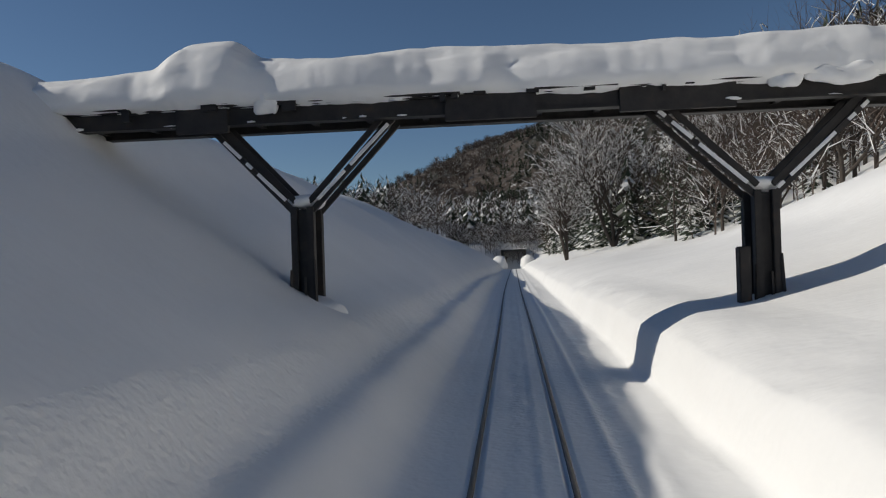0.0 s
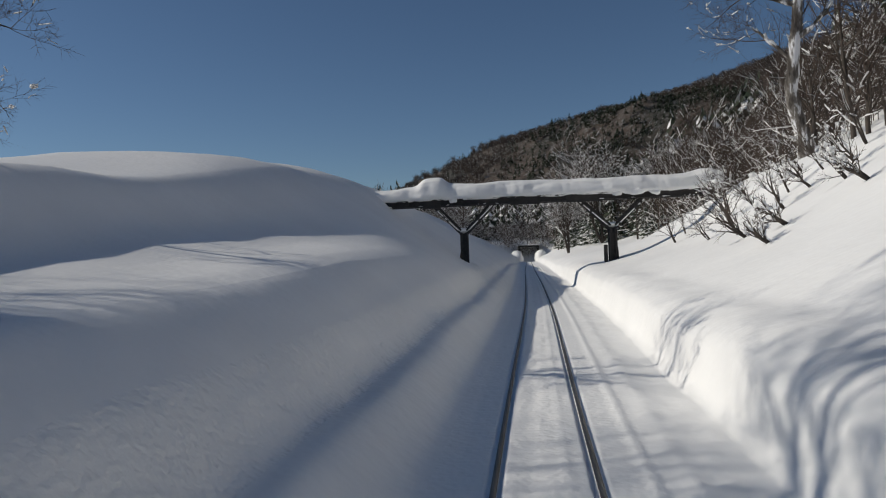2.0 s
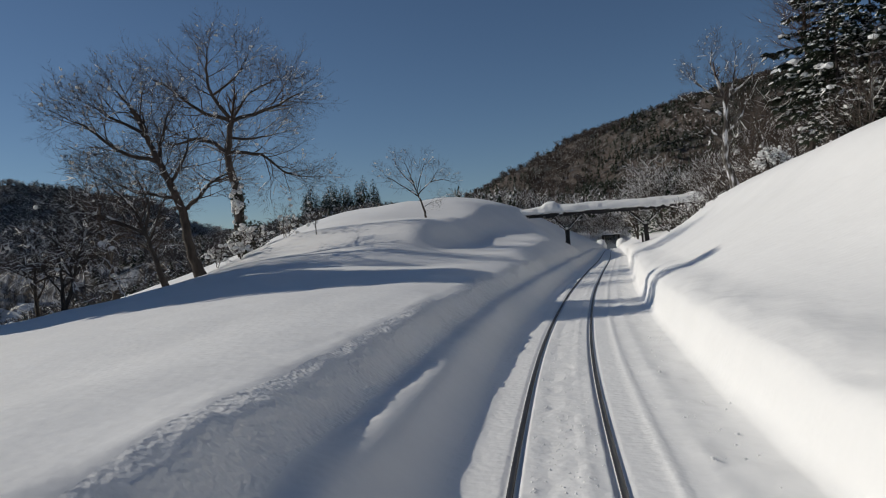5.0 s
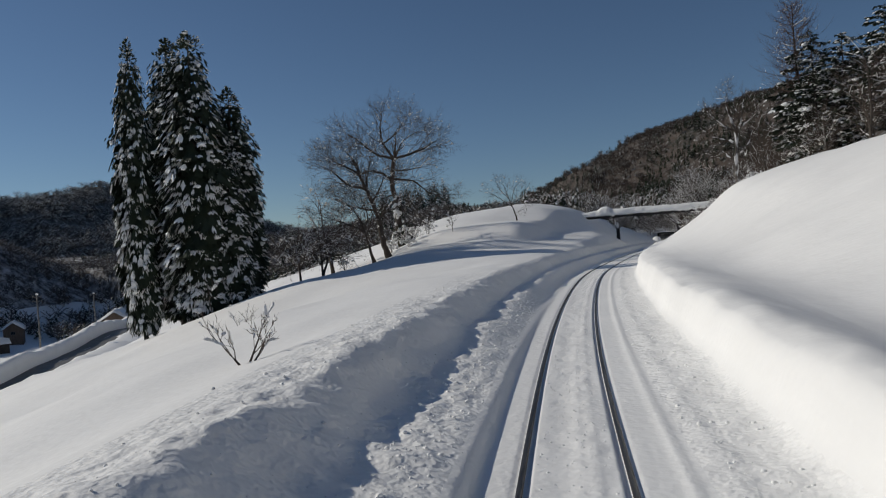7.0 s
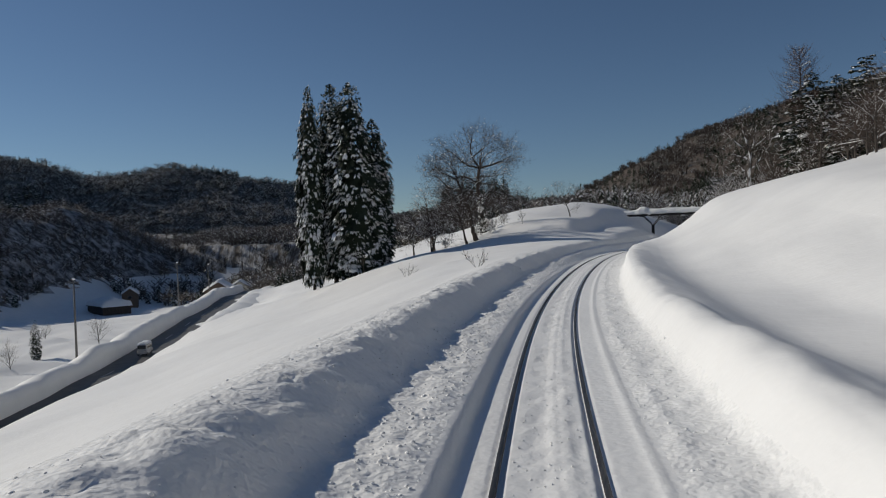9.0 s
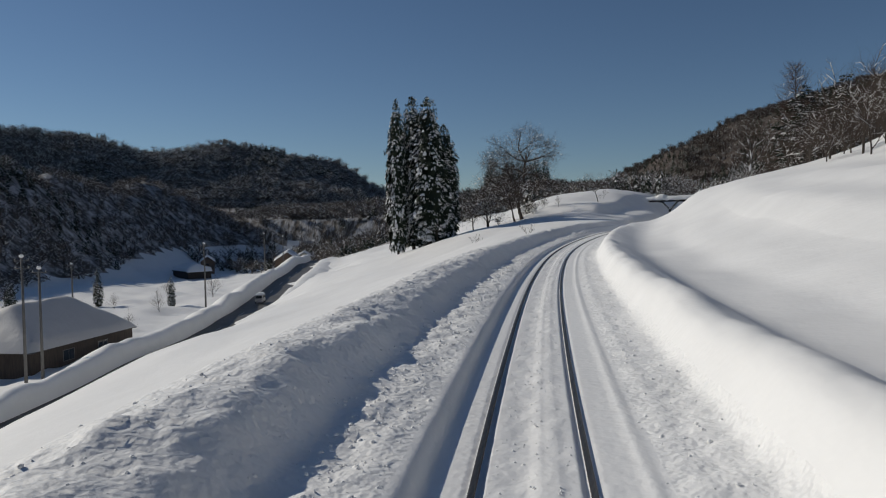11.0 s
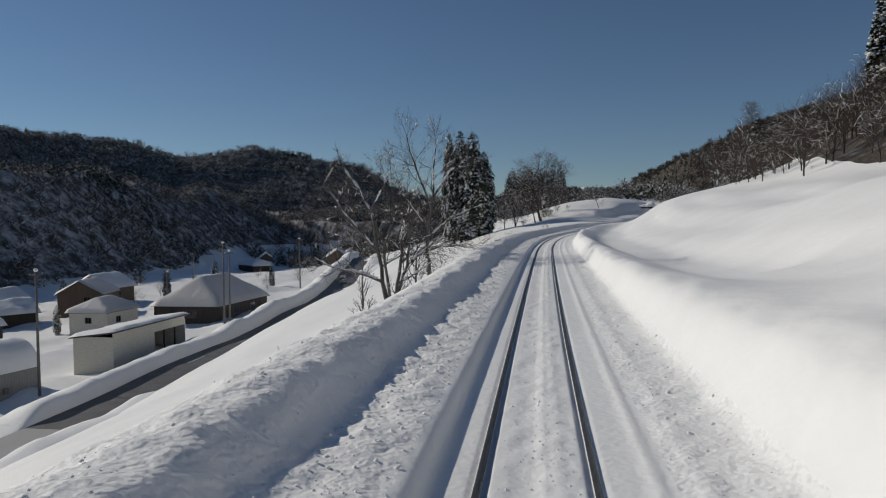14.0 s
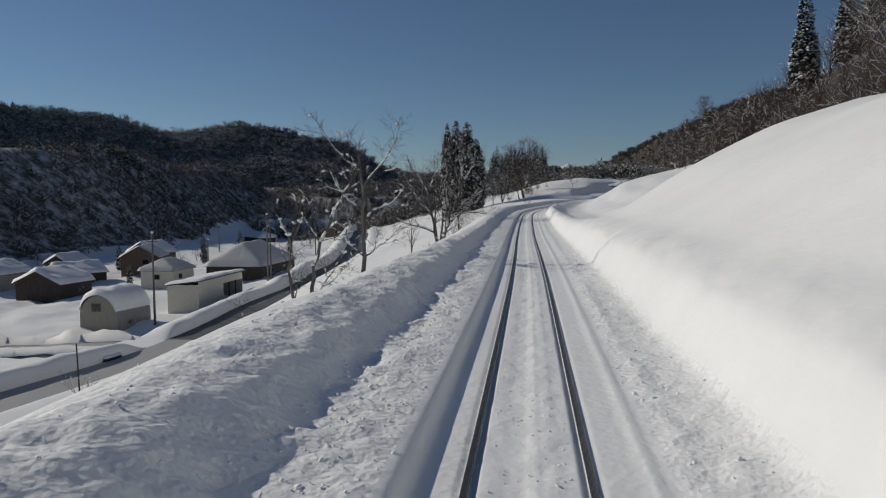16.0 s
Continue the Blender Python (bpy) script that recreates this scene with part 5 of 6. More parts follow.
# dark saplings bent down the bank by the snow
for x, y, h, seed, lean in ((9.9, -1.8, 2.6, 43, -0.5), (9.2, 2.5, 2.8, 44, -0.6), (10.4, 6.0, 3.0, 45, -0.4), (11.5, 0.5, 3.0, 46, -0.7), (8.2, -3.5, 2.2, 47, -1.2), (7.4, 0.0, 1.6, 48, -1.6),
                            (11.4, 10.0, 3.2, 49, -0.3), (9.6, -7.5, 1.8, 56, -1.4), (11.2, -5.0, 2.8, 57, -0.6), (10.6, -3.2, 2.4, 58, -0.9), (9.0, -5.6, 1.3, 59, -1.8), (12.0, -8.0, 2.4, 50, -0.5), (8.4, 8.6, 2.2, 67, -0.7), (9.8, 11.5, 2.4, 68, -0.4), (6.3, -6.0, 2.6, 69, -0.6), (4.9, -12.0, 1.0, 71, -2.2), (6.0, -10.6, 1.0, 72, -2.4), (8.2, -9.4, 1.4, 73, -1.2), (5.7, -8.4, 1.4, 74, -1.6), (7.2, -12.4, 1.0, 75, -2.0), (7.6, -6.6, 2.0, 76, -0.9)):
    bare_tree(x, y, h, seed, dict(OPEN, kids=(4, 3, 2), snow=0.16, pads=0.04, pad=0.6, angle=(22, 48), lift=0.02), "dark leaning bush bent down the snowy bank", 3, 0.035, ((lean, -0.15), (lean * 0.6, 0.3)), group="bushes on the bank", name="bush")
SPIRE = [conifer_meshes(k, 25.0, 6.0, 2200) for k in (1, 2)]
LARCH = mottled("reddish_larch_twigs", ((0.3, (0.06, 0.035, 0.028)), (0.7, (0.13, 0.08, 0.06))), 2.0, 0.9, 0.2, 0.01)
RIGHTCON = [pine_meshes(k, 25.0, 8.6, 84) for k in (5, 6)]
for k, (x, y, s, rz) in enumerate(((24.5, 5.8, 0.78, 10), (23.4, 0.8, 0.58, 120), (27.5, 3.0, 0.68, 200), (30.5, -4.0, 0.66, 70))):
    conifer(x, y, RIGHTCON[k % 2], "dark conifer with patches of snow above the bank", "conifers above the bank", s, rz)
for k, (x, y, s) in enumerate(((46.0, -45.0, 1.05), (54.0, -50.0, 0.85))):
    conifer(x, y, SPIRE[k], "narrow dark conifer standing out above the hillside wood", "conifers above the bank", s, 60 * k)


def larch(x, y, top):
    """A tall stem whose upper half carries a dense bare brown crown."""
    w = Wood(54)
    z = height(x, y) - 0.2
    tall = top - z
    w.tube(0, [Vector((0, 0, 0)), Vector((0.15, 0, tall * 0.5)), Vector((0, 0.1, tall * 0.8)), Vector((0, 0, tall))], [0.30, 0.22, 0.11, 0.02], 7)
    opt = dict(SLIM, snow=0.04, kids=(4, 4, 5, 4), angle=(25, 60), ratio=(0.45, 0.7), lift=0.10)
    for k in range(120):
        f = 0.42 + 0.56 * (k + w.r.random()) / 120
        a = k * 2.4
        reach = 5.2 * (1 - f) ** 0.5 + 0.8
        w.grow(Vector((0, 0, f * tall)), Vector((math.cos(a), math.sin(a), w.r.uniform(0.1, 0.6))), reach * w.r.uniform(0.6, 1.0), 0.05, 2, 4, opt)
    t = thing("larch_tree", x, y, z, "tall larch with a bare brown crown standing over conifers", "tree", "trees on the hillside edge")
    for nm, me in w.meshes(BARK, LARCH):
        p = part(nm, me, None, t)
        if nm == "snow":
            tagged(p, kind="stuff")


larch(22.7, 7.0, 33.4)
# the wide snowy tree beyond the bridge
for x, y, h, seed, st in ((17.5, 79.0, 19.0, 51, ((0.0, 0.0), (-0.45, 0.0), (0.45, 0.1))), (12.4, 80.0, 15.0, 52, ((-0.3, 0.0), (0.1, 0.0))), (24.0, 66.0, 13.0, 53, ((0.2, 0.0), (-0.2, 0.0)))):
    bare_tree(x, y, h, seed, dict(SNOWY, snow=0.3, pads=0.15, pad=0.8, lift=0.05, angle=(22, 50), kids=(9, 5, 5)), "wide many-stemmed bare tree, its branches white with snow", 4, 0.22, st, group="snowy trees beyond the bridge")

# snowy wood on the hillside: a few tree shapes, placed many times
WOODS = []
for k in range(5):
    w = Wood(60 + k)
    w.grow(Vector((0, 0, 0)), Vector((0.05, 0, 1)), 5.0, 0.13, 0, 3, dict(OPEN, snow=0.07, pads=0.06, pad=0.6, kids=(10, 6, 4), angle=(28, 60), lift=0.05, **{"from": 0.12}))
    made = w.meshes(BARK, TWIG)
    peak = max(v.co.z for nm, me in made[:2] for v in me.vertices)
    for nm, me in made:
        me.transform(Matrix.Scale(10.0 / peak, 4))
    WOODS.append(made)
rnd = random.Random(77)


def edge(y):
    """Where the wood begins, to the right of the line."""
    return float(np.interp(y, (-330, -205, -180, -150, -110, -80, -40, 0, 20, 45, 90, 140, 230), (22, 21, 26, 33, 29, 21, 19, 17, 15, 14, 9, 6, 6)))


count = 0
while count < 280:
    y = rnd.uniform(-215, 165)
    u = edge(y) + abs(rnd.gauss(0, 1)) * 13 + rnd.uniform(0, 3)
    x, yy = (float(c) for c in spot(np.array(y), np.array(u)))
    if math.hypot(x - 14.7, yy - 6.7) < 3:
        continue
    t = thing("bare_tree", x, yy, height(x, yy) - 0.2, "bare deciduous tree white with snow on the hillside", "tree", "snowy trees on the hillside", rnd.uniform(0, 360))
    s = rnd.uniform(0.55, 1.25)
    t.scale = (s, s, s * rnd.uniform(0.9, 1.2))
    for nm, me in WOODS[count % 5]:
        p = part(nm, me, None, t)
        if nm == "snow":
            tagged(p, kind="stuff")
    count += 1


# bigger trees along the edge above the bank
for k, (x, yy, s) in enumerate(((21.5, -36.0, 0.8), (26.5, -31.0, 1.15), (31.6, -27.4, 1.5), (33.0, -38.0, 1.3), (28.5, -46.0, 1.2), (36.0, -48.0, 1.3), (38.0, -30.0, 1.4))):
    t = thing("bare_tree", x, yy, height(x, yy) - 0.2, "tall bare tree with snowy branches at the wood's edge", "tree", "tall trees at the edge of the wood", rnd.uniform(0, 360))
    t.scale = (s, s, s * 1.05)
    for nm, me in WOODS[k % 5]:
        p = part(nm, me, None, t)
        if nm == "snow":
            tagged(p, kind="stuff")


# ---- far woods, each hillside one joined mass ----
def far_conifer(seed, n=34, size=1.0):
    """Vertices, triangles and material of a small cedar, 1 high."""
    r = random.Random(seed)
    V, F, M = [], [], []
    for i in range(n):
        h = 0.05 + 0.93 * (i + r.random()) / n
        a = r.uniform(0, 6.283)
        rad = 0.17 * (1 - h) ** 0.8 + 0.015
        c, s = math.cos(a), math.sin(a)
        b = len(V)
        k = 1 - 0.85 * size
        V += [(c * rad * k, s * rad * k, h + 0.05 * size), (c * rad - s * rad * 0.55 * size, s * rad + c * rad * 0.55 * size, h - 0.035 * size), (c * rad + s * rad * 0.55 * size, s * rad - c * rad * 0.55 * size, h - 0.035 * size), (c * rad * 1.25, s * rad * 1.25, h - 0.06 * size)]
        F += [(b, b + 1, b + 3), (b, b + 3, b + 2)]
        w = 1 if r.random() < 0.30 else 0
        M += [w, w]
    return np.array(V), np.array(F), np.array(M)


def far_bare(seed, limbs=9, twigs=4, thin=1.0):
    """The same for a bare tree: stem, limbs and twigs as slivers, some carrying snow."""
    r = random.Random(seed)
    V, F, M = [], [], []

    def sliver(p, q, w, white):
        d = q - p
        side = d.cross(Vector((r.uniform(-1, 1), r.uniform(-1, 1), r.uniform(-1, 1)))).normalized() * w * thin
        b = len(V)
        V.extend([tuple(p - side), tuple(p + side), tuple(q)])
        F.append((b, b + 1, b + 2))
        M.append(1 if white else 0)
    top = Vector((r.uniform(-0.05, 0.05), r.uniform(-0.05, 0.05), 1.0))
    sliver(Vector(), top, 0.020, False)
    for i in range(limbs):
        h = 0.12 + 0.62 * (i + r.random()) / limbs
        a = i * 2.4 + r.uniform(-0.5, 0.5)
        p = top * h
        ln = 0.42 * (1.15 - h) * r.uniform(0.7, 1.2)
        q = p + Vector((math.cos(a) * ln, math.sin(a) * ln, ln * r.uniform(0.7, 1.5)))
        sliver(p, q, 0.011, r.random() < 0.25)
        for k in range(twigs):
            f = 0.25 + 0.75 * (k + r.random()) / twigs
            b = p.lerp(q, f)
            a2 = a + r.uniform(-1.4, 1.4)
            l2 = ln * r.uniform(0.35, 0.65)
            sliver(b, b + Vector((math.cos(a2) * l2, math.sin(a2) * l2, l2 * r.uniform(0.2, 1.4))), 0.010, r.random() < 0.30)
    return np.array(V), np.array(F), np.array(M)


def forest(name, label, shapes, places, mats, wide=1.0):
    """places: x, y, z, height, shape. All trees in one mesh."""
    VV, FF, MM, base = [], [], [], 0
    rr = np.random.RandomState(5)
    for x, y, z, h, k in places:
        V, F, M = shapes[int(k)]
        a = rr.uniform(0, 6.283)
        c, s = math.cos(a) * h * wide, math.sin(a) * h * wide
        W = np.stack([V[:, 0] * c - V[:, 1] * s + x, V[:, 0] * s + V[:, 1] * c + y, V[:, 2] * h + z], -1)
        VV.append(W)
        FF.append(F + base)
        MM.append(M + 2 * (k >= 3))
        base += len(W)
    V, F, M = np.concatenate(VV), np.concatenate(FF), np.concatenate(MM)
    me = bpy.data.meshes.new(name)
    me.vertices.add(len(V))
    me.vertices.foreach_set("co", V.astype(np.float32).ravel())
    me.loops.add(F.size)
    me.loops.foreach_set("vertex_index", F.astype(np.int32).ravel())
    me.polygons.add(len(F))
    me.polygons.foreach_set("loop_start", np.arange(0, F.size, 3, dtype=np.int32))
    me.polygons.foreach_set("loop_total", np.full(len(F), 3, dtype=np.int32))
    for m in mats:
        me.materials.append(m)
    me.polygons.foreach_set("material_index", M.astype(np.int32))
    me.update(calc_edges=True)
    return tagged(new(name, me), label, "forest", kind="stuff")


FARTWIG = mottled("far_brown_wood", ((0.3, (0.055, 0.042, 0.036)), (0.7, (0.125, 0.095, 0.078))), 0.05, 0.95, 0.1, 0.05)
SHAPES = [far_conifer(1), far_conifer(2), far_conifer(3), far_bare(4, 9, 4, 2.4), far_bare(5, 9, 4, 2.4), far_bare(6, 9, 4, 2.4), far_bare(7, 16, 7, 0.55), far_bare(8, 16, 7, 0.55)]
NEARER = SHAPES[:3] + [far_bare(k, 13, 6, 0.8) for k in (24, 25, 26)] + SHAPES[6:]
FINE = [far_conifer(11, 150, 0.42), far_conifer(12, 150, 0.42)]
FMATS = [NEEDLE, SNOW, FARTWIG, SNOW]
# paler copy of the far wood; its colour lifts the shaded stems
LEETWIG = mottled("shade_lifted_wood", ((0.3, (0.10, 0.088, 0.08)), (0.7, (0.19, 0.165, 0.15))), 0.03, 0.95, 0.1, 0.05)
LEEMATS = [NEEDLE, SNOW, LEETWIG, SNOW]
rs = np.random.RandomState(9)
places = []
ny = rs.uniform(-330, 420, 9000)
nu = rs.uniform(0, 1, 9000) ** 0.8 * 270 + 2
uu = nu + np.array([edge(y) for y in ny])
xx, vv = spot(ny, uu)
zz = ground(ny, uu)
mixes = vnoise(xx / 45, vv / 45, 3)
for x, yy, z, u, mix in zip(xx, vv, zz, uu, mixes):
    if u > 295 or (yy < 60 and u < edge(yy) + 38):
        continue
    k = rs.randint(0, 3) if mix + rs.uniform(-0.35, 0.35) > (-0.15 if yy > 40 and u < 95 else 0.75) else (rs.randint(6, 8) if yy < 140 and u < 120 else rs.randint(3, 6))
    places.append((x, yy, z - 0.3, rs.uniform(8, 14) if k >= 3 else rs.uniform(9, 17), k))
# thicket between the bridge and the tunnel
thicket = []
for _ in range(800):
    y = rs.uniform(34, 166)
    u = edge(y) + rs.uniform(0, 1) ** 1.3 * 46 + 1.5
    x, yy = (float(c) for c in spot(np.array(y), np.array(u)))
    mix = vnoise(np.array(x / 20), np.array(yy / 20), 3)
    k = rs.randint(0, 2) if mix + rs.uniform(-0.3, 0.3) > 0.25 - (y - 60) / 150 else rs.randint(6, 8)
    (thicket if k < 2 else places).append((x, yy, float(ground(np.array([y]), np.array([u]))[0]) - 0.3, rs.uniform(4, 9), k))
# the ground over the tunnel and the left side behind the cutting
for _ in range(420):
    y, u = rs.uniform(176, 420), rs.uniform(-60, 8)
    x, yy = (float(c) for c in spot(np.array(y), np.array(u)))
    places.append((x, yy, float(ground(np.array([y]), np.array([u]))[0]) - 0.3, rs.uniform(7, 13), rs.randint(0, 6)))
for _ in range(480):
    y, u = rs.uniform(167.5, 190), rs.normal(0, 14)
    x, yy = (float(c) for c in spot(np.array(y), np.array(u)))
    places.append((x, yy, float(ground(np.array([y]), np.array([u]))[0]) - 0.3, rs.uniform(2.5, 6), rs.randint(6, 8)))
forest("hillside_woods", "mixed wood of snowy cedars and brown bare trees", NEARER, places, FMATS)
forest("conifer_thicket", "snow-speckled young cedars massed on the slope behind the bridge", FINE, thicket, FMATS)


def rim_z(a, f):
    """Height of the far hills at bearing a and part f of the way to the rim."""
    i = int(np.clip(round((a + 180) / 0.75), 0, len(az) - 1))
    j = int(np.clip(np.searchsorted(fr, f), 0, len(fr) - 1))
    return X_RIM[i, j], Y_RIM[i, j], Z_RIM[i, j]


places = []
# more snow stays on the shaded copies than the lit, lifting their darkness
DARK = [(V, F, M * (np.arange(len(M)) % 2 == 0)) for V, F, M in SHAPES]
BROWN = [(V, F, M * (np.arange(len(M)) % 7 == 0)) for V, F, M in SHAPES]
# the added steep rise across the valley floor
ny, nu = rs.uniform(-330, 400, 16000), rs.uniform(-330, -58, 16000)
xx, vv = spot(ny, nu)
zz = ground(ny, nu)
mixes = vnoise(xx / 60, vv / 60, 5)
foot = line_z(ny) + np.minimum(left_at(ny, 140 + 0 * ny), -11) + 0.6
for x, y, z, v, u, low, mix in zip(xx, vv, zz, ny, nu, foot, mixes):
    if z > low and (u < -140 or v > 70 + (u + 140) * 0.1):
        k = rs.randint(0, 3) if mix + rs.uniform(-0.2, 0.2) > 0.6 else rs.randint(3, 6)
        places.append((x, y, z - 0.8, rs.uniform(3, 5.2), k))
ny, nu = rs.uniform(95, 410, 2600), rs.uniform(-250, -50, 2600)
xx, vv = spot(ny, nu)
for x, y, z in zip(xx, vv, ground(ny, nu)):
    places.append((x, y, z - 0.8, rs.uniform(5, 8), rs.randint(0, 3) if rs.uniform() < 0.3 else rs.randint(3, 6)))
forest("valley_woods", "dark shaded winter forest on the far side of the valley", DARK, places, LEEMATS, 1.6)
places = []
while len(places) < 15000:
    a = rs.uniform(-75, 40) if len(places) < 9000 else rs.uniform(-10, 24)
    f = 0.36 + 0.68 * rs.uniform() ** 0.75
    x, y, z = rim_z(a, f)
    if z < -18 or (x > 0 and y < 260):
        continue
    x, y = x + rs.uniform(-9, 9), y + rs.uniform(-9, 9)
    mix = vnoise(np.array(x / 90), np.array(y / 90), 5)
    k = rs.randint(0, 3) if mix + rs.uniform(-0.25, 0.25) > (0.45 if a < -8 else (-0.1 if f < 0.80 else 0.9)) else rs.randint(3, 6)
    places.append((x, y, z - 2.0, rs.uniform(6, 9), k))
forest("mountain_woods", "dense brown winter forest with dark cedars on far mountains", BROWN, places, FMATS, 1.4)

places = []
while len(places) < 6000:
    a = rs.uniform(-64, -23)
    x, y, z = rim_z(a, 0.80 + 0.22 * rs.uniform())
    if z < 20:
        continue
    slide = rs.uniform(-0.5, 0.5)   # up or down the slope by part of a step
    x, y, z = x * (1 + 0.012 * slide) + rs.uniform(-9, 9), y * (1 + 0.012 * slide) + rs.uniform(-9, 9), z + 9 * slide
    k = rs.randint(0, 3) if vnoise(np.array(x / 120), np.array(y / 120), 6) + rs.uniform(-0.3, 0.3) > 0.4 else rs.randint(3, 6)
    places.append((x, y, z - 3.0, rs.uniform(9, 13), k))
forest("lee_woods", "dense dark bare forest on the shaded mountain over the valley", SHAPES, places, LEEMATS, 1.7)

# the row of cedars far beyond the mound
ROWCON = cedar_meshes(8, 24.0, 3.6, 900)
for k in range(16):
    x, y = -152 + 44 * k / 15 + rnd.uniform(-1.5, 1.5), 335 + rnd.uniform(-7, 7)
    conifer(x, y, ROWCON, "dark cedar in a distant row behind the snow mound", "row of distant cedars", rnd.uniform(0.85, 1.3), rnd.uniform(0, 360))

# ---- the village in the valley ----
ROAD_Y = (-330, -230, -185, -170, -152, -138, -116, -97, -72, -40, 0, 70, 130, 230)
ROAD_X = (-26, -34, -37.7, -39, -43, -47, -53, -57.5, -65.5, -80, -100, -135, -165, -215)
road_x = hermite(ROAD_Y, ROAD_X)


def roadside(y, w):
    d = road_x(y + 0.5) - road_x(y - 0.5)
    k = np.sqrt(1 + d * d)
    return road_x(y) + w / k, y - w * d / k


def many_heights(X, Y):
    """Heights of the snow at many places."""
    v = np.array(Y, float)
    for _ in range(8):
        d = line_x(v + 0.5) - line_x(v - 0.5)
        v = v + ((Y - v) + d * (X - line_x(v))) / (1 + d * d)
    d = line_x(v + 0.5) - line_x(v - 0.5)
    return ground(v, ((X - line_x(v)) - d * (Y - v)) / np.sqrt(1 + d * d))


ry = np.arange(-228, 84.1, 1.0)
ends = many_heights(*roadside(ry, 0 * ry))
kern = np.ones(21) / 21
level = np.convolve(np.pad(ends, 10, mode="edge"), kern, mode="valid")   # the road's even grade
level = np.maximum(level, -19.4)
W = np.array((-2.6, -1.0, 1.6, 4.2))
Yg, Wg = np.meshgrid(ry, W, indexing="ij")
Xp, Yp = roadside(Yg, Wg)
DIRTY = snow_material("dirty_packed_snow", (0.42, 0.41, 0.40), 6.0, 0.5, 0.2)
Zr = np.broadcast_to((level + 0.9)[:, None], Xp.shape)
uncleared = np.broadcast_to((ry[:-1] < -158)[:, None], (len(ry) - 1, 3)).astype(int)   # snow still packed on the lower stretch
tagged(sheet("road", Xp, Yp, Zr.copy(), [ASPHALT, DIRTY], uncleared), "cleared wet asphalt road between snow banks", "road", kind="structure")
for side, name in ((-1, "snow_bank_valley"), (1, "snow_bank_slope")):
    ws = np.array((2.5, 2.62, 2.85, 3.3, 4.4, 6.4, 8.5)) * side
    hs = np.array((0.0, 1.3, 2.2, 2.55, 2.4, 1.4, -1.4))
    if side > 0:
        ws, hs = ws + 1.6, np.array((0.0, 0.25, 0.45, 0.6, 0.7, 0.6, 0.2))
    Yg, Wg = np.meshgrid(ry, ws, indexing="ij")
    Xp, Yp = roadside(Yg, Wg)
    Zb = (level + 0.9)[:, None] + hs[None, :] * (1 + 0.22 * fbm(Xp / 5, Yp / 5, 3, 91))
    if side < 0:
        Zb = (level + 0.9)[:, None] + (Zb - (level + 0.9)[:, None]) * np.interp(ry, (-178, -168, -120, -92), (0.75, 0.55, 0.62, 1.0))[:, None]
    if side > 0:
        Zb = (level + 0.9)[:, None] + (Zb - (level + 0.9)[:, None]) * np.interp(ry, (-185, -173, -165, -150, -135, -110, -60), (0.5, 0.7, 2.6, 2.2, 0.8, 0.7, 2.0))[:, None]
    gate = 1 - np.exp(-((ry + 161) / 5.0) ** 4) if side < 0 else 1 + 0 * ry
    Zb = (level + 0.9)[:, None] + (Zb - (level + 0.9)[:, None]) * np.maximum(gate, 0.02)[:, None]
    tagged(sheet(name, Xp, Yp, Zb, [SNOW]), "ploughed bank of snow along the road", "snow", kind="structure")
# the lane that leaves the road towards the farms
s_lane = np.linspace(0, 1, 60)
LX, LY = -42.8 - 62 * s_lane, -160.8 - 17 * s_lane - 4 * s_lane ** 2
lane_z = np.convolve(np.pad(many_heights(LX, LY), 6, mode="edge"), np.ones(13) / 13, mode="valid") + 0.45
lane_z = lane_z + (float(np.interp(-161, ry, level)) + 0.88 - lane_z) * np.clip(1 - (s_lane - 0.05) / 0.25, 0, 1)
across = np.array((-3.6, -2.9, -2.4, 2.2, 2.7, 3.4))
tall = np.array((-0.6, 0.5, 0.0, 0.0, 1.5, -0.6))
Xp = np.broadcast_to(LX[:, None], (60, 6)).copy()
Yp = LY[:, None] + across[None, :]
Zl = lane_z[:, None] + tall[None, :] * np.clip((s_lane - 0.02) / 0.14, 0, 1)[:, None] * (1 + 0.4 * fbm(Xp / 2, Yp / 2, 2, 95))
lane_faces = np.broadcast_to(np.array((0, 0, 1, 0, 0)), (59, 5)).copy()
tagged(sheet("farm_lane", Xp, Yp, Zl, [SNOW, DIRTY], lane_faces), "narrow farm lane of dirty packed snow", "road", kind="structure")
MARK = mottled("worn_road_paint", ((0.3, (0.35, 0.35, 0.34)), (0.6, (0.7, 0.7, 0.68))), 2.0, 0.7, 0.1, 0.003)
V, Fq = [], []
for y in np.arange(-131, 60, 15.0):
    b = len(V)
    for yy, w in ((y, -0.08), (y, 0.08), (y + 4.5, 0.08), (y + 4.5, -0.08)):
        x2, y2 = roadside(np.array(yy), np.array(w))
        V.append((float(x2), float(y2), float(np.interp(yy, ry, level)) + 0.93))
    Fq.append((b, b + 1, b + 2, b + 3))
marks = new("lane_marking", mesh_from("lane_marking", V, Fq, MARK))
tagged(marks, "worn white dashes along the middle of the road", "marking", kind="structure")

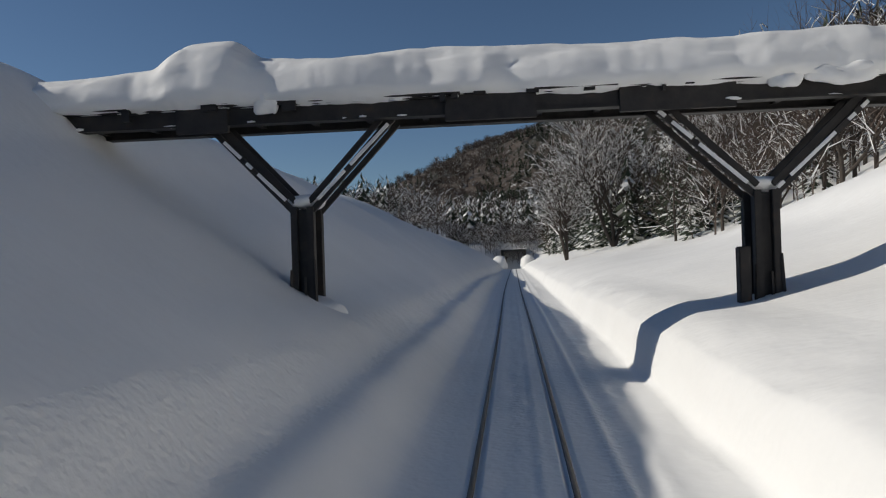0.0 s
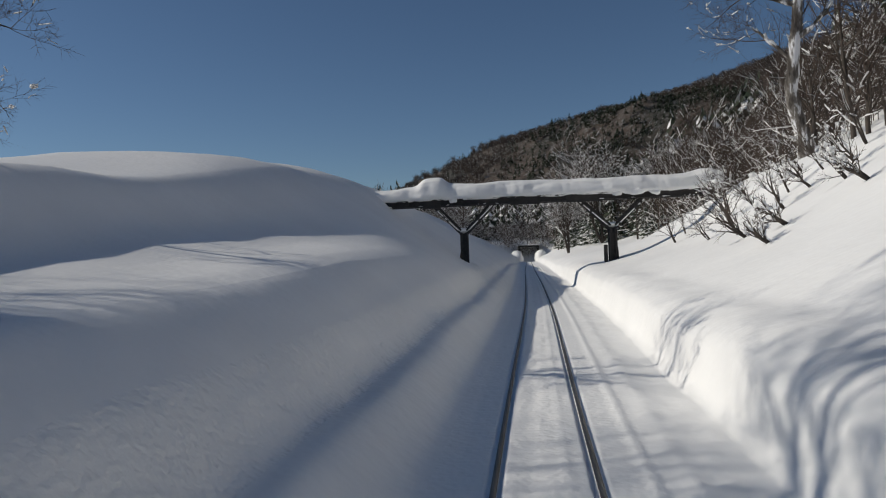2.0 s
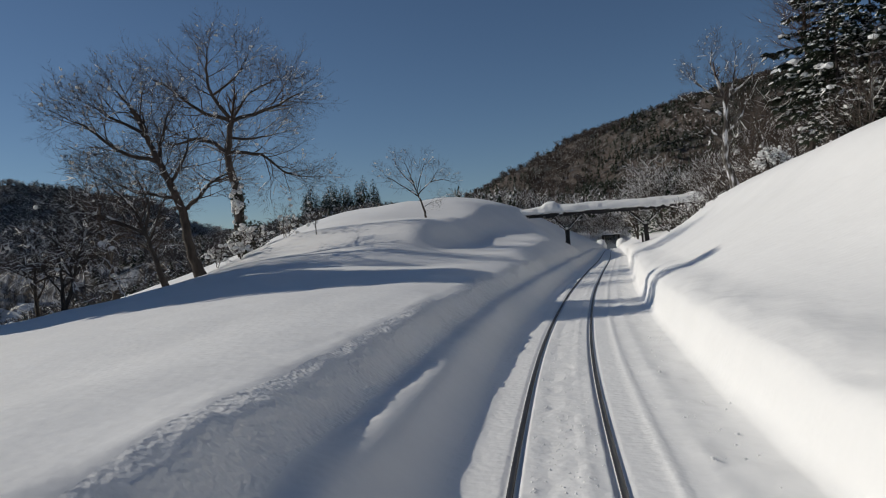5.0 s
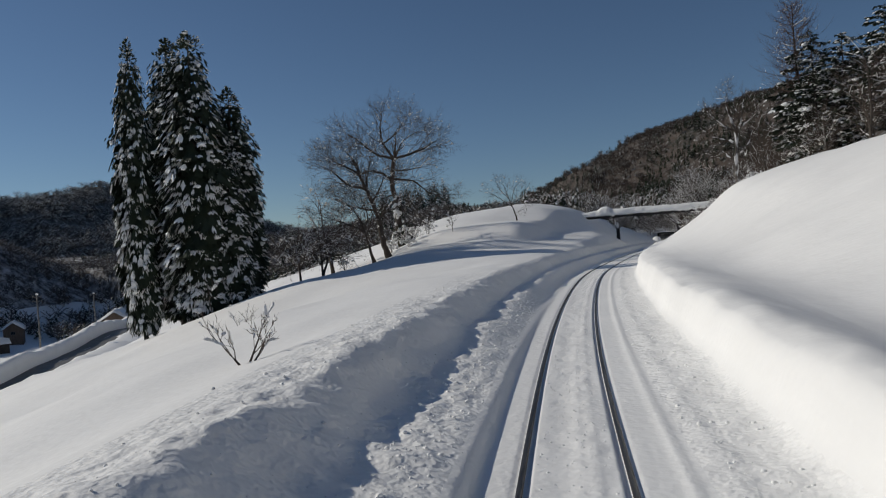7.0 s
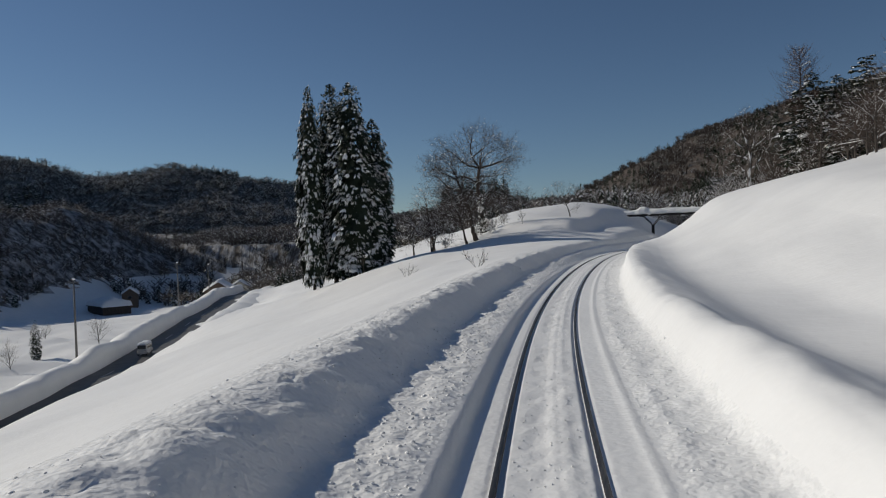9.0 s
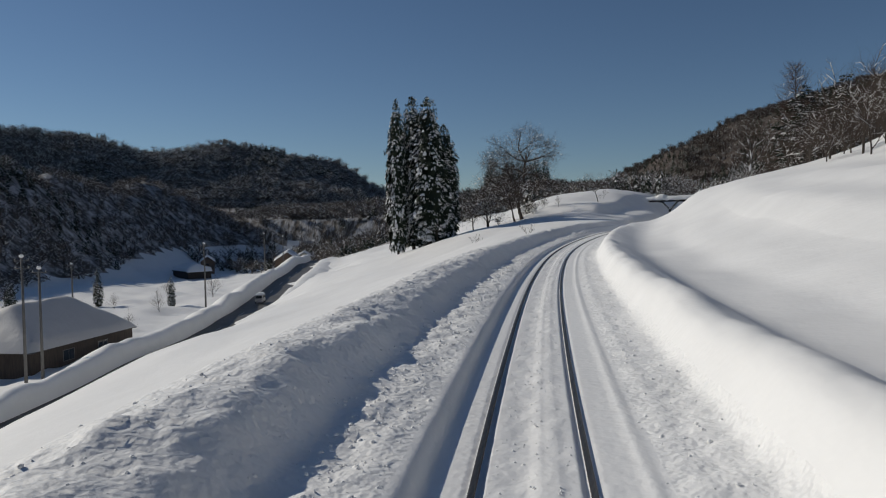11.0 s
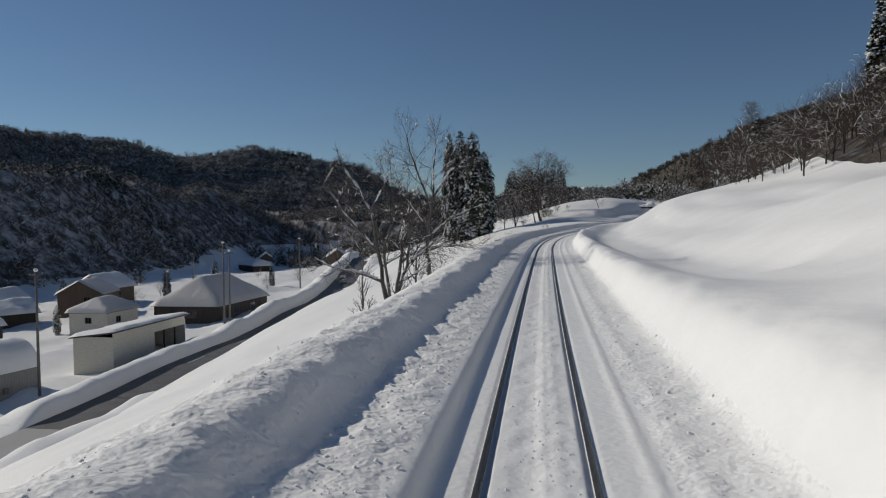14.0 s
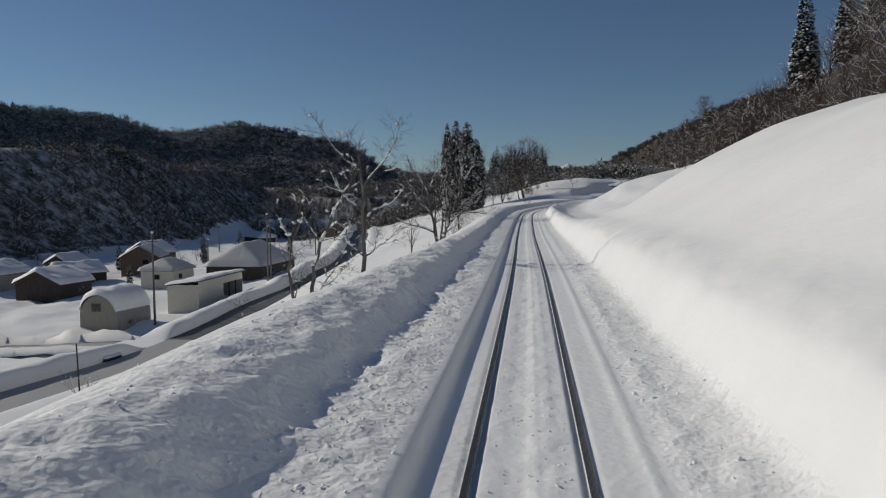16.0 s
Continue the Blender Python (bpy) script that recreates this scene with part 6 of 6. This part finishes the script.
PLASTER = mottled("pale_cream_siding", ((0.3, (0.56, 0.53, 0.45)), (0.7, (0.70, 0.67, 0.58))), 1.5, 0.8, 0.2, 0.01, (1, 1, 4))
GREYWALL = mottled("grey_corrugated_wall", ((0.3, (0.22, 0.21, 0.20)), (0.7, (0.34, 0.33, 0.31))), 1.2, 0.75, 0.3, 0.02, (6, 6, 0.4))
DARKWALL = mottled("dark_weathered_boards", ((0.3, (0.035, 0.028, 0.024)), (0.7, (0.085, 0.066, 0.052))), 1.5, 0.85, 0.4, 0.02, (5, 5, 0.4))
BROWNWALL = mottled("brown_timber_wall", ((0.3, (0.10, 0.07, 0.05)), (0.7, (0.18, 0.13, 0.10))), 1.5, 0.85, 0.3, 0.02, (5, 5, 0.4))
ROOF = mottled("dark_sheet_roof", ((0.3, (0.05, 0.045, 0.045)), (0.7, (0.09, 0.08, 0.08))), 1.0, 0.5, 0.2, 0.01)
FRAME = mottled("window_frame", ((0.3, (0.12, 0.11, 0.10)), (0.7, (0.2, 0.19, 0.18))), 3.0, 0.5, 0.1, 0.005)
CONCRETE = mottled("grey_concrete_pole", ((0.3, (0.10, 0.098, 0.094)), (0.7, (0.17, 0.165, 0.16))), 1.0, 0.8, 0.2, 0.01)
GLASS, gn, gl, gb = material("dark_window_glass", 0.08)
gb.inputs["Base Color"].default_value = (0.02, 0.025, 0.03, 1)
# near-black tone puts the open bay's dimness into its partition
DARKIN = mottled("shade_black_partition", ((0.3, (0.012, 0.012, 0.012)), (0.7, (0.03, 0.028, 0.025))), 1.0, 0.9, 0.1, 0.01)


def window(t, x, y, z, w, h, axis):
    """A window on a wall that faces along axis (0: x, 1: y) with its sign."""
    s = 1 if axis > 0 else -1
    f, p = bmesh.new(), bmesh.new()
    n = 0.06
    bars = ((-w / 2 - n, w / 2 + n, h / 2, h / 2 + n), (-w / 2 - n, w / 2 + n, -h / 2 - n, -h / 2), (-w / 2 - n, -w / 2, -h / 2, h / 2), (w / 2, w / 2 + n, -h / 2, h / 2), (-n / 3, n / 3, -h / 2, h / 2))
    for a, b, c, d in bars:
        if abs(axis) == 1:
            box(f, min(x, x + 0.08 * s), max(x, x + 0.08 * s), y + a, y + b, z + c, z + d)
        else:
            box(f, x + a, x + b, min(y, y + 0.08 * s), max(y, y + 0.08 * s), z + c, z + d)
    if abs(axis) == 1:
        box(p, min(x, x + 0.03 * s), max(x, x + 0.03 * s), y - w / 2, y + w / 2, z - h / 2, z + h / 2)
    else:
        box(p, x - w / 2, x + w / 2, min(y, y + 0.03 * s), max(y, y + 0.03 * s), z - h / 2, z + h / 2)
    win = part("window", p, GLASS, t)
    part("frame", f, FRAME, win)


# grey carries both thin snow and the shade of slopes facing off the sun
GREYSNOW = snow_material("thin_shaded_snow", (0.60, 0.59, 0.58), 5.0, 0.7, 0.4)


def snow_slab(name, pts, thick, parent, seed, mat=None):
    """Snow on a roof: pts is a grid of surface points; the slab is rounded at its rim."""
    A = np.array(pts, float)
    r, c = A.shape[:2]
    i, j = np.meshgrid(np.linspace(0, 1, r), np.linspace(0, 1, c), indexing="ij")
    rim = np.clip(np.minimum(np.minimum(i, 1 - i) * (r - 1), np.minimum(j, 1 - j) * (c - 1)) / 1.0, 0, 1)
    Z = A[..., 2] + thick * rim ** 0.4 * (1 + 0.25 * fbm(A[..., 0] / 2.2 + seed, A[..., 1] / 2.2, 3, seed))
    ob = sheet(name, A[..., 0], A[..., 1], Z, [mat or SNOW])
    ob.parent = parent
    return ob


def roof_grid(L, Wd, eave, ridge, hip=0.0, over=0.5, n=22):
    """Points of a roof over a house L long (y) and Wd wide (x): gable, or hipped by hip metres at both ends."""
    ys, xs = np.linspace(-L / 2 - over, L / 2 + over, n), np.linspace(-Wd / 2 - over, Wd / 2 + over, n)
    Y, X = np.meshgrid(ys, xs, indexing="ij")
    z = ridge - (ridge - eave) * np.abs(X) / (Wd / 2)
    if hip:
        z = np.minimum(z, eave + (ridge - eave) * (L / 2 - np.abs(Y)) / hip)
    return np.stack([X, Y, z], -1)


def house(x, y, rz, L, Wd, eave, ridge, wall, label, snow=0.7, hip=0.0, windows=(), seed=1, name="house", category="house", group="village houses"):
    """Walls, roof sheet, snow load, windows. windows: side (+-1 x wall, +-2 y wall), along, up, width, height."""
    z = float(many_heights(np.array([x]), np.array([y]))[0]) - 0.25
    t = thing(name, x, y, z, label, category, group, rz)
    b = bmesh.new()
    box(b, -Wd / 2, Wd / 2, -L / 2, L / 2, -1.0, eave, 0.02)
    if not hip:
        for s in (-1, 1):
            vs = [b.verts.new((-Wd / 2, s * L / 2, eave - 0.02)), b.verts.new((Wd / 2, s * L / 2, eave - 0.02)), b.verts.new((0, s * L / 2, ridge - 0.05))]
            vi = [b.verts.new((v.co.x, v.co.y - s * 0.15, v.co.z)) for v in vs]
            b.faces.new(vs)
            b.faces.new(vi[::-1])
            for k in range(3):
                b.faces.new((vs[k], vi[k], vi[(k + 1) % 3], vs[(k + 1) % 3]))
    part("wall", b, wall, t)
    G = roof_grid(L, Wd, eave, ridge, hip)
    top = sheet("roof", G[..., 0], G[..., 1], G[..., 2] + 0.03, [ROOF], smooth=False)
    top.parent = t
    sol = top.modifiers.new("thickness", "SOLIDIFY")
    sol.thickness, sol.offset = 0.14, -1
    snow_slab("roof_snow", roof_grid(L, Wd, eave + 0.04, ridge + 0.04, hip, 0.55, 26), snow, t, seed, GREYSNOW if snow < 0.5 else None)
    for side, along, up, w, h in windows:
        if abs(side) == 1:
            window(t, side * Wd / 2, along, up, w, h, side)
        else:
            window(t, along, (1 if side > 0 else -1) * L / 2, up, w, h, side)
    return t


def garage():
    """Long pale building with an open bay under a lean roof."""
    L, Wd, h0, h1 = 20.0, 6.0, 5.0, 4.3
    x, y = -65.2, -124.8
    z = float(many_heights(np.array([x]), np.array([y]))[0]) - 0.1
    t = thing("garage", x, y, z, "long cream garage with an open dark bay under snow", "building", rz=15.0)
    for x0, x1, y0, y1, z0, z1 in (
            (-Wd / 2, -Wd / 2 + 0.2, -L / 2, L / 2, -0.8, h1 + 0.2),           # back
            (-Wd / 2 + 0.2, Wd / 2, -L / 2, -L / 2 + 0.2, -0.8, h1 + 0.25),    # ends
            (-Wd / 2 + 0.2, Wd / 2, L / 2 - 0.2, L / 2, -0.8, h1 + 0.25),
            (Wd / 2 - 0.2, Wd / 2, -L / 2 + 0.2, 0.6, -0.8, h0 + 0.2),         # closed front
            (Wd / 2 - 0.2, Wd / 2, 0.6, L / 2 - 0.2, 3.7, h0 + 0.2)):          # over the bay
        b = bmesh.new()
        box(b, x0, x1, y0, y1, z0, z1)
        part("wall", b, PLASTER, t)
    for yy in (3.6, 6.8):
        b = bmesh.new()
        box(b, Wd / 2 - 0.25, Wd / 2 - 0.02, yy - 0.12, yy + 0.12, -0.8, 3.7, 0.02)
        part("column", b, DARKWALL, t)
    b = bmesh.new()
    box(b, -Wd / 2 + 0.2, Wd / 2 - 0.3, 0.4, 0.6, -0.8, h1)
    part("partition", b, DARKIN, t)
    ys, xs = np.linspace(-L / 2 - 0.4, L / 2 + 0.4, 30), np.linspace(-Wd / 2 - 0.4, Wd / 2 + 0.5, 14)
    Y, X = np.meshgrid(ys, xs, indexing="ij")
    G = np.stack([X, Y, h0 + 0.25 + (h1 - h0) * (Wd / 2 - X) / Wd], -1)
    top = sheet("roof", G[..., 0], G[..., 1], G[..., 2], [ROOF], smooth=False)
    top.parent = t
    sol = top.modifiers.new("thickness", "SOLIDIFY")
    sol.thickness, sol.offset = 0.16, -1
    G[..., 2] += 0.05
    snow_slab("roof_snow", G, 0.42, t, 5)


def quonset():
    """Arched steel shed under a thick cap of snow."""
    x, y = -65.4, -147.2
    z = float(many_heights(np.array([x]), np.array([y]))[0]) - 0.2
    t = thing("arched_shed", x, y, z, "pale arched metal shed with a deep cap of snow", "shed", rz=6.0)
    L, r, wallh = 8.0, 3.6, 2.0
    b = bmesh.new()
    arc = [(-r, -0.8), (-r, wallh)] + [(-r * math.cos(a), wallh + 3.5 * math.sin(a)) for a in np.linspace(0, math.pi, 16)[1:-1]] + [(r, wallh), (r, -0.8)]
    rings = [[b.verts.new((p[0], yy, p[1])) for p in arc] for yy in (-L / 2, L / 2)]
    for k in range(len(arc) - 1):
        b.faces.new((rings[0][k], rings[0][k + 1], rings[1][k + 1], rings[1][k]))
    part("shell", b, GREYWALL, t)
    for s in (-1, 1):
        b = bmesh.new()
        vs = [b.verts.new((p[0] * 0.985, s * (L / 2 - 0.06), p[1] * 0.985)) for p in arc]
        b.faces.new(vs)
        bmesh.ops.solidify(b, geom=b.faces[:], thickness=0.1)
        part("end_wall", b, PLASTER, t)
    window(t, -0.4, -L / 2 + 0.06, 3.5, 1.7, 1.2, -2)
    b = bmesh.new()
    box(b, r + 0.02, r + 0.4, -1.5, -0.9, 0.6, 1.3, 0.03)
    part("meter_box", b, FRAME, t)
    ys, aa = np.linspace(-L / 2 - 0.3, L / 2 + 0.3, 26), np.linspace(0.28, math.pi - 0.28, 22)
    Y, A = np.meshgrid(ys, aa, indexing="ij")
    G = np.stack([-(r + 0.05) * np.cos(A), Y, wallh + 3.55 * np.sin(A)], -1)
    snow_slab("roof_snow", G, 0.95, t, 8)


garage()
quonset()
house(-102.5, -128.0, 8, 9, 11, 3.6, 6.0, DARKWALL, "dark timber barn with a snow-covered gable roof", 0.8, 0, ((1, 1.0, 1.8, 1.2, 1.0),), 11)
house(-91.5, -107.0, 12, 9, 8, 4.4, 6.4, PLASTER, "pale two-storey shed with a snowy roof", 0.4, 2.5, ((1, -1.5, 2.6, 1.2, 1.0), (-2, 0.0, 2.6, 1.2, 1.0)), 12)
house(-82.5, -87.0, 13, 22, 14, 3.6, 8.4, DARKWALL, "wide farmhouse under a huge snowy hipped roof", 0.45, 5.5, ((1, -4.0, 1.7, 2.2, 1.4), (1, 3.5, 1.7, 2.2, 1.4), (-2, 1.0, 1.7, 2.0, 1.4)), 13)
house(-112.0, -93.0, 30, 10, 9, 5.0, 7.6, BROWNWALL, "brown two-storey house with a snowy gable roof", 0.4, 0, ((1, 0.0, 3.6, 1.6, 1.2), (-2, 1.5, 3.6, 1.4, 1.1)), 14)
house(-119.0, -108.0, -20, 11, 8, 3.2, 5.2, DARKWALL, "low dark farm building under snow", 0.7, 0, ((-2, 0.0, 1.6, 1.4, 1.0),), 15)
house(-125.0, -125.0, 15, 12, 9, 3.8, 6.0, GREYWALL, "grey shed with a snow-covered roof", 0.7, 0, ((-2, 0.0, 1.6, 1.4, 1.0),), 16)
house(-124.0, -78.0, 10, 10, 9, 4.6, 7.4, BROWNWALL, "brown house with a steep snowy roof", 0.6, 0, ((1, 0.0, 2.6, 1.6, 1.2),), 17)
house(-165.0, 98.0, 30, 13, 10, 4.4, 7.6, BROWNWALL, "brown house far along the road under a snowy roof", 0.9, 0, ((-2, 0.0, 3.0, 1.4, 1.0), (1, 2.0, 2.0, 1.6, 1.2)), 21)
house(-171.0, 120.0, 30, 8, 8, 4.6, 7.0, PLASTER, "pale two-storey house beyond the brown one, snow on its roof", 0.7, 0, ((-2, 0.0, 3.2, 1.2, 0.9), (1, 0.0, 3.2, 1.2, 0.9)), 20)
house(-203.0, 82.0, 62, 17, 10, 3.6, 5.6, DARKWALL, "long dark barn in the valley under a thick snow roof", 1.0, 2.0, ((1, -3.0, 1.8, 2.0, 1.2), (1, 3.0, 1.8, 2.0, 1.2)), 18)
house(-213.0, 104.0, 40, 7, 6, 5.4, 7.6, BROWNWALL, "narrow tall farm building behind the barn under snow", 0.8, 0, ((-2, 0.0, 4.0, 1.2, 0.9),), 28)
house(-136.0, -96.0, 12, 8, 7, 3.0, 5.0, DARKWALL, "low dark shed at the edge of the forest", 0.7, 0, ((1, 0.0, 1.5, 1.2, 0.9),), 25)


def utility_pole(x, y, tall, arms=1):
    z = float(many_heights(np.array([x]), np.array([y]))[0]) - 0.3
    t = thing("utility_pole", x, y, z, "grey concrete utility pole standing in the snow", "pole", "utility poles", 20)
    b = bmesh.new()
    bmesh.ops.create_cone(b, cap_ends=True, segments=10, radius1=0.20, radius2=0.12, depth=tall, matrix=Matrix.Translation((0, 0, tall / 2)))
    part("shaft", b, CONCRETE, t, smooth=True)
    for k in range(arms):
        b = bmesh.new()
        box(b, -0.9, 0.9, -0.06, 0.06, tall - 0.5 - k * 0.9, tall - 0.38 - k * 0.9, 0.01)
        arm = part("crossarm", b, FRAME, t)
        for xx in (-0.8, 0.0, 0.8):
            b = bmesh.new()
            bmesh.ops.create_cone(b, cap_ends=True, segments=8, radius1=0.06, radius2=0.04, depth=0.2, matrix=Matrix.Translation((xx, 0, tall - 0.28 - k * 0.9)))
            part("insulator", b, PLASTER, arm)
    b = bmesh.new()
    bmesh.ops.create_icosphere(b, subdivisions=2, radius=0.28, matrix=Matrix.Translation((0, 0, tall + 0.12)) @ Matrix.Diagonal((1, 1, 0.8, 1)))
    part("snow_cap", b, SNOW, t, smooth=True)
    return t


for x, y, h, arms in ((-58.3, -146.0, 15.4, 2), (-68.0, -101.0, 15.4, 2), (-69.6, -97.5, 14.0, 1), (-93.0, -40.0, 14.0, 2), (-121.0, 20.0, 14.0, 2), (-104.0, -78.0, 8.0, 1), (-131.0, -40.0, 9.0, 1), (-143.0, 62.0, 13.0, 1)):
    utility_pole(x, y, h, arms)


def parked_car(x, y, rz, label="small dark parked van with snow on its roof", paint=None):
    """A small dark van under snow."""
    z = float(np.interp(y, ry, level)) + 0.95 if y > -158 else float(many_heights(np.array([x]), np.array([y]))[0]) - 0.08
    t = thing("car", x, y, z, label, "car", rz=rz)
    paint = paint or mottled("dark_green_paint", ((0.3, (0.015, 0.022, 0.02)), (0.7, (0.03, 0.04, 0.036))), 1.0, 0.3, 0.02, 0.002)
    rubber = mottled("tyre_rubber", ((0.3, (0.012, 0.012, 0.012)), (0.7, (0.025, 0.025, 0.025))), 6.0, 0.85, 0.2, 0.005)
    b = bmesh.new()
    box(b, -0.74, 0.74, -1.7, 1.7, 0.28, 0.95, 0.08)
    box(b, -0.70, 0.70, -1.5, 1.66, 0.95, 1.75, 0.14)
    body = part("body", b, paint, t, smooth=False)
    b = bmesh.new()
    box(b, -0.6, 0.6, -1.56, -1.47, 1.05, 1.6, 0.03)
    part("windscreen", b, GLASS, t)
    for s in (-1, 1):
        b = bmesh.new()
        box(b, s * 0.69 - 0.02, s * 0.69 + 0.02, -1.1, 1.3, 1.08, 1.58, 0.01)
        part("side_window", b, GLASS, t)
        b = bmesh.new()
        bmesh.ops.create_uvsphere(b, u_segments=10, v_segments=6, radius=0.11, matrix=Matrix.Translation((s * 0.55, -1.72, 0.68)))
        part("headlight", b, PLASTER, t, smooth=True)
        for yy in (-1.1, 1.1):
            b = bmesh.new()
            bmesh.ops.create_cone(b, cap_ends=True, segments=16, radius1=0.28, radius2=0.28, depth=0.18, matrix=Matrix.Translation((s * 0.66, yy, 0.28)) @ Matrix.Rotation(math.pi / 2, 4, "Y"))
            tyre = part("wheel", b, rubber, t)
            b = bmesh.new()
            bmesh.ops.create_cone(b, cap_ends=True, segments=12, radius1=0.16, radius2=0.16, depth=0.2, matrix=Matrix.Translation((s * 0.66, yy, 0.28)) @ Matrix.Rotation(math.pi / 2, 4, "Y"))
            part("rim", b, FRAME, tyre)
    Y, X2 = np.meshgrid(np.linspace(-1.4, 1.6, 14), np.linspace(-0.68, 0.68, 8), indexing="ij")
    snow_slab("roof_snow", np.stack([X2, Y, 0 * X2 + 1.74], -1), 0.35, t, 3)


def marker_post(x, y, tall):
    z = float(many_heights(np.array([x]), np.array([y]))[0]) - 0.5
    t = thing("marker_post", x, y, z, "thin leaning wooden post standing in deep snow", "post")
    b = bmesh.new()
    bmesh.ops.create_cone(b, cap_ends=True, segments=8, radius1=0.07, radius2=0.05, depth=tall, matrix=Matrix.Translation((0, 0, tall / 2)))
    part("shaft", b, BARK, t, smooth=True)
    b = bmesh.new()
    bmesh.ops.create_icosphere(b, subdivisions=1, radius=0.09, matrix=Matrix.Translation((0, 0, tall + 0.03)) @ Matrix.Diagonal((1, 1, 0.8, 1)))
    part("snow_cap", b, SNOW, t, smooth=True)
    t.rotation_euler.x = 0.03


marker_post(-16.8, -197.0, 5.2)
parked_car(-41.8, -171.0, 6)
PAINT = mottled("silver_paint", ((0.3, (0.35, 0.35, 0.36)), (0.7, (0.45, 0.45, 0.46))), 1.0, 0.3, 0.02, 0.002)
parked_car(-79.2, -40.0, 25, "small silver car stopped on the cleared road", PAINT)

# garden trees between the houses
gr = random.Random(8)
for k, (x, y) in enumerate(((-96, -70), (-108, -84), (-100, -98), (-113, -116), (-120, -64), (-98, -48), (-106, -22), (-124, -18), (-88, -66), (-130, -108), (-110, -48), (-137, -72))):
    t = thing("bare_tree", x, y, float(many_heights(np.array([x]), np.array([y]))[0]) - 0.2, "bare garden tree dusted with snow between farmhouses", "tree", "garden trees in the village", gr.uniform(0, 360))
    s = gr.uniform(0.35, 0.75)
    t.scale = (s, s, s)
    for nm, me in WOODS[k % 5]:
        p = part(nm, me, None, t)
        if nm == "snow":
            tagged(p, kind="stuff")
for x, y, s in ((-112, -70, 0.3), (-114, -68, 0.36), (-126, -88, 0.32), (-104, -38, 0.3), (-121, -42, 0.36), (-98, -112, 0.24)):
    conifer(x, y, ROWCON, "small dark garden conifer dusted with snow", "garden conifers in the village", s, gr.uniform(0, 360))

# clods of snow thrown up by the plough, along both sides of the rails
rs = np.random.RandomState(31)
tmp = bmesh.new()
bmesh.ops.create_icosphere(tmp, subdivisions=1, radius=1.0)
base_v = np.array([v.co[:] for v in tmp.verts])
base_f = np.array([[v.index for v in f.verts] for f in tmp.faces])
tmp.free()
VV, FF, n = [], [], 0
N = 30000
cy = rs.uniform(-262, -40, N)
pick = rs.uniform(0, 1, N)
cu = np.where(pick < 0.55, rs.normal(-1.75, 0.40, N), np.where(pick < 0.66, rs.normal(-3.4, 0.45, N), np.where(pick < 0.80, rs.normal(1.8, 0.35, N), rs.uniform(-0.42, 0.42, N))))
size = np.where(np.abs(cu) < 0.45, rs.uniform(0.008, 0.022, N), np.clip(rs.exponential(0.010, N) + 0.008, 0.008, 0.045))
keep = (np.abs(cu) < 0.42) | (np.abs(cu) > 1.25)
keep &= (cu < 2.35) & ((cy < -72) | (np.abs(cu) < 0.45) | ((cu > 1.2) & (rs.uniform(0, 1, N) < 0.3)))
cy, cu, size = cy[keep], cu[keep], size[keep]
cx, cyy = spot(cy, cu)
cz = bed(cy, cu)
for x, y, z, s in zip(cx, cyy, cz, size):
    W2 = base_v * rs.uniform(0.8, 1.2, base_v.shape) * s * (1, 1, 0.7) * 0.78
    VV.append(W2 + (x, y, z + s * 0.1))
    FF.append(base_f + n)
    n += len(base_v)
V, F = np.concatenate(VV), np.concatenate(FF)
me = mesh_from("snow_clods", V.tolist(), F.tolist(), CRUMB, smooth=True)
tagged(new("snow_clods", me), "small clods of crumbled snow beside the rails", "snow", kind="stuff")
